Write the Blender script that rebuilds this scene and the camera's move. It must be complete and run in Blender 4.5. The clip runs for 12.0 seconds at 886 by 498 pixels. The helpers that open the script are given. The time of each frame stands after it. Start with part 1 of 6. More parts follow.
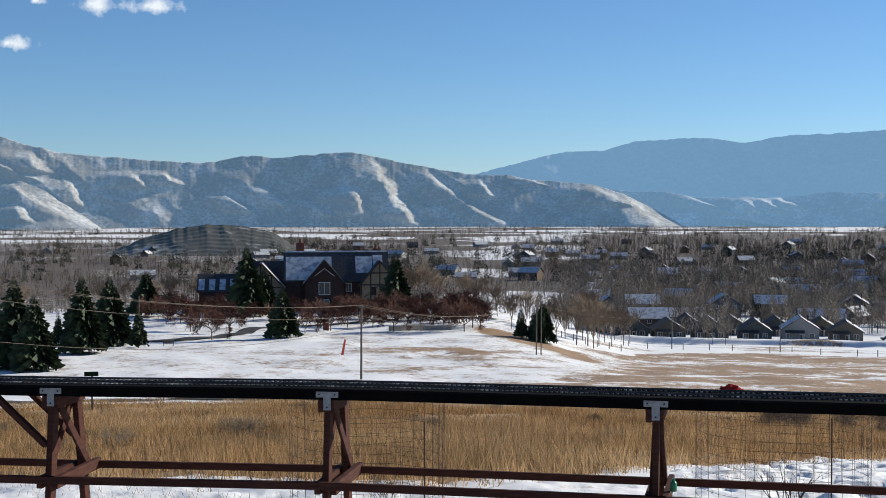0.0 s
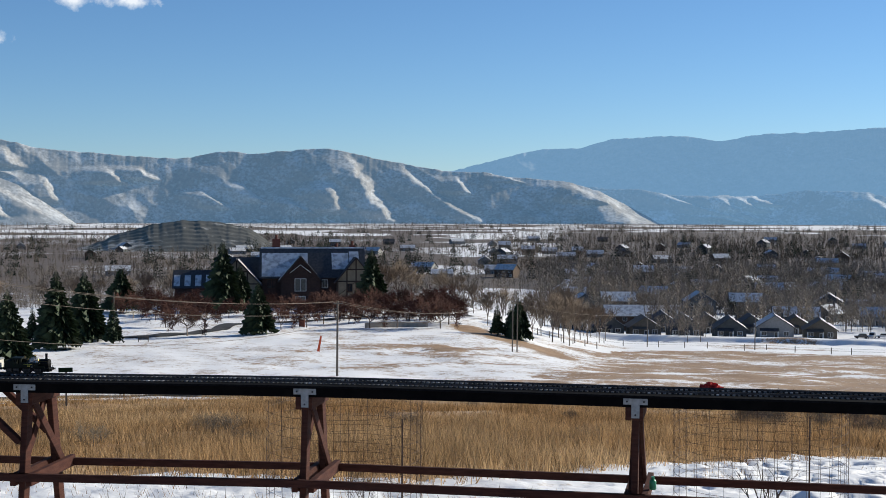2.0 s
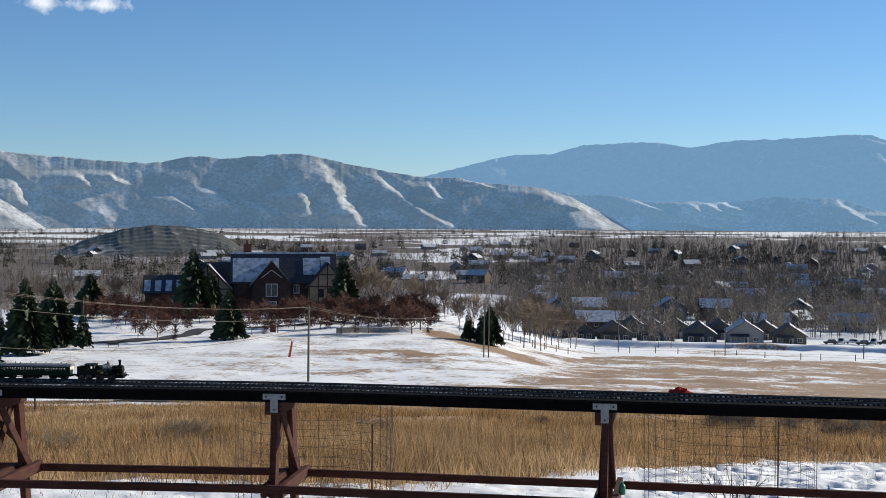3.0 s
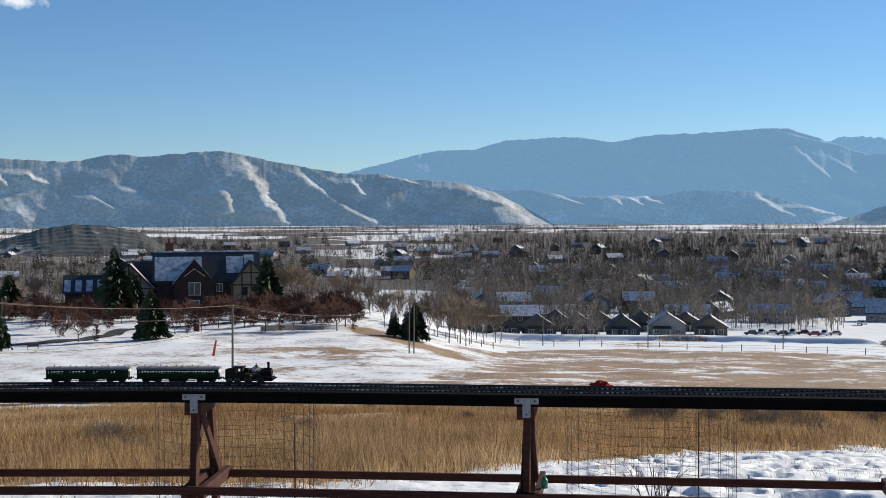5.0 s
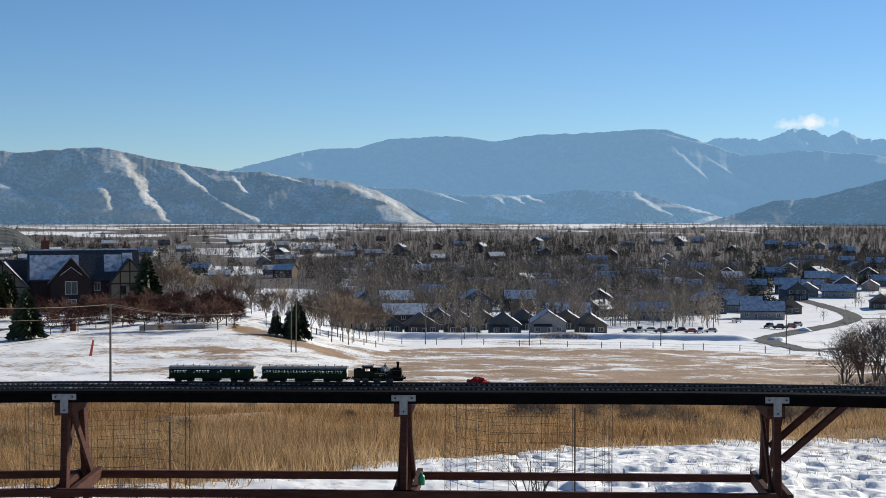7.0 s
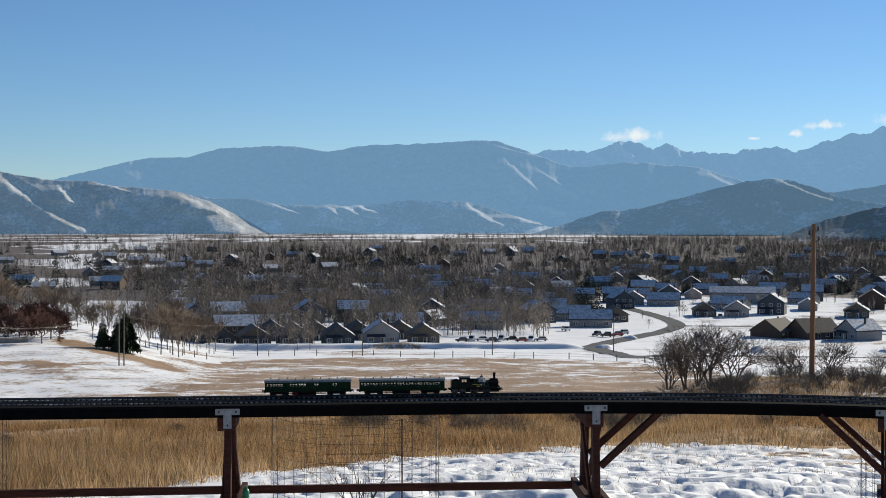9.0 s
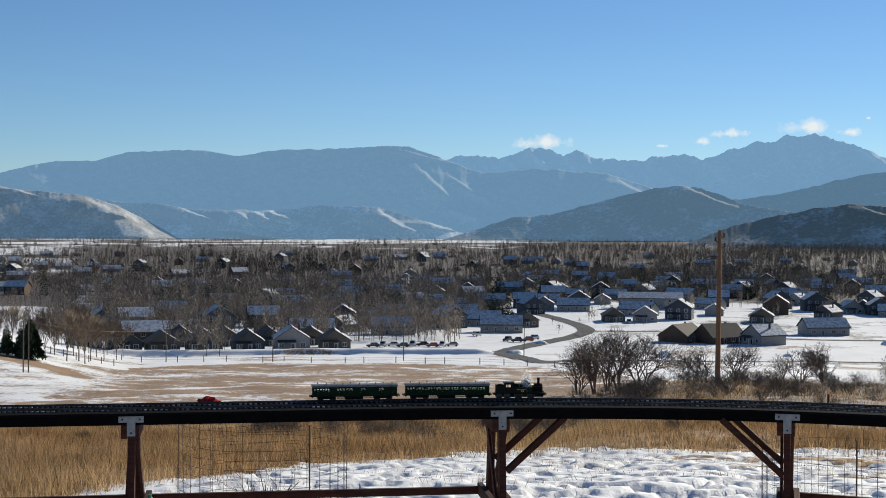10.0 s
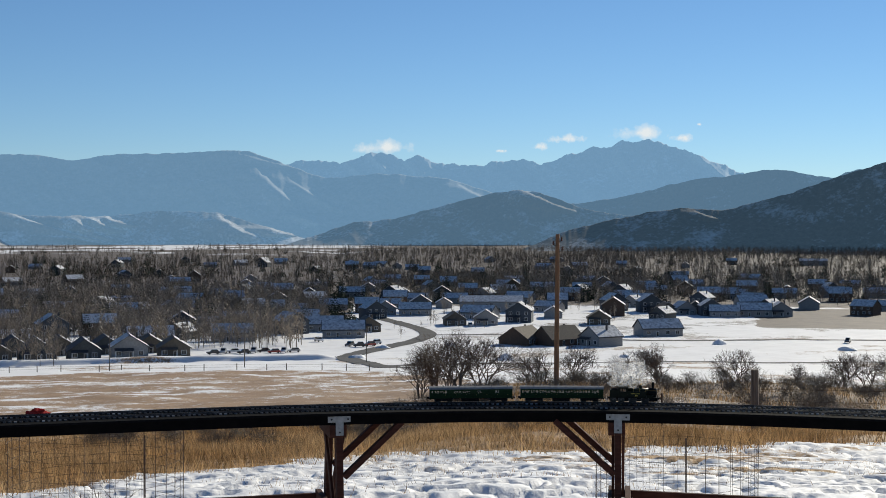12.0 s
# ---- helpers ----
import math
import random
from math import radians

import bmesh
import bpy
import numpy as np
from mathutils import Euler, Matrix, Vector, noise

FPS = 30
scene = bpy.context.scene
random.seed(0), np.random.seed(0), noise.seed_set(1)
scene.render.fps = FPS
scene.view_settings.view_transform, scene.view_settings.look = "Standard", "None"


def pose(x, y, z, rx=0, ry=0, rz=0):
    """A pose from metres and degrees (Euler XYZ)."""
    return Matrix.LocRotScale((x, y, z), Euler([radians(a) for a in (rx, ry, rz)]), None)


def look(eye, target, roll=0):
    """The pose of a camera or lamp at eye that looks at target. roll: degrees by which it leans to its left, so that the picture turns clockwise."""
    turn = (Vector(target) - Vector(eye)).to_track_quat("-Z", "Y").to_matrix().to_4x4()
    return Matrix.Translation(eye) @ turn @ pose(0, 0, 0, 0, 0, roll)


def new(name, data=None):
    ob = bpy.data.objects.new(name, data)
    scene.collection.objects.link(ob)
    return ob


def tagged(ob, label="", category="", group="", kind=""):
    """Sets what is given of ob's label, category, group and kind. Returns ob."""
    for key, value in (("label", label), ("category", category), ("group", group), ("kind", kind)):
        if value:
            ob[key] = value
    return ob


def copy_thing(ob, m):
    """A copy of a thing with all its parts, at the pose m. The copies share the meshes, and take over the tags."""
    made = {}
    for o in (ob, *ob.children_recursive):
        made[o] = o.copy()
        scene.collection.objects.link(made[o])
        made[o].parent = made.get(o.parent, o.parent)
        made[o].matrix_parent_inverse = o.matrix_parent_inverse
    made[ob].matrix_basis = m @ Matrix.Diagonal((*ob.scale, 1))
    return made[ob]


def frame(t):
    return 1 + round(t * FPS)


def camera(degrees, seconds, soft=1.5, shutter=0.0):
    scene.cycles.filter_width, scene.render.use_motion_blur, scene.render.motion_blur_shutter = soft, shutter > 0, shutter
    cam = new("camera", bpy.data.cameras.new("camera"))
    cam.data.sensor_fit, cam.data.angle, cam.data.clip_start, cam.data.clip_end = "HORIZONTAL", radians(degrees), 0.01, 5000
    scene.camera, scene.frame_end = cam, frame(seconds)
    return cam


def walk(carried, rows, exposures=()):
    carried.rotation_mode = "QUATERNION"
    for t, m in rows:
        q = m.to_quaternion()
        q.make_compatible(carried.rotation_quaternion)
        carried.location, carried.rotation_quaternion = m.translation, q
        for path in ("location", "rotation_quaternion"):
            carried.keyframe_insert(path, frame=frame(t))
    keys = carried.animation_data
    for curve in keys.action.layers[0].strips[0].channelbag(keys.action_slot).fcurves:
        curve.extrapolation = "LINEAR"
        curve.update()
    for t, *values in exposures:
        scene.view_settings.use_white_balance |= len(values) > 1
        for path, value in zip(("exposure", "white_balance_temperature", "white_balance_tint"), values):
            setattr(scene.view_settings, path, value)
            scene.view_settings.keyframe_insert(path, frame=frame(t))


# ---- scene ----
cam = camera(36.23, 12.0, soft=0.9)
EYE = 2.15
# seconds, eye offset x y z, yaw, pitch, roll
ROWS = [
    (0.0, -0.000, 0.000, 0.000, 0.002, -1.524, 0.105),
    (0.5, -0.020, 0.053, -0.001, -0.275, -1.463, -0.054),
    (1.0, -0.023, 0.055, -0.002, -0.488, -1.553, -0.101),
    (1.5, -0.020, 0.053, -0.003, -0.717, -1.678, -0.114),
    (2.0, -0.018, 0.058, -0.005, -0.992, -1.656, -0.155),
    (2.5, -0.013, 0.056, -0.003, -1.456, -1.520, -0.204),
    (3.0, -0.008, 0.062, -0.008, -2.185, -1.421, -0.299),
    (5.0, 0.019, 0.083, -0.007, -5.399, -1.589, 0.274),
    (5.5, 0.026, 0.076, -0.010, -6.372, -1.682, 0.141),
    (6.0, 0.034, 0.077, -0.010, -7.583, -1.622, 0.019),
    (6.5, 0.048, 0.089, -0.012, -8.935, -1.622, 0.107),
    (7.0, 0.054, 0.089, -0.017, -10.346, -1.665, 0.066),
    (9.0, 0.094, 0.041, -0.004, -17.401, -1.236, 0.019),
    (9.5, 0.104, 0.018, -0.001, -19.353, -1.042, -0.139),
    (10.0, 0.114, 0.020, 0.001, -21.141, -1.000, -0.188),
    (10.5, 0.126, 0.026, 0.003, -22.664, -0.952, -0.125),
    (11.0, 0.141, 0.017, 0.003, -24.367, -0.783, 0.048),
    (11.5, 0.133, -0.016, 0.008, -26.320, -0.771, 0.133),
    (12.0, 0.136, -0.016, 0.008, -27.836, -0.792, 0.092),
]
walk(cam, [(t, pose(x, y, EYE + z, 90 + pitch, roll, yaw)) for t, x, y, z, yaw, pitch, roll in ROWS],
     exposures=[(0.0, 0.50, 5920, 7), (7.0, 0.45, 5970, 7), (12.0, 0.26, 6150, 6)])

# ---- light: low winter sun ahead on the right, clear sky ----
SUN_AZ, SUN_EL = 63.0, 23.0
world = bpy.data.worlds.new("sky")
scene.world = world
world.use_nodes = True
wn = world.node_tree.nodes
sky = wn.new("ShaderNodeTexSky")
sky.sky_type, sky.sun_disc = "NISHITA", False
sky.sun_elevation, sky.sun_rotation = radians(SUN_EL), radians(SUN_AZ)
sky.altitude, sky.air_density, sky.dust_density, sky.ozone_density = 1700, 1.0, 0.0, 5.0
world.node_tree.links.new(sky.outputs[0], wn["Background"].inputs[0])
wn["Background"].inputs[1].default_value = 0.072
sun = new("sun", bpy.data.lights.new("sun", "SUN"))
sun.data.energy, sun.data.angle, sun.data.color = 5.0, radians(0.55), (1.0, 0.88, 0.70)
sun.matrix_world = look((0, 0, 60), (-math.sin(radians(SUN_AZ)) * math.cos(radians(SUN_EL)) * 50,
                                     -math.cos(radians(SUN_AZ)) * math.cos(radians(SUN_EL)) * 50,
                                     60 - math.sin(radians(SUN_EL)) * 50))

# ---- helpers of the scene ----


def mat(name, base, rough=0.8, metal=0.0, spec=0.3, second=None, scale=5.0, detail=6.0, lo=0.35, hi=0.65, third=None,
        scale3=0.5, amount3=0.5, bump=0.0, bump_scale=30.0, stretch=(1, 1, 1), island=0.0, coat=0.0):
    """A surface of two or three tones mixed by noise at two scales, with fine relief."""
    m = bpy.data.materials.new(name)
    m.use_nodes = True
    n, ln = m.node_tree.nodes, m.node_tree.links
    b = n["Principled BSDF"]
    b.inputs["Roughness"].default_value, b.inputs["Metallic"].default_value = rough, metal
    b.inputs["Specular IOR Level"].default_value = spec
    b.inputs["Coat Weight"].default_value = coat
    co = n.new("ShaderNodeTexCoord")
    mp = n.new("ShaderNodeMapping")
    mp.inputs["Scale"].default_value = stretch
    ln.new(co.outputs["Object"], mp.inputs[0])
    colour = n.new("ShaderNodeRGB").outputs[0]
    colour.default_value = (*base, 1)

    def noise_fac(sc, a, z, det):
        t = n.new("ShaderNodeTexNoise")
        t.inputs["Scale"].default_value, t.inputs["Detail"].default_value = sc, det
        ln.new(mp.outputs[0], t.inputs["Vector"])
        r = n.new("ShaderNodeMapRange")
        r.inputs[1].default_value, r.inputs[2].default_value = a, z
        ln.new(t.outputs[0], r.inputs[0])
        return r.outputs[0]

    def blend(fac, a, bb):
        x = n.new("ShaderNodeMix")
        x.data_type = "RGBA"
        ln.new(fac, x.inputs[0])
        ln.new(a, x.inputs[6])
        x.inputs[7].default_value = (*bb, 1)
        return x.outputs[2]
    if second:
        colour = blend(noise_fac(scale, lo, hi, detail), colour, second)
    if third:
        f = noise_fac(scale3, 0.4, 0.7, 4)
        k = n.new("ShaderNodeMath")
        k.operation = "MULTIPLY"
        k.inputs[1].default_value = amount3
        ln.new(f, k.inputs[0])
        colour = blend(k.outputs[0], colour, third)
    if island:
        g = n.new("ShaderNodeNewGeometry")
        h = n.new("ShaderNodeHueSaturation")
        r = n.new("ShaderNodeMapRange")
        r.inputs[3].default_value, r.inputs[4].default_value = 1 - island, 1 + island
        ln.new(g.outputs["Random Per Island"], r.inputs[0])
        ln.new(r.outputs[0], h.inputs["Value"])
        ln.new(colour, h.inputs["Color"])
        colour = h.outputs[0]
    ln.new(colour, b.inputs["Base Color"])
    if bump:
        t = n.new("ShaderNodeTexNoise")
        t.inputs["Scale"].default_value, t.inputs["Detail"].default_value = bump_scale, 5
        ln.new(mp.outputs[0], t.inputs["Vector"])
        u = n.new("ShaderNodeBump")
        u.inputs["Strength"].default_value, u.inputs["Distance"].default_value = min(1, bump), 0.3 / bump_scale
        ln.new(t.outputs[0], u.inputs["Height"])
        ln.new(u.outputs[0], b.inputs["Normal"])
    return m


def finish(name, bm, material, parent=None, label="", smooth=False):
    me = bpy.data.meshes.new(name)
    bm.to_mesh(me)
    bm.free()
    for m in (material if isinstance(material, (list, tuple)) else [material]):
        me.materials.append(m)
    if smooth:
        me.polygons.foreach_set("use_smooth", [True] * len(me.polygons))
    ob = new(name, me)
    ob.parent = parent
    return tagged(ob, label) if label else ob


def part(name, bm, material, parent, label="", smooth=False):
    return finish(name, bm, material, parent, label, smooth)


def thing(name, label, category, m=None, group="", kind=""):
    """An empty at a thing's base, that carries its parts."""
    ob = new(name)
    ob.empty_display_size = 0.1
    if m is not None:
        ob.matrix_basis = m
    return tagged(ob, label, category, group, kind)


def box(bm, lo, hi, m=None, bevel=0.0):
    """A block between two corners, bevelled."""
    c = [(a + b) / 2 for a, b in zip(lo, hi)]
    d = [max(1e-4, b - a) for a, b in zip(lo, hi)]
    g = bmesh.ops.create_cube(bm, size=1, matrix=(m or Matrix()) @ Matrix.Translation(c) @ Matrix.Diagonal((*d, 1)))
    if bevel:
        es = list({e for v in g["verts"] for e in v.link_edges})
        bmesh.ops.bevel(bm, geom=es, offset=bevel, segments=1, affect="EDGES", profile=0.5)
    return bm


def bar(bm, a, b, w, h, bevel=0.0, up=(0, 0, 1)):
    """A squared timber from a to b; w across, h along up."""
    a, b = Vector(a), Vector(b)
    y = (b - a).normalized()
    x = y.cross(Vector(up)).normalized()
    z = x.cross(y)
    m = Matrix.Translation((a + b) / 2) @ Matrix((x, y, z)).transposed().to_4x4()
    L = (b - a).length / 2
    return box(bm, (-w / 2, -L, -h / 2), (w / 2, L, h / 2), m, bevel)


def rod(bm, a, b, r0, r1=None, seg=8, caps=True):
    a, b = Vector(a), Vector(b)
    d = b - a
    m = Matrix.Translation((a + b) / 2) @ d.to_track_quat("Z", "Y").to_matrix().to_4x4()
    bmesh.ops.create_cone(bm, cap_ends=caps, segments=seg, radius1=r0, radius2=r0 if r1 is None else r1, depth=d.length, matrix=m)
    return bm


def lathe(bm, profile, seg=16, m=None):
    """A turned body: profile of (radius, height) about z."""
    m = m or Matrix()
    rings = []
    for r, z in profile:
        rings.append([bm.verts.new(m @ Vector((r * math.cos(6.28318 * i / seg), r * math.sin(6.28318 * i / seg), z))) for i in range(seg)])
    for a, b in zip(rings, rings[1:]):
        for i in range(seg):
            bm.faces.new((a[i], a[(i + 1) % seg], b[(i + 1) % seg], b[i]))
    bm.faces.new(rings[-1])
    bm.faces.new(rings[0][::-1])
    return bm


def prism(bm, outline, x0, x1, m=None):
    """An outline in y, z pulled from x0 to x1."""
    m = m or Matrix()
    a = [bm.verts.new(m @ Vector((x0, y, z))) for y, z in outline]
    b = [bm.verts.new(m @ Vector((x1, y, z))) for y, z in outline]
    n = len(a)
    bm.faces.new(a[::-1])
    bm.faces.new(b)
    for i in range(n):
        bm.faces.new((a[i], a[(i + 1) % n], b[(i + 1) % n], b[i]))
    bmesh.ops.recalc_face_normals(bm, faces=bm.faces)
    return bm


def from_arrays(name, verts, faces, material, smooth=False, parent=None):
    me = bpy.data.meshes.new(name)
    verts, faces = np.asarray(verts, dtype=np.float32), np.asarray(faces, dtype=np.int32)
    k = faces.shape[1]
    me.vertices.add(len(verts))
    me.vertices.foreach_set("co", verts.ravel())
    me.loops.add(faces.size)
    me.loops.foreach_set("vertex_index", faces.ravel())
    me.polygons.add(len(faces))
    me.polygons.foreach_set("loop_start", np.arange(0, faces.size, k, dtype=np.int32))
    me.polygons.foreach_set("loop_total", np.full(len(faces), k, dtype=np.int32))
    me.polygons.foreach_set("use_smooth", np.full(len(faces), smooth, dtype=bool))
    me.update(calc_edges=True)
    for m in (material if isinstance(material, (list, tuple)) else [material]):
        me.materials.append(m)
    ob = new(name, me)
    ob.parent = parent
    return ob


def hashed(i, j, seed):
    h = (i * 374761393 + j * 668265263 + seed * 974634777) & 0x7FFFFFFF
    h = ((h ^ (h >> 13)) * 1274126177) & 0x7FFFFFFF
    return ((h ^ (h >> 16)) & 0xFFFFFF) / 0xFFFFFF


def vnoise(x, y, seed=0):
    """Smooth value noise over arrays, 0 to 1."""
    x, y = np.asarray(x, float), np.asarray(y, float)
    i, j = np.floor(x).astype(np.int64), np.floor(y).astype(np.int64)
    u, v = x - i, y - j
    u, v = u * u * u * (u * (6 * u - 15) + 10), v * v * v * (v * (6 * v - 15) + 10)
    a, b, c, d = hashed(i, j, seed), hashed(i + 1, j, seed), hashed(i, j + 1, seed), hashed(i + 1, j + 1, seed)
    return a + (b - a) * u + (c - a) * v + (a - b - c + d) * u * v


def fbm(x, y, seed=0, octaves=5, gain=0.5):
    t, k, amp = 0.0, 0.0, 1.0
    for o in range(octaves):
        t = t + amp * vnoise(x * 2 ** o + 13.7 * o, y * 2 ** o - 7.1 * o, seed + o)
        k, amp = k + amp, amp * gain
    return t / k


def step(a, b, v):
    t = np.clip((np.asarray(v, float) - a) / (b - a), 0, 1)
    return t * t * (3 - 2 * t)


# ---- the lie of the land: drop below the eye by distance, for three bearings ----
FAR = [(700, 46), (1200, 46), (2000, 42), (3000, 37.5), (3600, 37), (6000, 60)]
LEFT = [(0, 1.75), (6, 2.05), (8.5, 2.15), (13.5, 2.55), (27, 4.6), (60, 8.9), (100, 13.9), (112, 15.1), (165, 20.3), (260, 23), (350, 24.5), (430, 33), (560, 44)] + FAR
MID = [(0, 1.75), (6, 2.05), (8.5, 2.15), (13.5, 2.55), (27, 4.6), (60, 8.9), (100, 13.9), (112, 15.1), (165, 20.3), (250, 27.4), (330, 33.3), (440, 41.2), (480, 43), (600, 45.5)] + FAR
RIGHT = [(0, 1.75), (6, 2.05), (8.5, 2.15), (13.5, 2.5), (27, 4.45), (60, 7.7), (88, 10.1), (115, 12.9), (160, 18.2), (300, 32), (450, 43.5), (600, 45.5)] + FAR


def drop_along(table, r):
    a = np.array(table, float)
    g = np.concatenate([np.linspace(0, 30, 121), np.geomspace(31, 6000, 240)])
    d = np.interp(g, a[:, 0], a[:, 1])
    for _ in range(2):
        d[1:-1] = (d[:-2] + d[1:-1] * 2 + d[2:]) / 4
    return np.interp(r, g, d)


def land(x, y):
    """Height of the ground."""
    x, y = np.asarray(x, float), np.asarray(y, float)
    r, az = np.hypot(x, y), np.degrees(np.arctan2(x, y))
    wl, wr = 1 - step(1.0, 9.0, az), step(24, 33, az)
    d = drop_along(LEFT, r) * wl + drop_along(MID, r) * np.clip(1 - wl - wr, 0, 1) + drop_along(RIGHT, r) * wr
    back = step(95, 150, np.abs(az))
    d = d * (1 - back) + (1.7 - 0.10 * np.minimum(r, 400)) * back
    # hummocks, growing with distance, and trodden snow close by
    d = d - (fbm(x / 9, y / 9, 5, 3) - 0.5) * np.clip(r / 60, 0, 1) * 0.9 * step(12, 40, r) * (1 - step(300, 500, r) * 0.6)
    d = d - (fbm(x / 1.7, y / 1.7, 9, 3) - 0.5) * 0.20 * step(8, 11, r) * (1 - step(28, 45, r))
    dim = np.clip((fbm(x / 0.23, y / 0.17, 21, 2) - 0.50) * 6.0, -1, 0.15)
    d = d - dim * 0.074 * step(7, 9, r) * (1 - step(30, 40, r)) * (0.25 + 0.75 * step(6, 18, az))
    # a bank along the paddocks
    d = d - 1.7 * step(404, 407, r) * (1 - step(414, 440, r)) * step(6.5, 8.0, az) * (1 - step(22.5, 24.0, az))
    return EYE - d


def land1(x, y):
    return float(land(np.array([x]), np.array([y]))[0])


def polar(az, r, z=None):
    a = radians(az)
    x, y = r * math.sin(a), r * math.cos(a)
    return Vector((x, y, land1(x, y) if z is None else z))

# ---- materials of the land ----


def ground_material():
    """Snow over dry grass and soil; how much of it lies is kept in the sheet's cover layer."""
    m = bpy.data.materials.new("snow_and_dry_grass")
    m.use_nodes = True
    n, ln = m.node_tree.nodes, m.node_tree.links
    b = n["Principled BSDF"]
    b.inputs["Roughness"].default_value = 0.75
    b.inputs["Specular IOR Level"].default_value = 0.25
    pos = n.new("ShaderNodeNewGeometry").outputs["Position"]
    cov, soil = n.new("ShaderNodeAttribute"), n.new("ShaderNodeAttribute")
    cov.attribute_name, soil.attribute_name = "cover", "soil"

    def tex(scale, detail, rough=0.6):
        t = n.new("ShaderNodeTexNoise")
        t.inputs["Scale"].default_value, t.inputs["Detail"].default_value, t.inputs["Roughness"].default_value = scale, detail, rough
        ln.new(pos, t.inputs["Vector"])
        return t.outputs[0]

    def math_node(op, a, c):
        k = n.new("ShaderNodeMath")
        k.operation = op
        for i, v in enumerate((a, c)):
            if isinstance(v, (int, float)):
                k.inputs[i].default_value = v
            else:
                ln.new(v, k.inputs[i])
        return k.outputs[0]

    def rng(v, a, c, p=0.0, q=1.0):
        k = n.new("ShaderNodeMapRange")
        for i, w in enumerate((a, c, p, q)):
            k.inputs[i + 1].default_value = w
        ln.new(v, k.inputs[0])
        return k.outputs[0]

    def mix(f, a, c):
        k = n.new("ShaderNodeMix")
        k.data_type = "RGBA"
        ln.new(f, k.inputs[0])
        for i, v in ((6, a), (7, c)):
            if isinstance(v, tuple):
                k.inputs[i].default_value = (*v, 1)
            else:
                ln.new(v, k.inputs[i])
        return k.outputs[2]
    fine, mid, patch = tex(1.6, 8), tex(0.13, 6), tex(0.42, 7, 0.65)
    speck = tex(7.0, 4)
    grass = mix(rng(fine, 0.35, 0.65), (0.36, 0.215, 0.095), (0.20, 0.118, 0.055))
    grass = mix(rng(mid, 0.4, 0.65, 0, 0.6), grass, (0.45, 0.33, 0.19))
    earth = mix(rng(patch, 0.35, 0.65), (0.24, 0.155, 0.088), (0.38, 0.265, 0.165))
    earth = mix(rng(mid, 0.35, 0.65, 0, 0.5), earth, (0.20, 0.125, 0.07))
    scrub = mix(rng(mid, 0.3, 0.7), (0.09, 0.075, 0.062), (0.15, 0.12, 0.098))
    dry = mix(rng(soil.outputs["Fac"], 0, 1), grass, earth)
    dry = mix(rng(soil.outputs["Fac"], 1, 2), dry, scrub)
    snow = mix(rng(mid, 0.35, 0.7), (0.80, 0.80, 0.81), (0.70, 0.70, 0.71))
    # cover 0: all snow, 1: all bare
    jitter = math_node("ADD", math_node("ADD", math_node("MULTIPLY", fine, 0.28), math_node("MULTIPLY", mid, 0.24)), math_node("MULTIPLY", patch, 0.28))
    jitter = math_node("ADD", jitter, math_node("MULTIPLY", speck, 0.20))
    bare = rng(math_node("SUBTRACT", math_node("ADD", cov.outputs["Fac"], jitter), 1.0), -0.035, 0.035)
    ln.new(mix(bare, snow, dry), b.inputs["Base Color"])
    u = n.new("ShaderNodeBump")
    u.inputs["Strength"].default_value, u.inputs["Distance"].default_value = 0.5, 0.12
    ln.new(math_node("ADD", fine, math_node("MULTIPLY", speck, 0.25)), u.inputs["Height"])
    ln.new(u.outputs[0], b.inputs["Normal"])
    return m


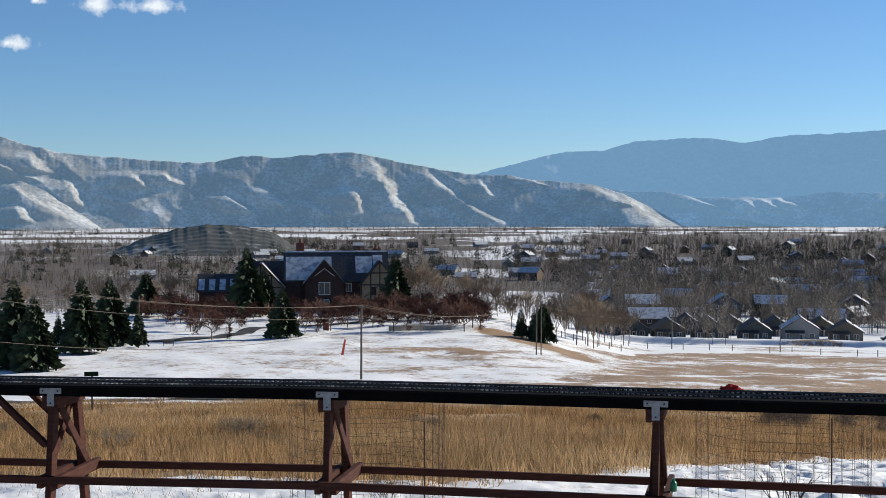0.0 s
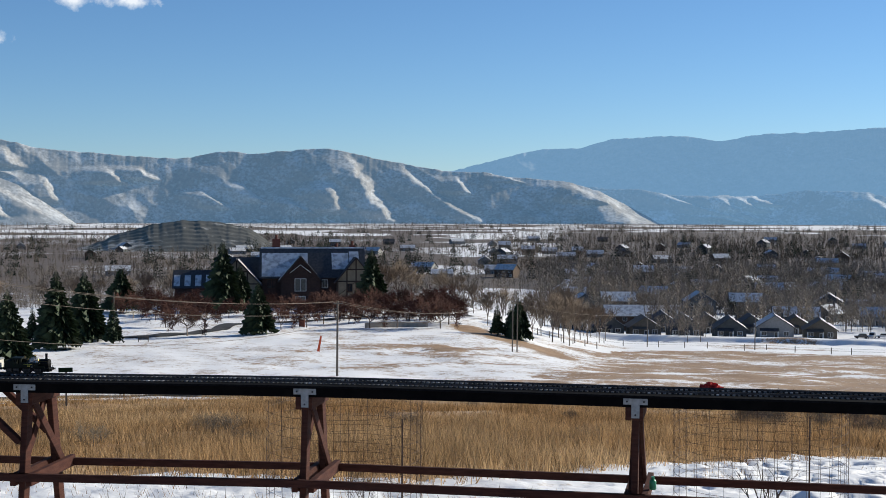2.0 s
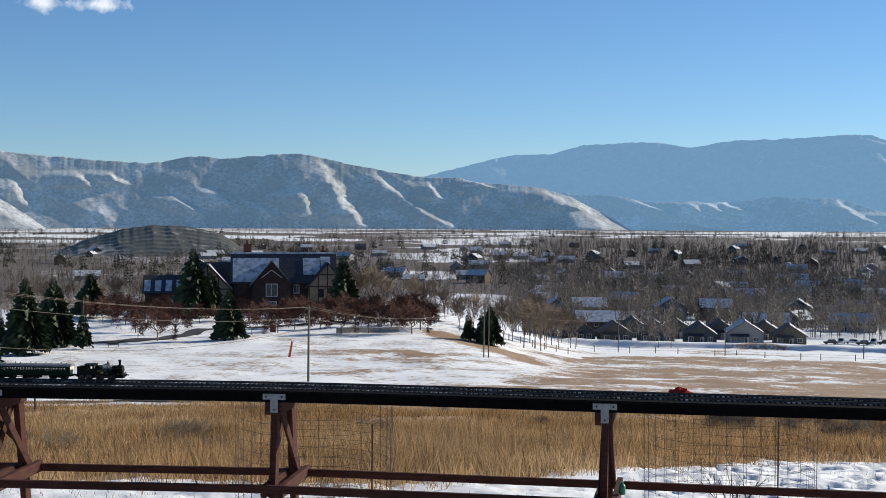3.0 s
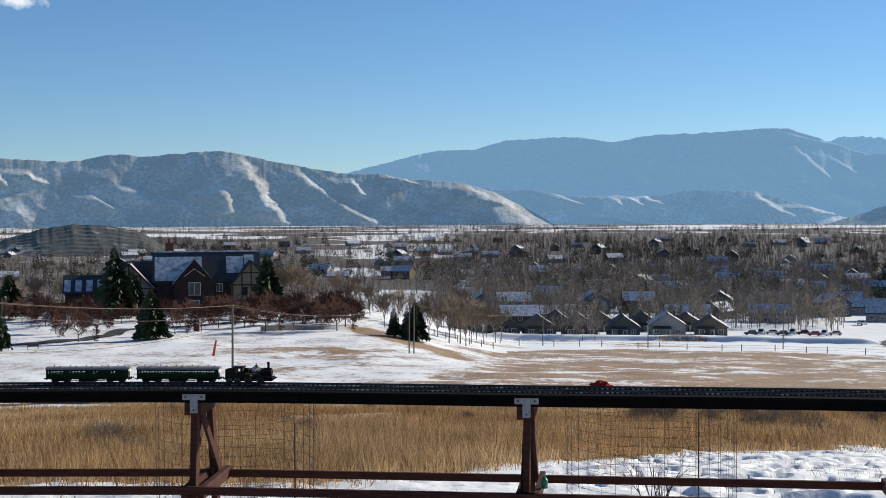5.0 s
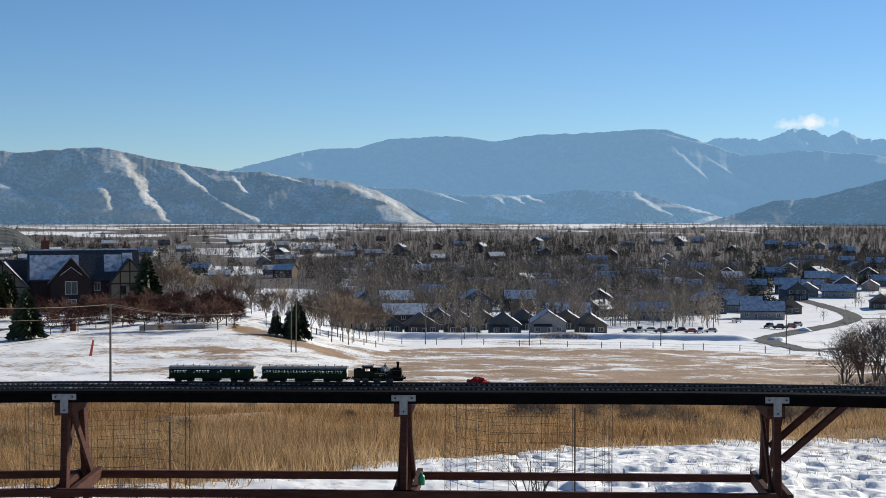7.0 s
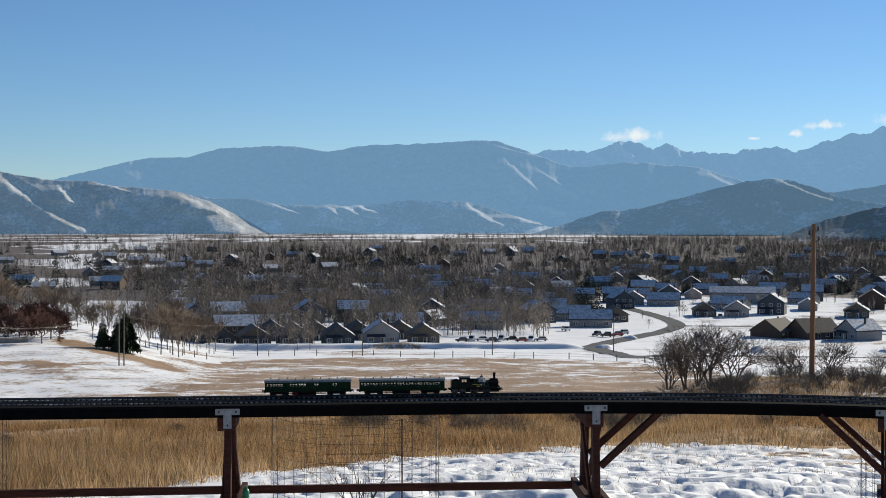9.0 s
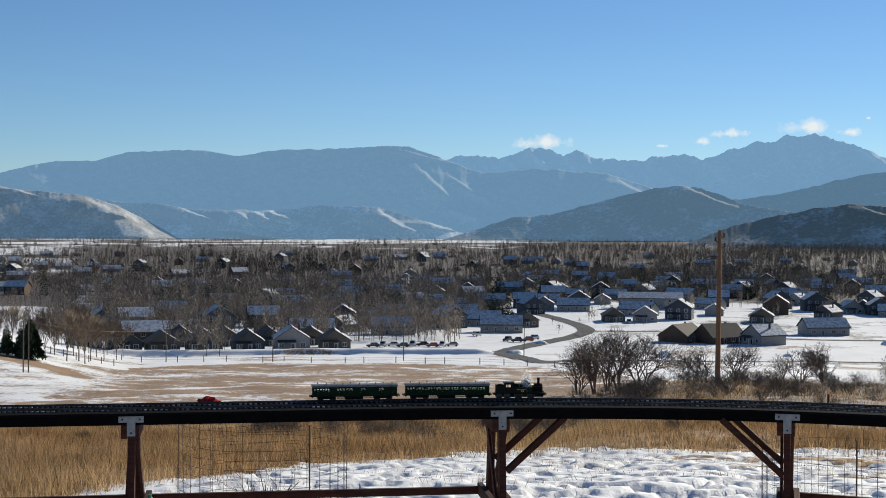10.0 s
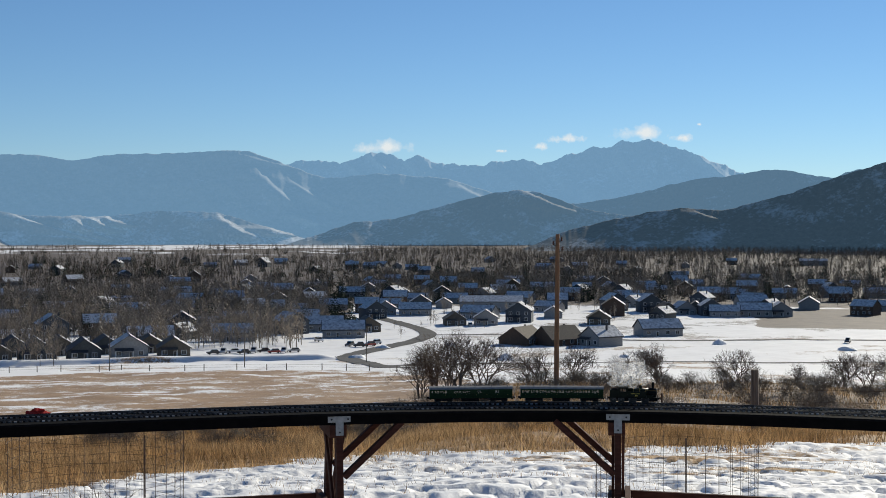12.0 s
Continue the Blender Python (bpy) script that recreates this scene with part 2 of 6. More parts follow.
def mountain_material(name, scrub, scrub2, snow_amount, scale, snow=(0.78, 0.79, 0.80), forest=None, haze_glow=0.0):
    """Winter slopes: scrub and dusted snow, more of it on the flatter and higher ground."""
    m = bpy.data.materials.new(name)
    m.use_nodes = True
    n, ln = m.node_tree.nodes, m.node_tree.links
    b = n["Principled BSDF"]
    b.inputs["Roughness"].default_value, b.inputs["Specular IOR Level"].default_value = 0.9, 0.1
    g = n.new("ShaderNodeNewGeometry")
    mp = n.new("ShaderNodeMapping")
    mp.inputs["Scale"].default_value = (1, 1, 1.0)
    ln.new(g.outputs["Position"], mp.inputs[0])

    def tex(sc, det, rough=0.62):
        t = n.new("ShaderNodeTexNoise")
        t.inputs["Scale"].default_value, t.inputs["Detail"].default_value, t.inputs["Roughness"].default_value = sc, det, rough
        ln.new(mp.outputs[0], t.inputs["Vector"])
        return t.outputs[0]

    def rng(v, a, c, p=0.0, q=1.0):
        k = n.new("ShaderNodeMapRange")
        for i, w in enumerate((a, c, p, q)):
            k.inputs[i + 1].default_value = w
        ln.new(v, k.inputs[0])
        return k.outputs[0]

    def mix(f, a, c):
        k = n.new("ShaderNodeMix")
        k.data_type = "RGBA"
        ln.new(f, k.inputs[0])
        for i, v in ((6, a), (7, c)):
            if isinstance(v, tuple):
                k.inputs[i].default_value = (*v, 1)
            else:
                ln.new(v, k.inputs[i])
        return k.outputs[2]
    big, fine = tex(scale * 0.12, 5), tex(scale, 9, 0.7)
    col = mix(rng(fine, 0.35, 0.65), scrub, scrub2)
    if forest:
        col = mix(rng(big, 0.5, 0.62), col, forest)
    part_sum = n.new("ShaderNodeMath")
    part_sum.operation = "ADD"
    ln.new(rng(fine, 0.25, 0.75, -0.30, 0.30), part_sum.inputs[0])
    ln.new(rng(big, 0.3, 0.7, -0.26, 0.26), part_sum.inputs[1])
    # snow keeps to the flatter ground
    sep, add = n.new("ShaderNodeSeparateXYZ"), n.new("ShaderNodeMath")
    ln.new(g.outputs["Normal"], sep.inputs[0])
    add.operation = "ADD"
    ln.new(part_sum.outputs[0], add.inputs[0])
    ln.new(rng(sep.outputs["Z"], 0.35, 0.95, -0.06, 0.12), add.inputs[1])
    col = mix(rng(add.outputs[0], 0.25 - snow_amount, 0.95 - snow_amount), col, snow)
    ln.new(col, b.inputs["Base Color"])
    # distant backdrop: aerial haze painted on as faint blue emission of the slope
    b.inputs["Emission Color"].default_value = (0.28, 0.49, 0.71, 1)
    b.inputs["Emission Strength"].default_value = haze_glow
    u = n.new("ShaderNodeBump")
    u.inputs["Strength"].default_value, u.inputs["Distance"].default_value = 0.16, 2.5
    ln.new(fine, u.inputs["Height"])
    ln.new(u.outputs[0], b.inputs["Normal"])
    return m


# ---- ground: one sheet to the horizon ----


def boundary(az):
    """Distance at which the trodden snow behind the trestle gives way to the dry grass."""
    return np.interp(az, [-25, -16, -9, 0, 7.5, 13, 18.7, 26, 33, 40, 46, 50], [14, 14, 13, 12.2, 14.3, 18, 24.5, 30, 27.5, 29.5, 38, 42])


def build_ground():
    fine_az = np.arange(-20.5, 49.0, 0.15)
    az = np.concatenate([np.arange(-180, -20.5, 4.0), fine_az, np.arange(49, 180, 4.0)])
    r = np.concatenate([[0.0, 3, 6], np.concatenate([np.arange(7.5, 24, 0.10), np.arange(24, 34, 0.16)]), np.geomspace(34, 392, 160), np.arange(394, 440, 0.9), np.geomspace(442, 4950, 170)])
    A, R = np.meshgrid(np.radians(az), r, indexing="ij")
    x, y = R * np.sin(A), R * np.cos(A)
    z = land(x, y)
    na, nr = A.shape
    i, j = np.meshgrid(np.arange(na), np.arange(nr - 1), indexing="ij")
    i2 = (i + 1) % na
    f = np.stack([i * nr + j, i * nr + j + 1, i2 * nr + j + 1, i2 * nr + j], -1).reshape(-1, 4)
    ob = from_arrays("ground", np.stack([x, y, z], -1).reshape(-1, 3), f[:, ::-1], ground_material(), smooth=True)
    D = np.degrees(A)
    wob = (fbm(x / 30, y / 30, 3, 3) - 0.5)
    edge = boundary(D) * (1 + 0.10 * (fbm(x / 3, y / 3, 4, 3) - 0.5) * 2)
    grass_end = np.interp(D, [-20, 4, 12, 30, 40, 50], [103, 104, 112, 114, 116, 116]) * (1 + 0.05 * wob)
    cov = np.zeros_like(D)
    meadow = step(0.985, 1.015, R / edge) * (1 - step(0.97, 1.03, R / grass_end))
    glimpse = 0.36 * step(0.52, 0.66, fbm(x / 9, y / 9, 57, 4)) * step(22, 27, D) * step(45, 60, R)
    cov = np.maximum(cov, meadow * (0.92 - glimpse))
    # small bare spots in the near snow
    stubble = step(0.50, 0.66, fbm(x / 2.6, y / 1.5, 55, 4)) * step(27, 34, D) * step(14, 19, R)
    cov = np.maximum(cov, (0.41 + 0.12 * stubble) * (R < edge))
    # snowfield on the knoll with worn patches
    far_side = R > grass_end
    verge = np.interp(R, [100, 152, 172, 195, 215, 235, 255, 275, 400], [2.0, 2.6, 5.0, 6.8, 7.2, 7.0, 6.0, 5.0, 5.0])
    left = 1 - step(-1.5, 2.5, D - verge + wob * 3)
    streak = fbm(x / 26, y / 8, 31, 4)
    knoll = 0.45 + 0.08 * step(0.50, 0.66, 0.5 * streak + 0.5 * fbm(x / 6, y / 5, 35, 4)) * step(-10, -2, D) * (1 - step(215, 250, R)) + 0.34 * np.exp(-((R - 266 + 9 * (D - 2)) / 9) ** 2) * step(1.0, 2.2, D) * (1 - step(5.5, 7.0, D)) + 0.09 * np.exp(-((R - 213) / 6) ** 2 - ((D - 0.6) / 1.4) ** 2)
    # brown field below it, snow blown into streaks
    field_end = np.interp(D, [1, 3, 5, 7, 8.5, 14, 20, 26, 30, 34], [178, 190, 212, 255, 300, 322, 305, 280, 200, 120]) + wob * 22
    drift = fbm(x / 6, y / 5, 37, 4)
    field = 0.58 - 0.10 * step(0.48, 0.66, drift) * (0.35 + 0.65 * step(0.42, 0.6, streak)) - 0.05 * step(0.55, 0.7, fbm(x / 50, y / 14, 39, 4))
    pad = 0.37 + 0.14 * step(0.5, 0.7, fbm(x / 30, y / 20, 43, 3))
    right_part = np.where(R < field_end, field, pad)
    cov = np.where(far_side, knoll * left + right_part * (1 - left), cov)
    # the valley floor: snow, stubble and scrub in bands
    v = fbm(x / 110, y / 170, 41, 5)
    town = step(520, 640, R) * (1 - step(2100, 2600, R)) * step(-2, 6, D) * (1 - step(22, 27, D))
    woods_floor = step(640, 760, R) * (1 - step(2300, 2700, R)) * np.where(D > 24, step(800, 860, R), step(4, 7, D))
    plots = step(25, 28, D) * (1 - step(800, 860, R)) * (0.09 + 0.12 * step(0.50, 0.62, fbm(x / 40, y / 16, 49, 4)))
    vc = 0.28 + plots + (0.17 + 0.19 * step(23, 26, D)) * woods_floor + 0.46 * step(0.47, 0.60, v) * step(620, 1000, R) + 0.13 * town + 0.26 * step(520, 700, R) * (1 - step(-1, 3, D)) * (1 - step(1900, 2300, R))
    vc = vc * (1 - 0.50 * step(2300, 3000, R)) + 0.45 * step(2250, 2600, R) * step(0.44, 0.56, fbm(x / 300, y / 60, 47, 4))
    vc = vc + (0.40 * step(23.5, 26.5, D) + 0.15 * step(-4, 2, D) * (1 - step(14, 16, D))) * step(2150, 2500, R)
    low = step(440, 520, R + wob * 60)
    cov = cov * (1 - low) + vc * low
    brown = step(40.3, 41.2, D + wob) * step(640, 660, R) * (1 - step(800, 830, R))
    cov = np.maximum(cov, 0.95 * brown)
    soil = np.maximum(step(112, 130, R), 1.7 * step(22, 27, D) * step(40, 60, R) * (1 - step(108, 116, R))) + step(460, 640, R)
    for name, val in (("cover", cov), ("soil", soil)):
        a = ob.data.attributes.new(name, "FLOAT", "POINT")
        a.data.foreach_set("value", val.astype(np.float32).ravel())
    tagged(ob, "snowy hillside with dry winter grass falling to a wide valley", "ground", kind="structure")
    return ob


ground = build_ground()

# ---- mountains, each ridge a body of its own: crest as (bearing, elevation) ----


def ridge(name, label, crest, r_crest, r_foot, material, seed, relief=16.0, freq=0.5, lean=1.6, el_foot=-0.75, rough=0.02, arms=(), terraces=0):
    """A mountain face that leans back from foot to crest; spurs stand out of it towards the valley."""
    c = np.array(crest, float)
    az = np.arange(c[0, 0], c[-1, 0] + 0.01, 0.045)
    el = np.interp(az, c[:, 0], c[:, 1])
    k = np.array([1, 2, 3, 4, 5, 4, 3, 2, 1]) / 25
    el = np.convolve(np.pad(el, 4, mode="edge"), k, "valid") if rough < 0.05 else el
    el = el + (fbm(az * 2.2, az * 0 + seed, seed, 6, 0.62) - 0.5) * rough * 6
    S, A = np.meshgrid(np.linspace(0, 1, 90), az)
    E = el_foot + np.maximum(el - el_foot, 0.02)[:, None] * S
    metre = r_crest * radians(1.0)
    # worn spurs and side gullies that drift to the right on their way down
    u = A * freq + seed * 3.3 + E * lean * freq + 0.5 * fbm(A * 0.5, E * 0.8, seed + 7, 3)
    out = relief * (1 - np.abs(2 * vnoise(u, E * 0.35 + seed, seed + 4) - 1)) ** 1.3
    u2 = A * freq * 3.1 + seed + E * lean * freq * 2.6 + 0.6 * fbm(A * 1.7, E * 2, seed + 9, 3)
    out = out + relief * 0.30 * (1 - np.abs(2 * vnoise(u2, E * 0.8 + seed, seed + 5) - 1)) + relief * 0.22 * (fbm(A * 3.0, E * 3.5, seed + 11, 4) - 0.5)
    # main spurs: long gentle shaded side to the left, short steep side to the right; bearing and elevation of both ends, width
    for a0, e0, a1, e1, w in arms:
        f = np.clip((e0 - E) / (e0 - e1), -0.3, 1.6)
        d = A - (a0 + (a1 - a0) * np.sign(f) * np.abs(f) ** 1.25) + 0.35 * w * (fbm(A * 2.4, E * 3.2, seed + 15, 3) - 0.5) * 2
        ww = w * (0.65 + 0.5 * np.clip(f, 0, 1))
        shape = np.where(d < 0, np.exp(-(d / (2.0 * w + 0.35)) ** 2), 1 - step(0, 1, d / ww))
        out = out + 1.15 * w * metre * shape * step(-0.12, 0.42, f) * (1 - step(0.92, 1.30, f))
    back = S
    if terraces:
        q = S * terraces + 0.5 * fbm(A * 0.8, S * 0, seed, 2)
        back = back + 0.45 * (np.floor(q) + step(0.45, 1.0, q - np.floor(q)) - q) / terraces
    R = r_foot + (r_crest - r_foot) * back - out
    Z = EYE + R * np.tan(np.radians(E))
    # far side
    R2, Z2 = R[:, -1:] + np.array([[60.0, 160.0]]), Z[:, -1:] - np.array([[25.0, 110.0]])
    R, Z, A = np.hstack([R, R2]), np.hstack([Z, Z2]), np.hstack([A, A[:, :2]])
    x, y = R * np.sin(np.radians(A)), R * np.cos(np.radians(A))
    na, ns = A.shape
    i, j = np.meshgrid(np.arange(na - 1), np.arange(ns - 1), indexing="ij")
    f = np.stack([i * ns + j, (i + 1) * ns + j, (i + 1) * ns + j + 1, i * ns + j + 1], -1).reshape(-1, 4)
    ob = from_arrays(name, np.stack([x, y, Z], -1).reshape(-1, 3), f, material, smooth=True)
    return tagged(ob, label, "mountain", kind="structure")


# haze is painted in as emission, mostly stronger on the farther ranges
snowy = mountain_material("snow_dusted_sagebrush_slope", (0.19, 0.17, 0.145), (0.27, 0.245, 0.215), 0.26, 0.11, snow=(0.66, 0.67, 0.68), haze_glow=0.16)
hazy = mountain_material("hazy_snow_dusted_slope", (0.17, 0.155, 0.14), (0.24, 0.22, 0.20), 0.24, 0.10, snow=(0.66, 0.67, 0.68), haze_glow=0.31)
pale = mountain_material("snow_dusted_forest_slope", (0.13, 0.13, 0.125), (0.20, 0.195, 0.19), 0.02, 0.05, snow=(0.45, 0.45, 0.46), haze_glow=0.40)
brush = mountain_material("brown_oak_brush_slope", (0.10, 0.085, 0.07), (0.155, 0.13, 0.105), 0.16, 0.10, haze_glow=0.22)
dark = mountain_material("dark_brush_slope", (0.045, 0.039, 0.034), (0.12, 0.10, 0.082), 0.12, 0.10, haze_glow=0.075)
farthest = mountain_material("hazy_far_rock", (0.16, 0.16, 0.16), (0.23, 0.23, 0.23), 0.10, 0.06, snow=(0.5, 0.5, 0.51), haze_glow=0.46)
butte = mountain_material("dark_terraced_slope", (0.05, 0.048, 0.042), (0.085, 0.078, 0.066), 0.10, 0.08, haze_glow=0.03)
shoulder = mountain_material("blue_wooded_shoulder", (0.12, 0.105, 0.09), (0.17, 0.15, 0.13), 0.05, 0.08, haze_glow=0.27)
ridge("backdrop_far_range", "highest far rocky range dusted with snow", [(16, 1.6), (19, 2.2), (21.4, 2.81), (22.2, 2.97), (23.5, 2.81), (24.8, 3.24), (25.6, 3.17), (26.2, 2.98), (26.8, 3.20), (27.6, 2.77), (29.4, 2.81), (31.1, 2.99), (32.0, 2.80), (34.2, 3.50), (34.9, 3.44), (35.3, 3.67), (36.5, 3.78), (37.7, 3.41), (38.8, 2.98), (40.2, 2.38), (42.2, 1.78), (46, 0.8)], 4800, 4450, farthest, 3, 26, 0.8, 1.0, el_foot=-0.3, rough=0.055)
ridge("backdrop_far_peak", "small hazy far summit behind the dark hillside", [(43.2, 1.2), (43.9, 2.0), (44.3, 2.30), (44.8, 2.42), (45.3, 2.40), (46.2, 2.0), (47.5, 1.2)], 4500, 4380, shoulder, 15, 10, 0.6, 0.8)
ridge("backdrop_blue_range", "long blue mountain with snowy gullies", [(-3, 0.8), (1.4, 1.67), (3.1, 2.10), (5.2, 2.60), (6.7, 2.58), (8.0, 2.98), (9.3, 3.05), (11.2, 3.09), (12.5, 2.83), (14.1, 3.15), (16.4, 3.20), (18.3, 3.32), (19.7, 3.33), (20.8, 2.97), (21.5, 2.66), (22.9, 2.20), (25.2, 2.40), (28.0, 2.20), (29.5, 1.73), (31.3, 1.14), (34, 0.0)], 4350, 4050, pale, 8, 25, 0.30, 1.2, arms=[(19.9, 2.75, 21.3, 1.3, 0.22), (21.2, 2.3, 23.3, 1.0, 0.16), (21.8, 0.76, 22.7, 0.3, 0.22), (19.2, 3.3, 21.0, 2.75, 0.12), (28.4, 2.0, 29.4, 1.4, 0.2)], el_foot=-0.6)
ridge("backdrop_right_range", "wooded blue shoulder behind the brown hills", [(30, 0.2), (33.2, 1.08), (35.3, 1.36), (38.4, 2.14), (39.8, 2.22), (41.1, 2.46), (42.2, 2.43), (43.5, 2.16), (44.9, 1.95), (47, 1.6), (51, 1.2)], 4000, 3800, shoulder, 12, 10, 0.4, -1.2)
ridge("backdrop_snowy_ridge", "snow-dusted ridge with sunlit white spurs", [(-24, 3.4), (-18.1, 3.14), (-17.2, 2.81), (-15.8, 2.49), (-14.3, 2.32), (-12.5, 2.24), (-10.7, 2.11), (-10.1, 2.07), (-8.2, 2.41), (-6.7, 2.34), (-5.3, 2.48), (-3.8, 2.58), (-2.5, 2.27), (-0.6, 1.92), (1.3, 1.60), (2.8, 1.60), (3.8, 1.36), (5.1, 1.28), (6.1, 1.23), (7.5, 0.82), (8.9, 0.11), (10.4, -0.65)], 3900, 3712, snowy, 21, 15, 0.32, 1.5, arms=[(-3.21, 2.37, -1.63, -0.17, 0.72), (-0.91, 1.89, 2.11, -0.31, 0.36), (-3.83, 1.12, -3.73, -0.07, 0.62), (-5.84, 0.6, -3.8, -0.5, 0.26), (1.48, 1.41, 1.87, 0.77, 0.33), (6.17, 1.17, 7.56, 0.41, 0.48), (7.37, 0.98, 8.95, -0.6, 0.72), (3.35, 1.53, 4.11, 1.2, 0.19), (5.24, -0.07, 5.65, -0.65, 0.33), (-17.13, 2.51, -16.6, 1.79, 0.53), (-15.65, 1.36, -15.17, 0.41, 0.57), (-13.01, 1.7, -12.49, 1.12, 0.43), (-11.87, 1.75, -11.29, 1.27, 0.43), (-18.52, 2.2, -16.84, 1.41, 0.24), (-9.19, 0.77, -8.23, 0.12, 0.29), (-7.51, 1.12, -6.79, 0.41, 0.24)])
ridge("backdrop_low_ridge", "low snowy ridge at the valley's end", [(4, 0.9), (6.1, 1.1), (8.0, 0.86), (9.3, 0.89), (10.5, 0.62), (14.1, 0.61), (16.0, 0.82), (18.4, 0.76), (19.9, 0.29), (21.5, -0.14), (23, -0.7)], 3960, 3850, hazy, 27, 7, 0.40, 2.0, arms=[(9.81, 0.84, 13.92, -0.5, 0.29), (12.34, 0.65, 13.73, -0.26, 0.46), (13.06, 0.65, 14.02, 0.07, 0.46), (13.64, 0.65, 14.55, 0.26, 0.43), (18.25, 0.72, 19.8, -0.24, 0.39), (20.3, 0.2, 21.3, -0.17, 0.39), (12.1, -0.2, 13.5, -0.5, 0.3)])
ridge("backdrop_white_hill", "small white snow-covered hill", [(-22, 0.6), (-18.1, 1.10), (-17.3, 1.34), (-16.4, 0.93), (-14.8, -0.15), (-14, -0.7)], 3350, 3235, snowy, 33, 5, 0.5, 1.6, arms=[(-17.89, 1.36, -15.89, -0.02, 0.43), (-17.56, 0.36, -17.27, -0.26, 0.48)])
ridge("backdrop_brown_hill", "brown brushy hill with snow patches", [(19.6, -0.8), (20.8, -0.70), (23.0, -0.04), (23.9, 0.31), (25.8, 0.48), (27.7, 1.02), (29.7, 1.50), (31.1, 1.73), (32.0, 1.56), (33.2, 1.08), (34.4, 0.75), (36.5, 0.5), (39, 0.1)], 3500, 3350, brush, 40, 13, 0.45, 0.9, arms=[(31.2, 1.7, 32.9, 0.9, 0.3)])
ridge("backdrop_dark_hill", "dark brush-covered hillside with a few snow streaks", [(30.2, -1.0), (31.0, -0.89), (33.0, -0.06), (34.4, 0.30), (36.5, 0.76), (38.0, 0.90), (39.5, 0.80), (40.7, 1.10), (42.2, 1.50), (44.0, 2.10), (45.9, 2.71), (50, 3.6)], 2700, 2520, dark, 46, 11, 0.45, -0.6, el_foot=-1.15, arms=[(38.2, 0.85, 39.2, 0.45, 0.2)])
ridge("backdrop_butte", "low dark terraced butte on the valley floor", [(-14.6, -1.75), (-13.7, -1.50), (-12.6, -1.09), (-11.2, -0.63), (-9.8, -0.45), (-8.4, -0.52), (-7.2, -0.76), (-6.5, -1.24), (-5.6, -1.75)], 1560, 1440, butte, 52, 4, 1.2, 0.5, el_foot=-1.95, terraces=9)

# ---- trestle railway ----
TOP = EYE - 1.113
NODES = [(-6.1, 9.05), (-4.3, 8.93), (-2.52, 8.66), (-0.73, 8.46), (1.26, 8.02), (3.41, 7.52), (4.94, 6.80), (6.35, 5.45), (7.3, 3.9)]


def curve_points(nodes, n=40):
    p = np.array([nodes[0]] + list(nodes) + [nodes[-1]], float)
    out = []
    for k in range(1, len(p) - 2):
        for t in np.linspace(0, 1, n, endpoint=False):
            a, b, c, d = p[k - 1], p[k], p[k + 1], p[k + 2]
            out.append(0.5 * (2 * b + (c - a) * t + (2 * a - 5 * b + 4 * c - d) * t * t + (3 * b - a - 3 * c + d) * t ** 3))
    out.append(p[-2])
    out = np.array(out)
    for _ in range(30):
        out[1:-1] = (out[:-2] + out[1:-1] * 2 + out[2:]) / 4
    return out


BASE = curve_points(NODES)


def offset(line, d):
    """The line moved outwards, away from the camera, by d."""
    t = np.gradient(line, axis=0)
    t /= np.linalg.norm(t, axis=1)[:, None]
    return line + np.stack([-t[:, 1], t[:, 0]], -1) * d


class Track:
    def __init__(self, d):
        self.p = offset(BASE, d)
        self.s = np.concatenate([[0], np.cumsum(np.linalg.norm(np.diff(self.p, axis=0), axis=1))])

    def at(self, s):
        return np.array([np.interp(s, self.s, self.p[:, 0]), np.interp(s, self.s, self.p[:, 1])])

    def heading(self, s, half=0.02):
        d = self.at(s + half) - self.at(s - half)
        return math.atan2(d[1], d[0])


near_track, far_track = Track(0.13), Track(0.32)

stain = mat("red_brown_stained_timber", (0.040, 0.013, 0.009), 0.85, second=(0.068, 0.025, 0.016), scale=9, stretch=(1, 1, 6), third=(0.035, 0.016, 0.012), scale3=3, bump=0.4, bump_scale=40, spec=0.15)
black_timber = mat("black_stained_beam", (0.0035, 0.0035, 0.004), 0.95, second=(0.006, 0.0055, 0.0055), scale=12, bump=0.3, bump_scale=60, spec=0.02)
galvanised = mat("galvanised_steel", (0.30, 0.31, 0.31), 0.7, 0.2, second=(0.22, 0.22, 0.225), scale=40, third=(0.2, 0.17, 0.14), scale3=8, amount3=0.3)
bolt_steel = mat("dark_bolt", (0.03, 0.03, 0.03), 0.5, 0.6)
roofing = mat("black_roofing_felt", (0.004, 0.004, 0.005), 0.95, second=(0.008, 0.008, 0.009), scale=50, bump=0.5, bump_scale=200, spec=0.03)
# dark grey with pale grey patches, tone varied from sleeper to sleeper
sleeper_mat = mat("pale_patched_sleeper", (0.05, 0.05, 0.055), 0.5, second=(0.24, 0.24, 0.255), scale=9, detail=2, lo=0.48, hi=0.62, island=0.6, spec=0.3)
rail_steel = mat("dull_rail", (0.05, 0.05, 0.052), 0.5, 0.6, second=(0.05, 0.04, 0.04), scale=30)
rusty = mat("rusty_wire", (0.05, 0.030, 0.020), 0.8, 0.2, second=(0.09, 0.06, 0.045), scale=30)
green_plastic = mat("green_plastic", (0.03, 0.22, 0.10), 0.35, spec=0.5, second=(0.02, 0.16, 0.08), scale=20)
red_cloth = mat("faded_red_cloth", (0.55, 0.035, 0.025), 0.85, second=(0.38, 0.02, 0.015), scale=40, bump=0.5, bump_scale=120)


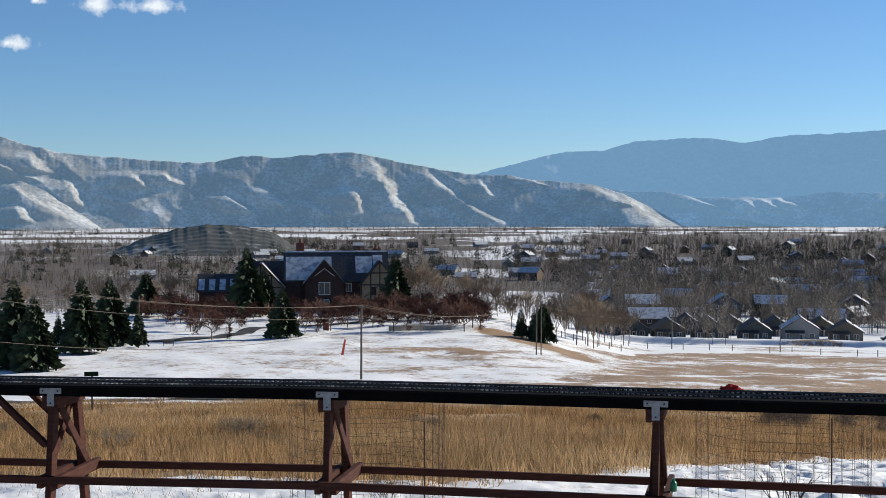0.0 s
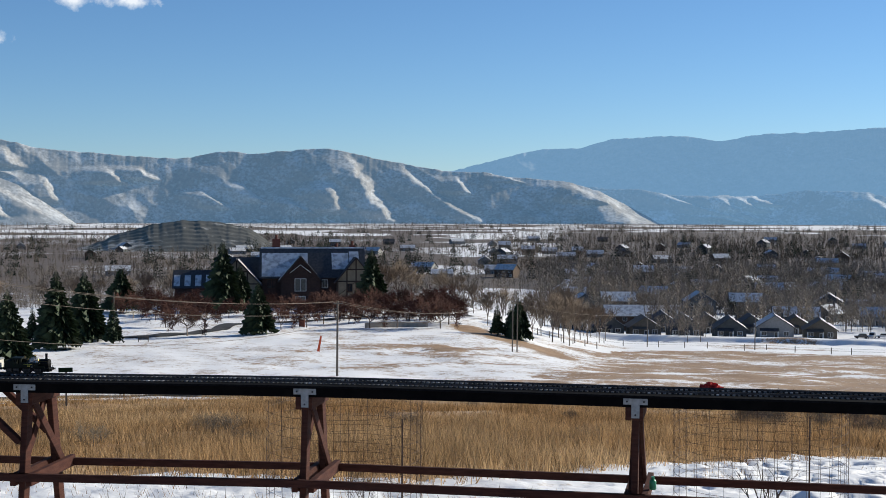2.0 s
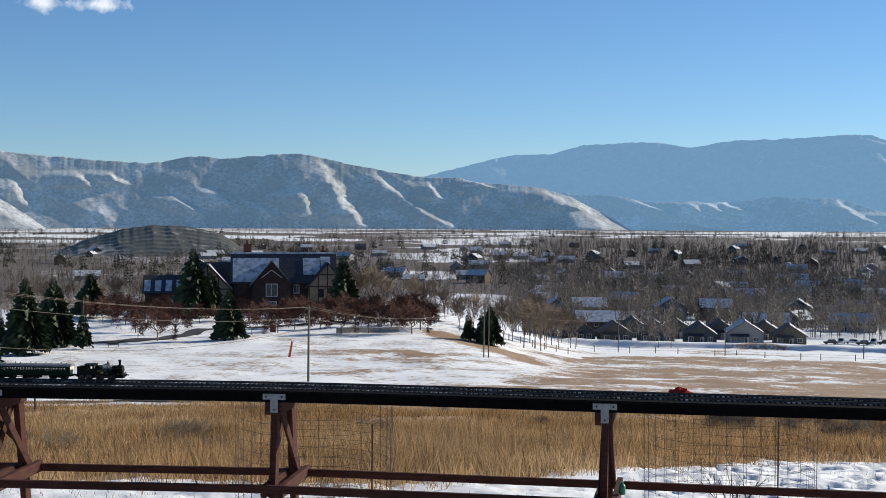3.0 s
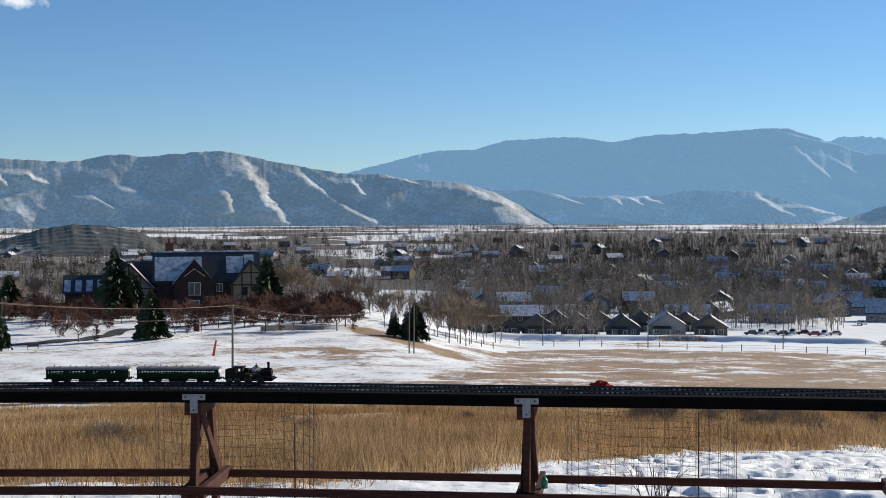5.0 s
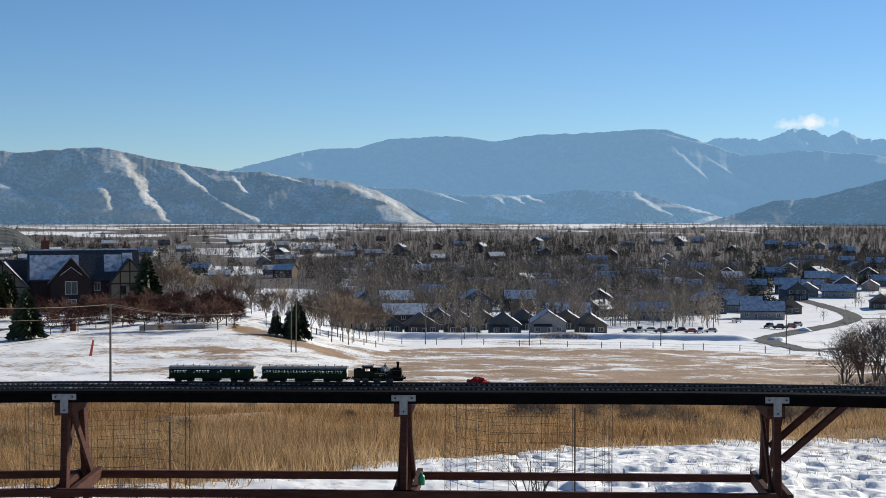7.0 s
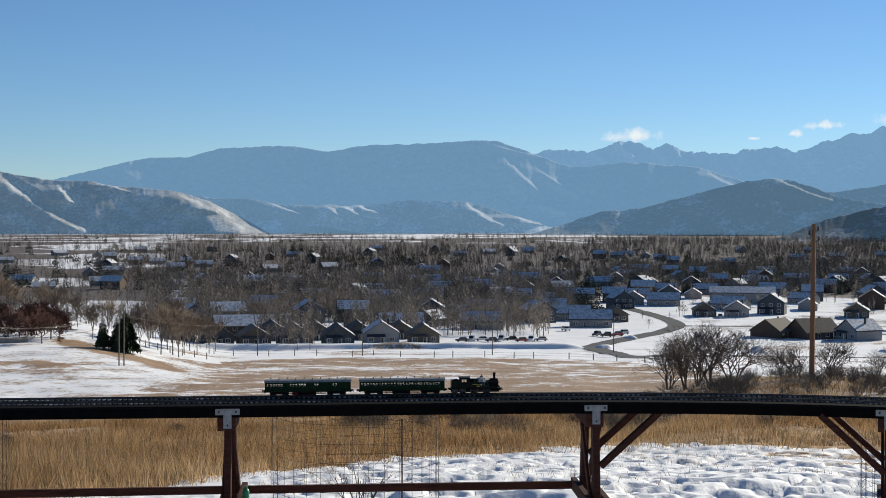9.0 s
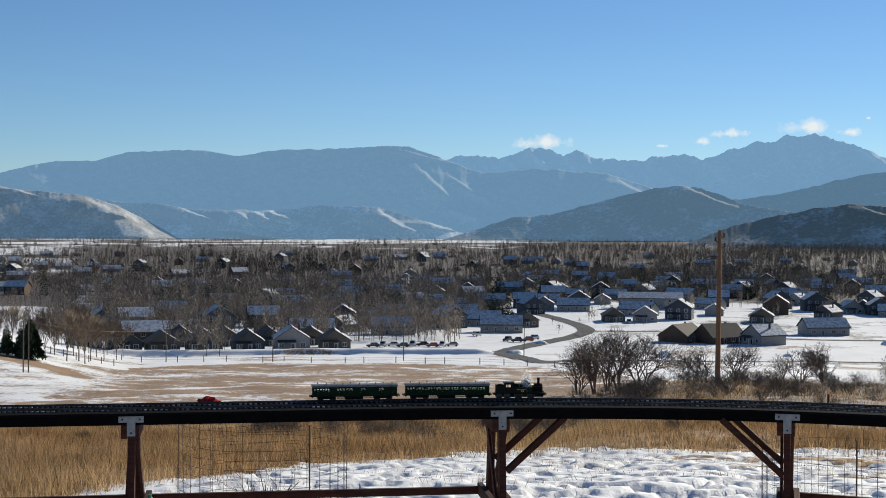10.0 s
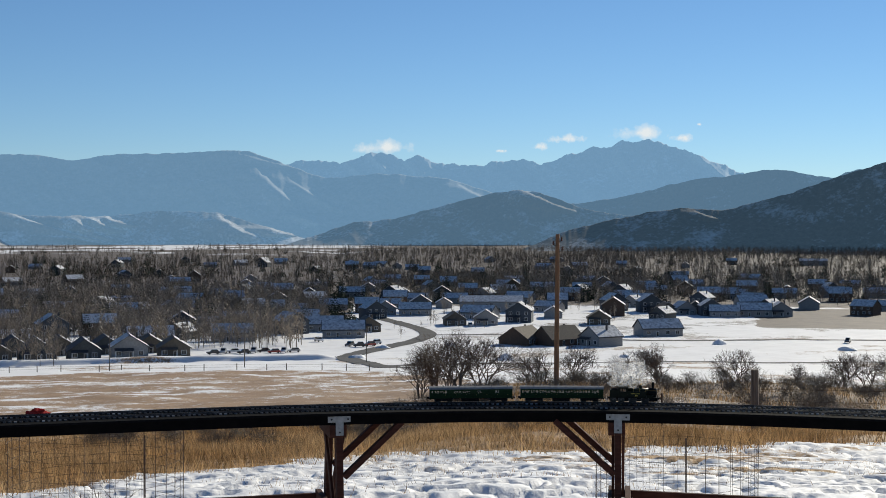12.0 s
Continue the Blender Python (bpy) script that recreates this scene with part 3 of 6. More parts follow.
def sweep(line, y0, y1, z0, z1, s0=0, s1=None):
    """A strip of rectangular section that follows a line."""
    bm = bmesh.new()
    a, b = offset(line, y0), offset(line, y1)
    rings = []
    for p, q in list(zip(a, b))[s0:s1]:
        rings.append([bm.verts.new((p[0], p[1], z0)), bm.verts.new((q[0], q[1], z0)), bm.verts.new((q[0], q[1], z1)), bm.verts.new((p[0], p[1], z1))])
    for r, q in zip(rings, rings[1:]):
        for i in range(4):
            bm.faces.new((r[i], r[(i + 1) % 4], q[(i + 1) % 4], q[i]))
    bm.faces.new(rings[0][::-1])
    bm.faces.new(rings[-1])
    bmesh.ops.recalc_face_normals(bm, faces=bm.faces)
    return bm


def node_frame(i):
    p = np.array(NODES[i])
    k = int(np.argmin(((BASE - p) ** 2).sum(1)))
    k = min(max(k, 3), len(BASE) - 4)
    d = BASE[k + 3] - BASE[k - 3] if i != 5 else BASE[k - 4] - BASE[k - 14]
    return pose(BASE[k][0], BASE[k][1], TOP + 0.028, 0, 0, math.degrees(math.atan2(d[1], d[0])))


def trestle():
    bridge = thing("trestle_bridge", "low timber garden railway trestle with black beams over snow", "bridge", pose(0, 0, 0))
    n = len(BASE) // (len(NODES) - 1)
    for i in range(len(NODES) - 1):
        s0, s1 = i * n, min((i + 1) * n, len(BASE) - 1) + 1
        part("beam", sweep(BASE, 0.0, 0.04, TOP - 0.0575, TOP, s0, s1), black_timber, bridge, "black-stained outer beam")
        part("beam", sweep(BASE, 0.40, 0.44, TOP - 0.0575, TOP, s0, s1), black_timber, bridge)
        part("deck", sweep(BASE, -0.012, 0.452, TOP + 0.001, TOP + 0.014, s0, s1), roofing, bridge, "black felt-covered deck")
    for i in range(1, len(NODES) - 1):
        f = node_frame(i)
        bent = thing("bent", "red-brown stained A-frame support of the trestle", "", f)
        bent.parent = bridge
        g = land1(f.translation.x, f.translation.y)
        z0 = g - TOP - 0.05
        for x, w in ((-0.060, 0.037), (0.0225, 0.022)):
            part("cap", box(bmesh.new(), (x, 0.002, -0.165), (x + w, 0.46, -0.0865), bevel=0.003), stain, bent)
        yb = -0.06
        for nm, a, b in (("post", (0, 0.052, -0.0865), (0, yb, z0)), ("post", (0, 0.41, -0.0865), (0, 0.60, z0))):
            part(nm, bar(bmesh.new(), a, b, 0.040, 0.085, 0.003, (0, 1, 0.2)), stain, bent)
        for x, a, b in ((0.031, (0.05, -0.13), (0.545, -0.62)), (-0.031, (0.40, -0.16), (-0.02, -0.66))):
            part("cross_brace", bar(bmesh.new(), (x, *a), (x, *b), 0.018, 0.060, 0.002, (0, 0.7, 0.7)), stain, bent)
        part("sill", box(bmesh.new(), (-0.062, yb - 0.03, -0.665), (-0.024, 0.64, -0.59), bevel=0.003), stain, bent)
        part("sill", box(bmesh.new(), (0.042, yb - 0.03, -0.665), (0.080, 0.64, -0.59), bevel=0.003), stain, bent)
        bm = bmesh.new()
        box(bm, (-0.072, -0.004, -0.070), (0.072, -0.0005, -0.033), bevel=0.001)
        box(bm, (-0.024, -0.0045, -0.150), (0.024, -0.001, -0.045), bevel=0.001)
        plate = part("bracket", bm, galvanised, bent, "grey galvanised T-shaped plate")
        for x, z in ((-0.05, -0.051), (0.05, -0.051), (0, -0.130)):
            part("bolt", rod(bmesh.new(), (x, -0.004, z), (x, -0.010, z), 0.006, seg=6), bolt_steel, plate)
        for side, k in ((1, (1, 5)), (-1, (2, 6))):
            if i in k:
                for y in (-0.02, 0.42):
                    part("knee_brace", bar(bmesh.new(), (side * 0.022, y, -0.400), (side * 0.385, y + 0.02, -0.078), 0.036, 0.050, 0.003, (0, 1, 0)), stain, bent)
    # lower rails from bent to bent
    for i in range(1, len(NODES) - 2):
        if i == 5:
            continue
        fa, fb = node_frame(i), node_frame(i + 1)
        for y, z in ((-0.105, -0.605), (0.615, -0.635)):
            a, b = fa @ Vector((-0.06, y, z)), fb @ Vector((0.07 if i % 2 else -0.02, y, z))
            part("rail_board", bar(bmesh.new(), a, b, 0.036, 0.048, 0.003), stain, bridge)
    return bridge


def railway(track, label):
    t = thing("track", label, "railway track", pose(0, 0, 0))
    z = TOP + 0.014
    for d in (-0.0235, 0.0205):
        part("rail", sweep(track.p, d, d + 0.003, z + 0.0055, z + 0.0125), rail_steel, t)
    bm = bmesh.new()
    s = 0.1
    while s < track.s[-1] - 0.1:
        p = track.at(s)
        m = pose(p[0], p[1], z, 0, 0, math.degrees(track.heading(s)) + random.uniform(-1, 1))
        box(bm, (-0.0075, -0.042, 0), (0.0075, 0.042, 0.0065), m)
        s += 0.031
    sl = part("sleeper_strip", bm, sleeper_mat, t, "row of small dark sleepers with pale grey patches")
    tagged(sl, kind="stuff")
    return t


trestle()
railway(near_track, "model railway track laid along the near deck")
railway(far_track, "model railway track on the deck's outer side")


def rag():
    bm = bmesh.new()
    bmesh.ops.create_icosphere(bm, subdivisions=4, radius=1.0)
    for v in bm.verts:
        c = v.co.copy()
        k = 1 + 0.55 * noise.fractal(c * 2.3, 1.0, 2.0, 3) + 0.12 * noise.noise(c * 7)
        v.co = Vector((c.x * 0.060 * k, c.y * 0.035 * k, max(0, c.z) * 0.034 * max(0.15, k * (1 - 0.5 * c.x * c.x))))
    ob = finish("rag", bm, red_cloth, smooth=False)
    q = offset(BASE, 0.43)
    i = int(np.argmin(np.abs(np.degrees(np.arctan2(q[:, 0], q[:, 1])) - 11.95)))
    ob.matrix_basis = pose(q[i][0], q[i][1], TOP + 0.014, 0, 0, -14)
    tagged(ob, "crumpled faded red cloth lying on the deck edge", "cloth")


rag()


def bottle():
    f = node_frame(4) @ Vector((0.10, 0.10, 0))
    t = thing("bottle", "small green plastic bottle tucked by a trestle post", "bottle", pose(f.x, f.y, TOP + 0.028 - 0.59))
    part("body", lathe(bmesh.new(), [(0.018, 0), (0.021, 0.004), (0.021, 0.05), (0.010, 0.066)], 12), green_plastic, t, smooth=True)
    part("cap", lathe(bmesh.new(), [(0.010, 0.066), (0.010, 0.078)], 10), green_plastic, t)


bottle()

# ---- the train ----
coach_green = mat("dark_green_coach_paint", (0.004, 0.024, 0.006), 0.6, second=(0.003, 0.018, 0.005), scale=30, spec=0.15)
coach_roof = mat("grey_coach_roof", (0.22, 0.225, 0.23), 0.8, second=(0.16, 0.165, 0.17), scale=40, spec=0.1)
black_metal = mat("black_model_metal", (0.006, 0.006, 0.006), 0.7, second=(0.012, 0.012, 0.012), scale=60, spec=0.1)
loco_green = mat("dark_olive_engine_paint", (0.007, 0.011, 0.005), 0.5, second=(0.005, 0.008, 0.004), scale=40, spec=0.15)
brass = mat("brass", (0.50, 0.33, 0.10), 0.3, 1.0, second=(0.4, 0.25, 0.08), scale=30)
yellow_line = mat("yellow_lettering", (0.55, 0.42, 0.06), 0.5)
wheel_mat = mat("steel_tyre_wheel", (0.05, 0.05, 0.05), 0.4, 0.7, second=(0.09, 0.09, 0.09), scale=60)
pane_mat = bpy.data.materials.new("window_glass")
pane_mat.use_nodes = True
_n, _l = pane_mat.node_tree.nodes, pane_mat.node_tree.links
_m, _c, _g = _n.new("ShaderNodeMixShader"), _n.new("ShaderNodeBsdfTransparent"), _n.new("ShaderNodeBsdfGlossy")
_g.inputs["Roughness"].default_value = 0.05
_c.inputs[0].default_value = (0.93, 0.96, 0.94, 1)
_m.inputs[0].default_value = 0.06
_l.new(_c.outputs[0], _m.inputs[1])
_l.new(_g.outputs[0], _m.inputs[2])
_l.new(_m.outputs[0], _n["Material Output"].inputs[0])
# pale tone for the coach end that faces the sun
sunlit_end = mat("sunlit_pale_coach_end", (0.6, 0.58, 0.5), 0.6, second=(0.5, 0.48, 0.42), scale=30)
RAIL_TOP = TOP + 0.0265


def wheelset(parent, x, r, half=0.0235, spokes=0):
    bm = bmesh.new()
    for side in (-1, 1):
        m = pose(0, side * half, 0, -90 * side, 0, 0)
        lathe(bm, [(r * 0.25, -0.004), (r * 0.92, -0.003), (r * 1.10, -0.003), (r * 1.10, -0.001), (r, -0.0005), (r * 0.98, 0.0045), (r * 0.85, 0.005), (r * 0.80, 0.0025), (r * 0.25, 0.003), (r * 0.22, 0.006)], 18, m)
        for k in range(spokes):
            a = 6.28318 * k / spokes
            rod(bm, (0, side * (half + 0.004), 0), (r * 0.85 * math.cos(a), side * (half + 0.004), r * 0.85 * math.sin(a)), 0.0016, seg=4)
    rod(bm, (0, -half, 0), (0, half, 0), 0.003, seg=6)
    w = part("wheelset", bm, wheel_mat, parent)
    w.matrix_basis = pose(x, 0, r)
    return w


def coach(label, windows, wide):
    """A bogie coach, half a metre long, with real window openings that show through."""
    L, H0, H1, H2, W = 0.262, 0.030, 0.062, 0.0835, 0.043
    t = thing("coach", label, "model coach", pose(0, 0, 0), "train of model coaches")
    for side in (-1, 1):
        y0, y1 = (side * W - 0.003, side * W) if side > 0 else (side * W, side * W + 0.003)
        bm = bmesh.new()
        box(bm, (-L, y0, H0), (L, y1, H1))
        box(bm, (-L, y0, H2 - 0.006), (L, y1, H2 + 0.004))
        x = -L
        for a, b in windows + [(1.0, 1.0)]:
            xa, xb = -L + 2 * L * a, -L + 2 * L * b
            if xa > x:
                box(bm, (x, y0, H1), (xa, y1, H2 - 0.006))
            x = xb
        # raised beading and door lines
        yo = y1 if side > 0 else y0
        for z in (H0 + 0.001, H1 - 0.002, H2 - 0.0045):
            box(bm, (-L, yo - 0.0008, z), (L, yo + 0.0008, z + 0.0012))
        k = -L + 0.02
        while k < L - 0.01:
            box(bm, (k, yo - 0.0006, H0 + 0.002), (k + 0.0009, yo + 0.0006, H2))
            k += 0.041
        part("side_panel", bm, coach_green, t, "dark green beaded side")
        for a, b in windows:
            xa, xb = -L + 2 * L * a, -L + 2 * L * b
            part("window_pane", box(bmesh.new(), (xa, (y0 + y1) / 2 - 0.0004, H1), (xb, (y0 + y1) / 2 + 0.0004, H2 - 0.006)), pane_mat, t)
        for k in range(8):
            xk = -L + 0.03 + k * 0.066
            part("door_handle", rod(bmesh.new(), (xk, yo, H1 - 0.010), (xk + 0.004, yo + side * 0.0015, H1 - 0.010), 0.0008, seg=4), brass, t)
    for x in (-L, L - 0.003):
        # front end pale, rear end black: sunlight painted into the panel colour
        part("end_panel", box(bmesh.new(), (x, -W + 0.003, H0), (x + 0.003, W - 0.003, H2 + 0.006)), sunlit_end if x > 0 else black_metal, t)
    part("floor_pan", box(bmesh.new(), (-L, -W + 0.003, H0 - 0.004), (L, W - 0.003, H0)), black_metal, t)
    bm = bmesh.new()
    prism(bm, [(-W - 0.002, H2 + 0.003), (-W - 0.002, H2 + 0.006), (-W * 0.8, H2 + 0.013), (-W * 0.4, H2 + 0.018), (0, H2 + 0.0195), (W * 0.4, H2 + 0.018), (W * 0.8, H2 + 0.013), (W + 0.002, H2 + 0.006), (W + 0.002, H2 + 0.003)], -L - 0.004, L + 0.004)
    roof = part("roof", bm, coach_roof, t, "grey curved roof")
    for k in range(10):
        xk = -L + 0.035 + k * 0.051
        part("vent", lathe(bmesh.new(), [(0.0028, H2 + 0.012), (0.0028, H2 + 0.0235), (0.0042, H2 + 0.0235), (0.0035, H2 + 0.027)], 8, pose(xk, -0.022 if k % 2 else 0.022, 0)), coach_roof, roof)
    for k in (-1, 1):
        b = part("bogie", box(bmesh.new(), (k * 0.175 - 0.052, -0.034, 0.012), (k * 0.175 + 0.052, -0.029, 0.027), bevel=0.002), black_metal, t)
        part("bogie_side", box(bmesh.new(), (k * 0.175 - 0.052, 0.029, 0.012), (k * 0.175 + 0.052, 0.034, 0.027), bevel=0.002), black_metal, b)
        part("buffer_beam", box(bmesh.new(), (k * L - 0.004, -W * 0.95, 0.022), (k * L + 0.004, W * 0.95, 0.034)), black_metal, t)
        for y in (-0.027, 0.027):
            part("buffer", lathe(bmesh.new(), [(0.003, 0), (0.003, 0.012), (0.006, 0.012), (0.006, 0.014)], 8, pose(k * (L + 0.004), y, 0.029, 0, 90 * k, 0)), black_metal, t)
        part("step_board", box(bmesh.new(), (k * 0.13 - 0.10, -0.046, 0.018), (k * 0.13 + 0.10, -0.040, 0.020)), black_metal, t)
    part("under_box", box(bmesh.new(), (-0.06, -0.030, 0.008), (0.05, 0.030, 0.026), bevel=0.002), black_metal, t)
    for side in (-1, 1):
        part("truss_rod", rod(bmesh.new(), (-0.11, side * 0.03, 0.014), (0.11, side * 0.03, 0.014), 0.0012, seg=5), black_metal, t)
    wheels = [wheelset(t, x, 0.0195) for x in (-0.213, -0.137, 0.137, 0.213)]
    return t, wheels


def window_row(groups):
    out = []
    for start, count, w, gap in groups:
        for k in range(count):
            a = start + k * (w + gap)
            out.append((round(a, 4), round(a + w, 4)))
    return sorted(out)


brake_coach, brake_wheels = coach("dark green model brake coach with small windows and grey roof", window_row([(0.02, 1, 0.018, 0.01), (0.055, 2, 0.024, 0.010), (0.125, 1, 0.016, 0.01), (0.15, 2, 0.022, 0.01), (0.29, 1, 0.018, 0.01), (0.32, 2, 0.022, 0.010), (0.395, 1, 0.018, 0.01), (0.42, 2, 0.022, 0.010), (0.575, 2, 0.020, 0.008), (0.79, 2, 0.020, 0.008)]), False)
third_coach, third_wheels = coach("dark green model coach with a long row of windows", window_row([(0.02, 1, 0.018, 0.01)] + [(0.05 + 0.105 * k, 2, 0.024, 0.010) for k in range(9)] + [(0.128 + 0.105 * k, 1, 0.014, 0.01) for k in range(8)]), True)


def locomotive():
    t = thing("locomotive", "small black-green live steam tank engine with tall chimney", "model locomotive", pose(0, 0, 0), "train of model coaches")
    # footplate and frames
    part("footplate", box(bmesh.new(), (-0.152, -0.042, 0.034), (0.150, 0.042, 0.038), bevel=0.0008), black_metal, t)
    for side in (-1, 1):
        part("frame_plate", box(bmesh.new(), (-0.148, side * 0.018 - 0.0015, 0.012), (0.146, side * 0.018 + 0.0015, 0.034)), black_metal, t)
        tank = part("side_tank", box(bmesh.new(), (-0.040, side * 0.034 - 0.007, 0.038), (0.075, side * 0.034 + 0.007, 0.073), bevel=0.0015), loco_green, t, "dark green side tank with yellow lettering")
        # lettering too small to read, as bars
        yo = side * 0.0414
        for k in range(8):
            part("letter_bar", box(bmesh.new(), (-0.020 + k * 0.0075, yo - 0.0004, 0.0595), (-0.0155 + k * 0.0075, yo + 0.0004, 0.0640)), yellow_line, tank)
        for k in range(2):
            part("letter_bar", box(bmesh.new(), (0.006 + k * 0.009, yo - 0.0004, 0.0455), (0.0125 + k * 0.009, yo + 0.0004, 0.0545)), yellow_line, tank)
        part("hand_rail", rod(bmesh.new(), (0.076, side * 0.030, 0.080), (0.138, side * 0.030, 0.080), 0.0010, seg=5), brass, t)
        part("splasher", prism(bmesh.new(), [(side * 0.036, 0.038), (side * 0.041, 0.038), (side * 0.041, 0.050), (side * 0.036, 0.052)], 0.078, 0.120), loco_green, t)
        # cab side with its opening
        y = side * 0.040
        bm = bmesh.new()
        for lo, hi in (((-0.098, 0.038), (-0.040, 0.066)), ((-0.098, 0.066), (-0.088, 0.099)), ((-0.052, 0.066), (-0.040, 0.099)), ((-0.098, 0.092), (-0.040, 0.099)), ((-0.074, 0.066), (-0.071, 0.092))):
            box(bm, (lo[0], y - 0.0012, lo[1]), (hi[0], y + 0.0012, hi[1]))
        part("cab_side", bm, loco_green, t)
        part("bunker_side", box(bmesh.new(), (-0.152, side * 0.039 - 0.0012, 0.038), (-0.098, side * 0.039 + 0.0012, 0.084), bevel=0.0008), loco_green, t)
        part("cab_step", box(bmesh.new(), (-0.085, side * 0.040 - 0.004, 0.012), (-0.060, side * 0.040 + 0.004, 0.014)), black_metal, t)
        part("cylinder", lathe(bmesh.new(), [(0.008, -0.016), (0.0105, -0.015), (0.0105, 0.015), (0.008, 0.016)], 12, pose(0.112, side * 0.030, 0.024, 0, 90, 0)), black_metal, t)
        part("coupling_rod", bar(bmesh.new(), (-0.010, side * 0.0305, 0.024), (0.068, side * 0.0305, 0.024), 0.002, 0.005), rail_steel, t)
    part("bunker_back", box(bmesh.new(), (-0.152, -0.039, 0.038), (-0.149, 0.039, 0.088)), loco_green, t)
    bm = bmesh.new()
    bmesh.ops.create_icosphere(bm, subdivisions=2, radius=1.0)
    for v in bm.verts:
        v.co = Vector((v.co.x * 0.024 - 0.124, v.co.y * 0.034, 0.080 + v.co.z * 0.012 * (1 + 0.4 * noise.noise(v.co * 3))))
    part("coal", bm, black_metal, t)
    for x in (-0.098, -0.042):
        bm = bmesh.new()
        box(bm, (x, -0.040, 0.038), (x + 0.002, 0.040, 0.070))
        box(bm, (x, -0.040, 0.070), (x + 0.002, -0.026, 0.100))
        box(bm, (x, -0.010, 0.070), (x + 0.002, 0.010, 0.100))
        box(bm, (x, 0.026, 0.070), (x + 0.002, 0.040, 0.100))
        box(bm, (x, -0.040, 0.093), (x + 0.002, 0.040, 0.100))
        part("cab_sheet", bm, loco_green, t)
    part("cab_roof", prism(bmesh.new(), [(-0.045, 0.0985), (-0.043, 0.1015), (-0.022, 0.1055), (0, 0.107), (0.022, 0.1055), (0.043, 0.1015), (0.045, 0.0985)], -0.104, -0.036), loco_green, t)
    # boiler, smokebox and fittings
    boiler = part("boiler", lathe(bmesh.new(), [(0.020, -0.04), (0.0265, -0.04), (0.0265, 0.09), (0.020, 0.09)], 24, pose(0, 0, 0.068, 0, 90, 0)), loco_green, t, "round green boiler", True)
    for x in (-0.005, 0.035, 0.070):
        part("boiler_band", lathe(bmesh.new(), [(0.0270, -0.001), (0.0274, -0.0008), (0.0274, 0.0008), (0.0270, 0.001)], 24, pose(x, 0, 0.068, 0, 90, 0)), brass, boiler)
    sm = part("smokebox", lathe(bmesh.new(), [(0.020, 0.09), (0.0275, 0.09), (0.0275, 0.138), (0.026, 0.140), (0.022, 0.1405), (0.018, 0.143), (0.004, 0.145)], 24, pose(0, 0, 0.068, 0, 90, 0)), black_metal, t, "", True)
    part("door_dart", rod(bmesh.new(), (0.144, 0, 0.068), (0.150, 0, 0.068), 0.0016, seg=6), rail_steel, sm)
    part("saddle", box(bmesh.new(), (0.092, -0.022, 0.038), (0.138, 0.022, 0.052)), black_metal, t)
    part("chimney", lathe(bmesh.new(), [(0.0125, 0.090), (0.0085, 0.098), (0.0075, 0.104), (0.0085, 0.124), (0.0105, 0.126), (0.0105, 0.129), (0.0085, 0.131)], 16, pose(0.118, 0, 0)), black_metal, t, "tall capped chimney", True)
    part("dome", lathe(bmesh.new(), [(0.014, 0.090), (0.0105, 0.097), (0.0102, 0.106), (0.007, 0.112), (0.002, 0.114)], 16, pose(0.040, 0, 0)), loco_green, t, "", True)
    part("safety_valve", lathe(bmesh.new(), [(0.004, 0.110), (0.004, 0.121), (0.0055, 0.122), (0.003, 0.124)], 8, pose(0.040, 0, 0)), brass, t)
    part("whistle", rod(bmesh.new(), (-0.034, 0.01, 0.10), (-0.034, 0.01, 0.114), 0.0016, seg=6), brass, t)
    for k, x in ((1, 0.150), (-1, -0.152)):
        part("buffer_beam", box(bmesh.new(), (x - 0.003, -0.042, 0.022), (x + 0.003, 0.042, 0.038)), black_metal, t)
        for y in (-0.027, 0.027):
            part("buffer", lathe(bmesh.new(), [(0.0035, 0), (0.0035, 0.011), (0.0065, 0.011), (0.0065, 0.0135)], 10, pose(x + 0.003 * k, y, 0.030, 0, 90 * k, 0)), black_metal, t)
        part("coupling_hook", rod(bmesh.new(), (x, 0, 0.030), (x + 0.010 * k, 0, 0.029), 0.0016, seg=5), rail_steel, t)
    for y in (-0.032, 0.0, 0.032):
        part("lamp_iron", box(bmesh.new(), (0.146, y - 0.002, 0.038), (0.149, y + 0.002, 0.050)), black_metal, t)
    drivers = [wheelset(t, x, 0.0245, spokes=12) for x in (-0.010, 0.068)]
    trailing = [wheelset(t, x, 0.0195) for x in (-0.132, -0.082)]
    return t, drivers, trailing


engine, drivers, trailing = locomotive()

steam_mat = bpy.data.materials.new("white_steam")
steam_mat.use_nodes = True
_n, _l = steam_mat.node_tree.nodes, steam_mat.node_tree.links
_n.remove(_n["Principled BSDF"])
_co, _t, _r = _n.new("ShaderNodeTexCoord"), _n.new("ShaderNodeTexNoise"), _n.new("ShaderNodeMapRange")
_t.inputs["Scale"].default_value, _t.inputs["Detail"].default_value, _t.inputs["Roughness"].default_value = 55.0, 5, 0.65
_r.inputs[1].default_value, _r.inputs[2].default_value, _r.inputs[3].default_value, _r.inputs[4].default_value = 0.40, 0.66, 0.0, 0.34
_l.new(_co.outputs["Object"], _t.inputs["Vector"])
_l.new(_t.outputs[0], _r.inputs[0])
_d, _s, _m, _x, _c = (_n.new("ShaderNodeBsdfDiffuse"), _n.new("ShaderNodeBsdfTranslucent"), _n.new("ShaderNodeMixShader"), _n.new("ShaderNodeMixShader"), _n.new("ShaderNodeBsdfTransparent"))
_d.inputs[0].default_value = _s.inputs[0].default_value = (0.95, 0.95, 0.95, 1)
_m.inputs[0].default_value = 0.55
_l.new(_d.outputs[0], _m.inputs[1])
_l.new(_s.outputs[0], _m.inputs[2])
_l.new(_r.outputs[0], _x.inputs[0])
_l.new(_c.outputs[0], _x.inputs[1])
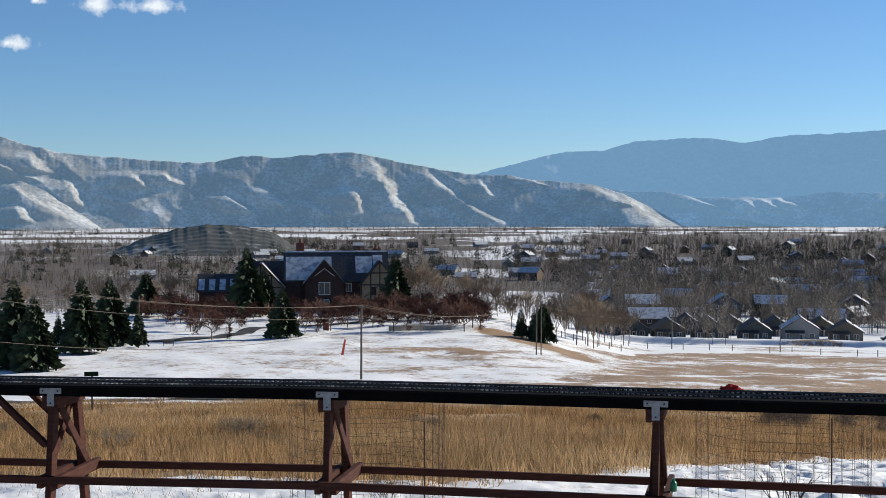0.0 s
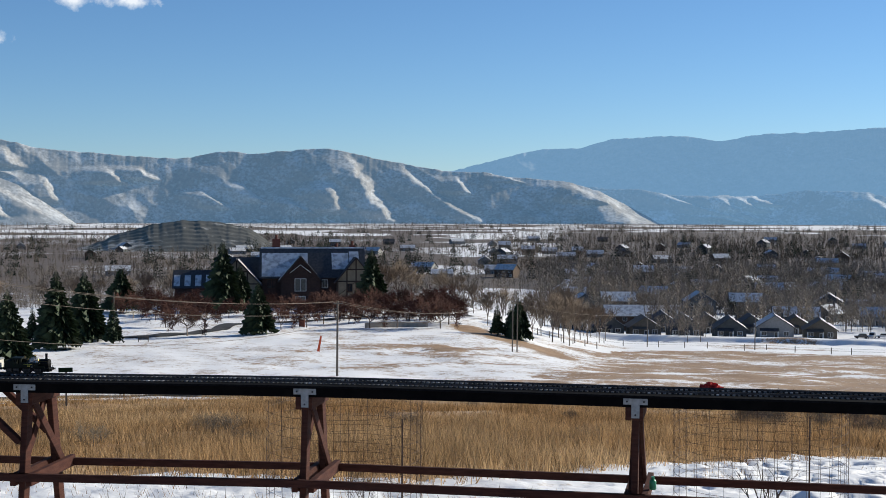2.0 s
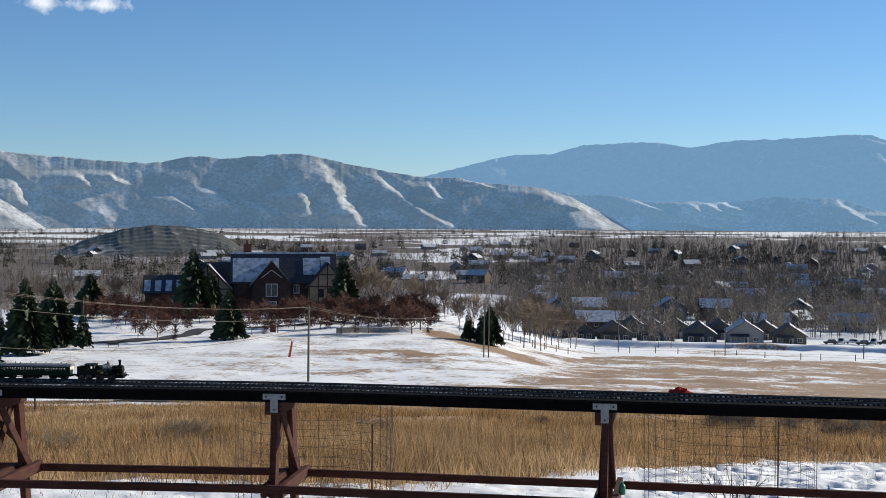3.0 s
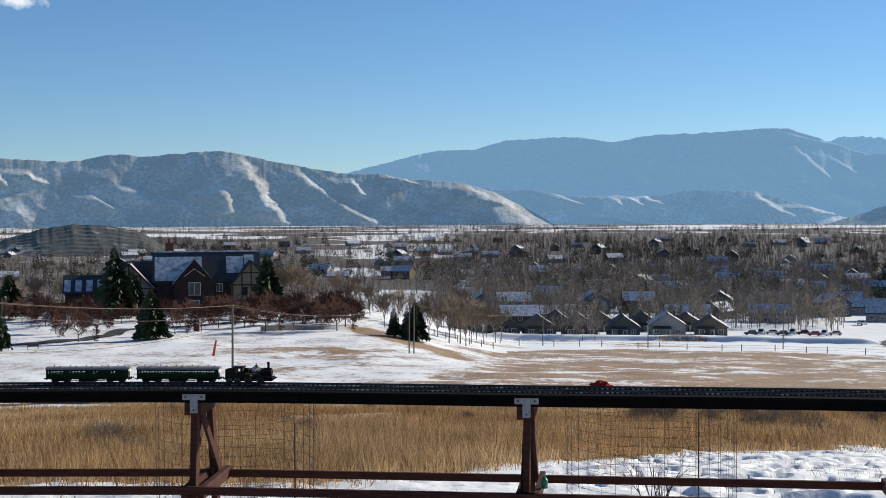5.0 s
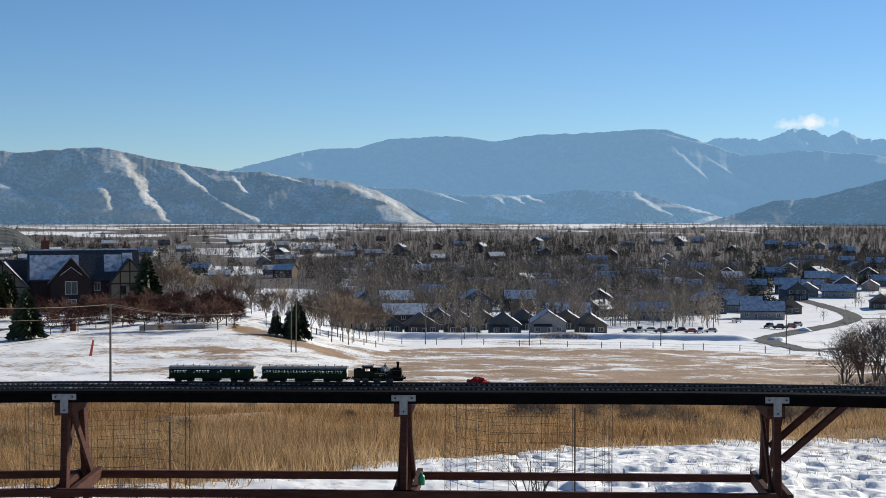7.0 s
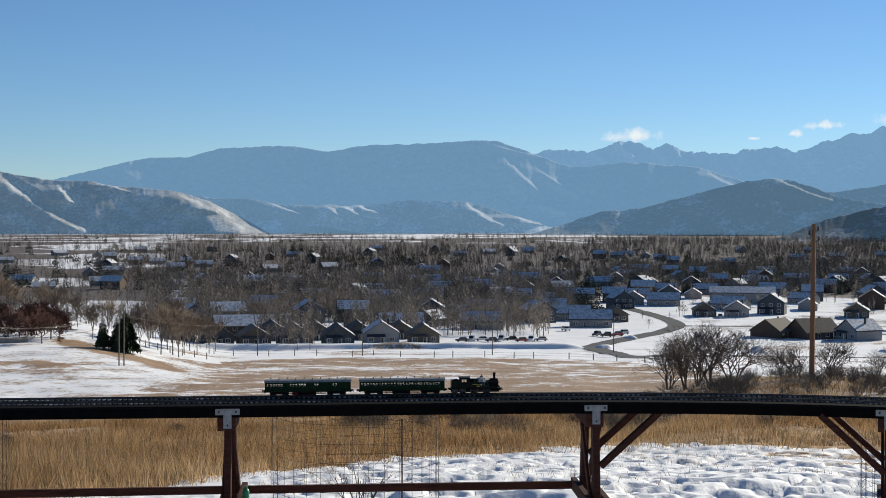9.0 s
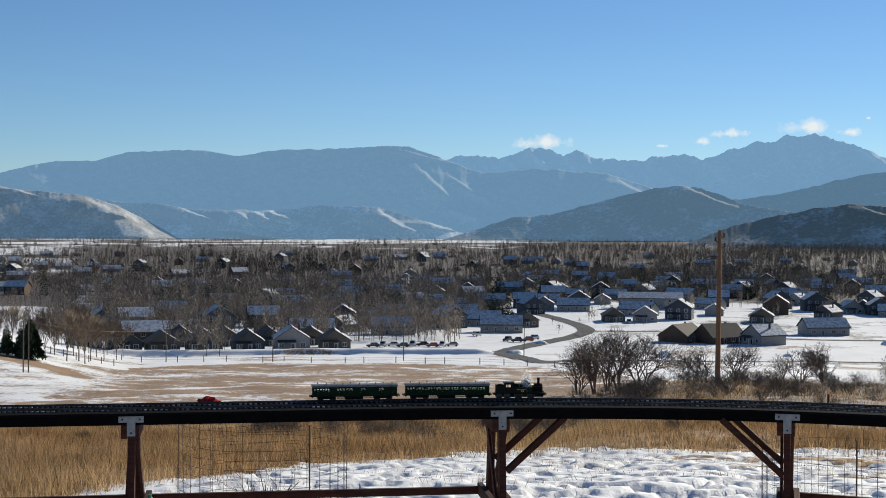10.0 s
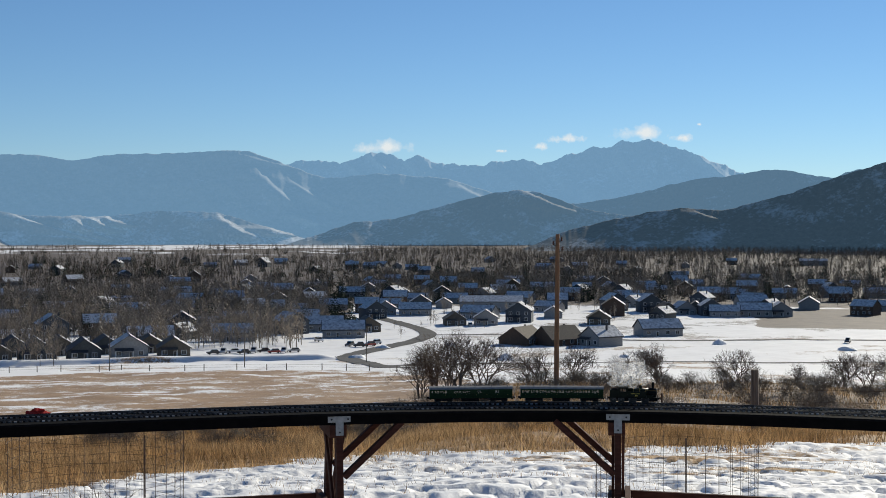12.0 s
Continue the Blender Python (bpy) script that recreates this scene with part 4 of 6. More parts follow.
_l.new(_m.outputs[0], _x.inputs[2])
_l.new(_x.outputs[0], _n["Material Output"].inputs[0])


def steam_puff(seed, size):
    bm = bmesh.new()
    bmesh.ops.create_icosphere(bm, subdivisions=3, radius=1.0)
    o = Vector((seed * 3.1, seed * 1.7, 0))
    for v in bm.verts:
        k = size * (1 + 0.6 * noise.fractal(v.co * 1.5 + o, 1.0, 2.0, 3))
        v.co = Vector((v.co.x * 1.3, v.co.y, v.co.z)) * k
    ob = finish("steam_puff", bm, steam_mat, smooth=True)
    return tagged(ob, "thin white steam drifting above the engine", "steam", "steam from the engine")


puffs = [steam_puff(i, 0.021 + 0.0028 * (i % 5)) for i in range(24)]


def along(t):
    """How far the engine's front has gone along the outer track."""
    c = TRAIN
    return c[0] + c[1] * t + c[2] * t ** 2 + c[3] * t ** 3 + c[4] * t ** 4


TRAIN = (2.366459, 0.628138, 0.016607, -0.000203, -0.000007)


def vehicle_pose(centre, base):
    a, b = far_track.at(centre - base), far_track.at(centre + base)
    m = (a + b) / 2
    return pose(m[0], m[1], RAIL_TOP, 0, 0, math.degrees(math.atan2(b[1] - a[1], b[0] - a[0])))

# ---- near meadow: grass, brush, wire cages ----
dry_grass = mat("dry_straw_grass", (0.41, 0.255, 0.115), 0.8, second=(0.17, 0.102, 0.048), scale=0.5, third=(0.50, 0.36, 0.20), scale3=0.10, amount3=0.8, island=0.75, spec=0.1)
twig_mat = mat("grey_brown_twigs", (0.085, 0.065, 0.052), 0.85, second=(0.13, 0.10, 0.08), scale=3, island=0.3, spec=0.15)
sage_mat = mat("grey_sagebrush", (0.165, 0.138, 0.105), 0.85, second=(0.105, 0.092, 0.076), scale=3, island=0.35, spec=0.15)
bark = mat("brown_bark", (0.10, 0.075, 0.058), 0.9, second=(0.16, 0.125, 0.10), scale=4, stretch=(1, 1, 0.3), bump=0.5, bump_scale=12)


def thin(m, share):
    """Thin dry leaves let light through."""
    n, ln = m.node_tree.nodes, m.node_tree.links
    b = n["Principled BSDF"]
    t, x = n.new("ShaderNodeBsdfTranslucent"), n.new("ShaderNodeMixShader")
    ln.new(b.inputs["Base Color"].links[0].from_socket, t.inputs[0])
    x.inputs[0].default_value = share
    ln.new(b.outputs[0], x.inputs[1])
    ln.new(t.outputs[0], x.inputs[2])
    ln.new(x.outputs[0], n["Material Output"].inputs[0])
    return m


thin(dry_grass, 0.30)


def blades(n, seed, az0, az1, r0, r1, h0, h1, w, power=1.0):
    """Loose grass: each blade a lean tapered tip; the ground's unevenness thins and clumps it."""
    g = np.random.default_rng(seed)
    az = g.uniform(az0, az1, n)
    u = g.uniform(0, 1, n) ** power
    r = r0 * (r1 / r0) ** u
    x, y = r * np.sin(np.radians(az)), r * np.cos(np.radians(az))
    clump = fbm(x / 2.2, y / 2.2, seed, 3)
    keep = (r > boundary(az) * (0.97 + 0.05 * g.standard_normal(n).clip(-1, 2))) & (clump + g.uniform(-0.12, 0.12, n) > 0.42)
    keep &= (g.uniform(0, 1, n) > 0.75 * step(22, 27, az) * step(42, 58, r))
    x, y, r, clump = x[keep], y[keep], r[keep], clump[keep]
    n = len(x)
    z = land(x, y) - 0.02
    h = g.uniform(h0, h1, n) * (0.35 + 1.3 * clump) * (0.7 + 0.6 * fbm(x / 7, y / 7, seed + 5, 2))
    a = g.uniform(0, 6.283, n)
    lean = g.uniform(0.05, 0.75, n) * h
    b = g.uniform(0, 6.283, n)
    ww = w * (0.6 + 0.8 * g.uniform(0, 1, n)) * (1 + r / 70)
    dx, dy = np.cos(a) * ww, np.sin(a) * ww
    p0 = np.stack([x - dx, y - dy, z], -1)
    p1 = np.stack([x + dx, y + dy, z], -1)
    p2 = np.stack([x + np.cos(b) * lean, y + np.sin(b) * lean, z + h], -1)
    return np.stack([p0, p1, p2], 1).reshape(-1, 3)


v = np.concatenate([blades(150000, 61, -20, 48, 11.5, 40, 0.12, 0.36, 0.0040), blades(420000, 62, -20, 48, 25, 118, 0.13, 0.36, 0.0065, 0.75),
                    blades(30000, 63, 26, 48, 55, 125, 0.2, 0.5, 0.007), blades(70000, 64, -20, 48, 11.8, 24, 0.10, 0.34, 0.0036)])
grass = from_arrays("grass", v, np.arange(len(v)).reshape(-1, 3), dry_grass)
tagged(grass, "tall straw-coloured dry winter grass covering the meadow", "grass", kind="stuff")


def sprigs(n, seed):
    """A few stalks that stick out of the trodden snow."""
    g = np.random.default_rng(seed)
    az, r = g.uniform(-19, 47, n), g.uniform(9.3, 30, n)
    x, y = r * np.sin(np.radians(az)), r * np.cos(np.radians(az))
    k = (r < boundary(az)) & (fbm(x / 1.3, y / 1.3, seed, 2) > 0.60 - 0.10 * step(26, 33, az) * step(14, 19, r))
    x, y = x[k], y[k]
    n, z = len(x), land(x, y) - 0.01
    h, a, b = g.uniform(0.03, 0.10, n), g.uniform(0, 6.283, n), g.uniform(0, 6.283, n)
    p0 = np.stack([x - np.cos(a) * 0.003, y - np.sin(a) * 0.003, z], -1)
    p1 = np.stack([x + np.cos(a) * 0.003, y + np.sin(a) * 0.003, z], -1)
    p2 = np.stack([x + np.cos(b) * h * 0.5, y + np.sin(b) * h * 0.5, z + h], -1)
    return np.stack([p0, p1, p2], 1).reshape(-1, 3)


v = sprigs(26000, 65)
tagged(from_arrays("grass_sprigs", v, np.arange(len(v)).reshape(-1, 3), dry_grass), "dry stalks poking through trodden snow", "grass", kind="stuff")


# ---- woody plants ----


def grow(g, p, d, length, radius, depth, kids, angle, up, out, shrink=0.72):
    q = p + d * length
    out.append((p, q, radius, radius * 0.62))
    if depth == 0:
        return
    for k in range(kids):
        ax = d.orthogonal().normalized()
        ax.rotate(Matrix.Rotation(g.uniform(0, 6.283), 3, d))
        e = d.copy()
        e.rotate(Matrix.Rotation(radians(angle * g.uniform(0.55, 1.3)), 3, ax))
        e = (e + Vector((0, 0, up))).normalized()
        grow(g, p + (q - p) * g.uniform(0.55, 1.0), e, length * shrink * g.uniform(0.7, 1.2), radius * 0.6, depth - 1, kids, angle, up, out, shrink)


def limbs_mesh(segs, thick, least=0.0):
    """Limbs as three-sided tapers, twigs as slivers."""
    vs, fs = [], []
    for p, q, a, b in segs:
        d = (q - p).normalized()
        o = d.orthogonal().normalized()
        c = d.cross(o)
        k = len(vs)
        if a > thick:
            for j in range(3):
                t = 2.0944 * j
                w = o * math.cos(t) + c * math.sin(t)
                vs += [p + w * a, q + w * b]
            for j in range(3):
                j2 = (j + 1) % 3
                fs += [(k + 2 * j, k + 2 * j2, k + 2 * j2 + 1), (k + 2 * j, k + 2 * j2 + 1, k + 2 * j + 1)]
        else:
            a = max(a, least)
            vs += [p - o * a, p + o * a, q]
            fs.append((k, k + 1, k + 2))
    return np.array([tuple(v) for v in vs]), np.array(fs)


def bare_tree(name, label, seed, h, r, depth=5, kids=3, angle=34, up=0.10, limb=0.02, material=None, first=0.30, shrink=0.72, category="tree", stems=1, group="", least=0.0):
    g = random.Random(seed)
    segs = []
    for s in range(stems):
        lean = 0.05 if stems == 1 else 0.55
        d = Vector((g.uniform(-lean, lean), g.uniform(-lean, lean), 1)).normalized()
        grow(g, Vector((g.uniform(-0.1, 0.1) * (stems > 1), g.uniform(-0.1, 0.1) * (stems > 1), -0.15)), d, h * first, r, depth, kids, angle, up, segs, shrink)
    top = max(q.z for _, q, _, _ in segs)
    k = h / top
    segs = [(p * k, q * k, a, b) for p, q, a, b in segs]
    t = thing(name, label, category, pose(0, 0, -500), group)
    big = [s for s in segs if s[2] > limb]
    small = [s for s in segs if s[2] <= limb]
    va, fa = limbs_mesh(big, 0)
    tagged(from_arrays("trunk", va, fa, bark, parent=t), kind="stuff" if stems > 1 else "")
    if small:
        vb, fb = limbs_mesh(small, 0.02, least)
        tagged(from_arrays("crown" if category == "tree" else "twig_mass", vb, fb, material or twig_mat, parent=t), kind="stuff")
    return t


def plant(proto, az, r, scale=1.0, turn=0.0, sink=0.0):
    p = polar(az, r)
    return copy_thing(proto, Matrix.Translation((p.x, p.y, p.z - sink)) @ Matrix.Rotation(turn, 4, "Z") @ Matrix.Diagonal((scale, scale, scale, 1)))


def discard(*protos):
    for p in protos:
        for o in (*p.children_recursive, p):
            bpy.data.objects.remove(o)


sage = [bare_tree("sagebrush", "low grey-brown leafless brush in the dry meadow", 70 + i, 0.75, 0.012, 4, 4, 42, 0.12, 0.006, sage_mat, 0.30, 0.75, "shrub", 6, "brush in the meadow") for i in range(3)]
rnd = random.Random(5)
for az, r, s in [(-13.54, 24, 0.8), (-8.22, 28, 1.0), (-9.0, 29, 0.8), (-16, 26, 0.7), (14.91, 40, 1.5), (16.3, 44, 1.3), (14.02, 46, 1.4), (16.16, 42, 1.2), (20.96, 34, 0.9), (19.28, 43, 1.3), (31.55, 36, 1.1),
                 (24, 50, 1.5), (27, 60, 1.6), (9, 55, 1.3), (11, 62, 1.4), (36, 45, 1.4), (44.5, 50, 1.9), (42.5, 60, 2.1), (46, 70, 2.2), (35, 70, 1.8), (38, 80, 2.0), (30, 80, 1.9), (33.5, 92, 1.9),
                 (41, 90, 2.2), (44, 95, 2.4), (43.5, 78, 2.2), (39.5, 100, 2.2), (46.5, 88, 2.4), (37, 96, 2.0), (29, 98, 1.8), (45.2, 46, 1.6), (2, 70, 1.2), (-2, 80, 1.2), (-6, 60, 1.0)] + [(rnd.uniform(28, 47.5), rnd.uniform(68, 112), rnd.uniform(1.2, 2.0)) for _ in range(26)] + [(rnd.uniform(12.5, 27), rnd.uniform(34, 62), rnd.uniform(0.8, 1.5)) for _ in range(26)] + [(rnd.uniform(23, 47.5), rnd.uniform(48, 110), rnd.uniform(1.3, 2.3)) for _ in range(60)] + [(rnd.uniform(-19, 12), rnd.uniform(18, 48), rnd.uniform(0.4, 0.8)) for _ in range(14)]:
    plant(sage[rnd.randrange(3)], az, r, s, rnd.uniform(0, 6))
cage_shrub = bare_tree("shrub", "bare brown twiggy young shrub standing in the snow", 77, 0.75, 0.009, 4, 3, 30, 0.25, 0.005, twig_mat, 0.34, 0.74, "shrub", 7)
plant(cage_shrub, 14.8, 11.2, 0.85, 0.5)
plant(cage_shrub, -2.2, 10.6, 0.45, 1.5)

oak = [bare_tree("scrub_oak", "leafless dark scrub oak with a wide tangled crown", 80 + i, 5.5, 0.11, 6, 3, 38, 0.06, 0.018, twig_mat, 0.24, 0.76, "tree", 4, "bare scrub oaks below the meadow", 0.012) for i in range(3)]
for i, (az, r, s) in enumerate([(27.6, 125, 1.15), (28.6, 118, 1.1), (29.6, 122, 1.0), (26.9, 135, 0.95), (28.1, 140, 1.15), (32.0, 112, 0.65), (33.4, 108, 0.62), (31.5, 118, 0.55), (36.0, 118, 0.62), (36.9, 116, 0.70), (35.3, 122, 0.55), (40.2, 112, 0.58), (42.5, 112, 0.38), (44.4, 110, 0.55), (45.3, 114, 0.62), (46.3, 108, 0.6)]):
    plant(oak[i % 3], az, r, s, i * 1.3)
discard(*sage, cage_shrub, *oak)


def wire_cage(az, r, radius, height, stake, lean=0.0):
    p = polar(az, r)
    t = thing("wire_cage", "round cage of rusty welded wire guarding a shrub", "wire cage", pose(p.x, p.y, p.z, lean, lean * 0.4, az * 3), "wire cages behind the trestle")
    bm = bmesh.new()
    for k in range(34):
        a = 6.28318 * k / 34
        x, y = radius * math.cos(a), radius * math.sin(a)
        rod(bm, (x, y, -0.05), (x * 1.01, y * 1.01, height + 0.02 * math.sin(k * 7.3)), 0.0018, seg=3, caps=False)
    z = 0.03
    while z < height:
        for k in range(34):
            a, b = 6.28318 * k / 34, 6.28318 * (k + 1) / 34
            w = 0.003 * math.sin(k * 2.1 + z * 20)
            rod(bm, (radius * math.cos(a), radius * math.sin(a), z + w), (radius * math.cos(b), radius * math.sin(b), z + 0.003 * math.sin((k + 1) * 2.1 + z * 20)), 0.0016, seg=3, caps=False)
        z += 0.078
    part("wire_mesh", bm, rusty, t)
    bm = bmesh.new()
    rod(bm, (stake * radius, -radius * 0.75, -0.2), (stake * radius, -radius * 0.75, height * 0.92), 0.007, seg=6)
    part("stake", bm, rusty, t, "thin rusty steel stake")
    return t


wire_cage(-3.25, 10.9, 0.62, 0.80, 0.9, 0.5)
wire_cage(14.1, 11.6, 0.71, 0.80, -0.15, 0)
wire_cage(38.2, 11.4, 0.66, 0.72, 0.25, -0.8)

weathered = mat("weathered_pole_wood", (0.36, 0.20, 0.10), 0.85, second=(0.26, 0.14, 0.075), scale=2.5, stretch=(6, 6, 0.4), bump=0.4, bump_scale=15)
grey_wood = mat("grey_fence_wood", (0.17, 0.145, 0.12), 0.9, second=(0.10, 0.085, 0.07), scale=4, stretch=(4, 4, 0.5), bump=0.4, bump_scale=20)
wire_mat = mat("weathered_line_wire", (0.17, 0.135, 0.105), 0.7, 0.2, second=(0.12, 0.10, 0.08), scale=2)
porcelain = mat("brown_insulator", (0.12, 0.07, 0.05), 0.25, second=(0.09, 0.05, 0.04), scale=20)


def meadow_post(az, r, h):
    p = polar(az, r)
    t = thing("fence_post", "weathered grey wooden fence post in the dry grass", "fence post", pose(p.x, p.y, p.z, 2, -3, 0))
    part("post", rod(bmesh.new(), (0, 0, -0.3), (0.02, 0, h), 0.13, 0.11, 10), grey_wood, t)
    return t


meadow_post(40.98, 42, 1.85)
fw = thing("wire_fence", "slack barbed wire on thin posts in the grass", "fence", pose(0, 0, 0))
for k, (a0, a1, r0, r1) in enumerate([(37.2, 40.98, 38, 42), (40.98, 47.5, 42, 40)]):
    p, q = polar(a0, r0), polar(a1, r1)
    for h in (0.9, 1.25):
        part("wire", rod(bmesh.new(), p + Vector((0, 0, h - 0.35 * (k == 0))), q + Vector((0, 0, h)), 0.006, seg=3), rusty, fw)
    part("post", rod(bmesh.new(), p - Vector((0, 0, 0.2)), p + Vector((0, 0, 1.1)), 0.03, seg=5), rusty, fw)


def utility_pole(az, r, h, radius, arms, label, tint=None):
    p = polar(az, r)
    t = thing("utility_pole", label, "utility pole", pose(p.x, p.y, p.z, 0.3, 0.4, 0), "utility poles")
    part("shaft", rod(bmesh.new(), (0, 0, -1), (0, 0, h), radius, radius * 0.7, 12), tint or weathered, t)
    for z, w, turn in arms:
        m = pose(0, 0, z, 0, 0, turn)
        arm = part("cross_arm", box(bmesh.new(), (-w, -radius - 0.12, -0.06), (w, -radius + 0.02, 0.06), m, 0.01), tint or weathered, t)
        for k in (-0.9, 0.9):
            part("insulator", lathe(bmesh.new(), [(0.05, 0.06), (0.08, 0.10), (0.05, 0.16), (0.07, 0.20), (0.03, 0.26)], 8, m @ pose(k * w, -radius - 0.05, 0)), porcelain, arm)
    return t, p


big_pole, _ = utility_pole(32.70, 84, 9.45, 0.17, [], "tall tan wooden utility pole with insulators at its top")
for x, z, k in ((0.30, 9.0, 1), (-0.30, 8.75, -1), (0.36, 8.4, 1)):
    arm = part("bracket", bar(bmesh.new(), (0, 0, z - 0.05), (x, 0, z + 0.05), 0.05, 0.05), grey_wood, big_pole)
    part("insulator", lathe(bmesh.new(), [(0.05, 0), (0.09, 0.05), (0.05, 0.12), (0.08, 0.17), (0.03, 0.25)], 8, pose(x, 0, z + 0.05)), porcelain, arm)
_, k1 = utility_pole(-3.48, 162, 9.0, 0.15, [(8.7, 0.55, 20)], "dark wooden utility pole standing in the snowfield", grey_wood)
_, k2 = utility_pole(3.94, 217, 8.1, 0.11, [(7.8, 0.5, 40)], "paired dark utility pole beside the field track", grey_wood)
_, k3 = utility_pole(4.14, 218, 8.3, 0.11, [], "plain dark utility pole of a close pair", grey_wood)
_, k4 = utility_pole(-12.69, 236, 8.4, 0.12, [], "thin grey utility pole between the spruces", grey_wood)
_, k0 = utility_pole(-24.0, 105, 11.5, 0.17, [(11.1, 0.7, 20)], "wooden utility pole carrying the line uphill", grey_wood)
_, k5 = utility_pole(14.0, 330, 9.0, 0.14, [(8.7, 0.5, 60)], "thin utility pole at the paddock's edge", grey_wood)
_, k6 = utility_pole(19.5, 338, 9.2, 0.14, [(8.9, 0.5, 60)], "thin utility pole at the paddock's edge", grey_wood)
_, k7 = utility_pole(24.6, 372, 9.4, 0.14, [(9.0, 0.5, 60)], "thin utility pole by the new road", grey_wood)
_, k8 = utility_pole(9.6, 345, 8.8, 0.14, [(8.5, 0.5, 60)], "thin utility pole at the paddock's edge", grey_wood)


def cable(a, b, sag, r=0.014):
    t = thing("power_line", "thin overhead power line sagging between poles", "power line", pose(0, 0, 0), "overhead lines")
    bm = bmesh.new()
    pts = [a.lerp(b, k / 18) - Vector((0, 0, sag * 4 * (k / 18) * (1 - k / 18))) for k in range(19)]
    s = (b - a).cross(Vector((0, 0, 1))).normalized()
    rings = [[bm.verts.new(p + s * r * c + Vector((0, 0, r * d))) for c, d in ((1, 0), (0, 1), (-1, 0), (0, -1))] for p in pts]
    for u, w in zip(rings, rings[1:]):
        for i in range(4):
            bm.faces.new((u[i], u[(i + 1) % 4], w[(i + 1) % 4], w[i]))
    part("wire", bm, wire_mat, t)


up = Vector((0, 0, 1))
for dx, dz, r in ((-0.5, 8.9, 0.018), (0.5, 8.9, 0.018), (0, 7.6, 0.022)):
    cable(k0 + up * (dz + 2.4) + Vector((dx, 0, 0)), k1 + up * dz + Vector((dx, 0, 0)), 1.5, r)
    cable(k1 + up * dz + Vector((dx, 0, 0)), k2 + up * (dz - 0.9) + Vector((dx, 0, 0)), 1.6, r)
cable(k0 + up * 6.8, k1 + up * 6.4, 2.4, 0.022)
for a, b in ((k2, k8), (k8, k5), (k5, k6), (k6, k7)):
    cable(a + up * 8.0, b + up * 8.7, 1.4, 0.020)

# ---- the knoll: spruces, orchard, drive and the half-timbered house ----
needles = mat("dark_spruce_needles", (0.021, 0.037, 0.017), 0.7, second=(0.042, 0.056, 0.025), scale=0.7, island=0.4, spec=0.2)
red_twigs = mat("red_brown_twigs", (0.125, 0.058, 0.041), 0.85, second=(0.075, 0.037, 0.028), scale=1.2, island=0.35, spec=0.15)
tan_twigs = mat("tan_bare_twigs", (0.24, 0.185, 0.135), 0.85, second=(0.16, 0.125, 0.095), scale=0.8, island=0.35, spec=0.15)


def spruce_arrays(seed, h, width, layers, per, droop=0.25, flat=False):
    """Needle boughs in whorls: each bough a drooping tapered frond with hanging side tips."""
    g = random.Random(seed)
    vs, fs = [], []
    for i in range(layers):
        f = i / (layers - 1)
        z = h * (0.13 + 0.86 * f)
        reach = width * (1 - f) ** 0.85 * g.uniform(0.85, 1.1) + 0.12
        n = max(4, int(per * (1 - 0.6 * f)))
        off = g.uniform(0, 6.28)
        for k in range(n):
            a = off + 6.28318 * k / n + g.uniform(-0.25, 0.25)
            L = reach * g.uniform(0.45, 1.2)
            d, s = Vector((math.cos(a), math.sin(a), 0)), Vector((-math.sin(a), math.cos(a), 0))
            w = L * g.uniform(0.13, 0.22)
            base, tip = Vector((0, 0, z)), d * L + Vector((0, 0, z - droop * L + 0.18 * L * f))
            mid = base.lerp(tip, 0.55) + Vector((0, 0, 0.10 * L))
            q = len(vs)
            vs += [base, mid + s * w, tip, mid - s * w, mid - Vector((0, 0, 0.32 * L)), base.lerp(tip, 0.8) + s * w * 0.9 - Vector((0, 0, 0.2 * L))]
            fs += [(q, q + 1, q + 2), (q, q + 2, q + 3), (q + 1, q + 4, q + 3), (q + 1, q + 2, q + 5)]
    return np.array([tuple(v) for v in vs]), np.array(fs)


def spruce(label, seed, h, width, layers=64, per=24, droop=0.25):
    t = thing("spruce", label, "spruce tree", pose(0, 0, -500), "dark spruces round the house")
    bm = bmesh.new()
    rod(bm, (0, 0, -0.4), (0, 0, h * 0.92), h * 0.020, h * 0.004, 8)
    part("trunk", bm, bark, t)
    v, f = spruce_arrays(seed, h, width, layers, per, droop)
    tagged(from_arrays("crown", v, f, needles, parent=t), kind="stuff")
    return t


s_tall = spruce("tall dark green spruce with drooping boughs in snow", 91, 12.0, 3.7)
s_mid = spruce("broad dark green spruce standing in snow", 92, 10.0, 3.4)
s_slim = spruce("slim young dark spruce in snow", 93, 7.0, 1.6, 44, 16)
s_pine = spruce("dark rounded pine with a dense crown", 94, 9.5, 3.6, 50, 24, 0.05)
for proto, az, r, h0, h in [(s_tall, -17.63, 192, 12, 12.8), (s_mid, -16.86, 188, 10, 10.2), (s_mid, -18.6, 196, 10, 11.5), (s_tall, -14.97, 217, 12, 12.3), (s_mid, -13.85, 237, 10, 12.0), (s_slim, -12.71, 229, 7, 7.0),
                            (s_pine, -12.41, 322, 9.5, 10.9), (s_tall, -8.26, 318, 12, 17.0), (s_mid, -7.55, 326, 10, 11.0), (s_mid, -6.78, 245, 10, 9.4), (s_tall, -2.02, 326, 12, 15.0), (s_slim, 3.30, 256, 7, 6.4), (s_mid, 4.20, 257, 10, 7.9), (s_slim, 3.85, 262, 7, 6.6),
                            (s_slim, -15.9, 236, 7, 6.0), (s_tall, -19.6, 210, 12, 13)]:
    plant(proto, az, r, h / h0, r * 0.7)

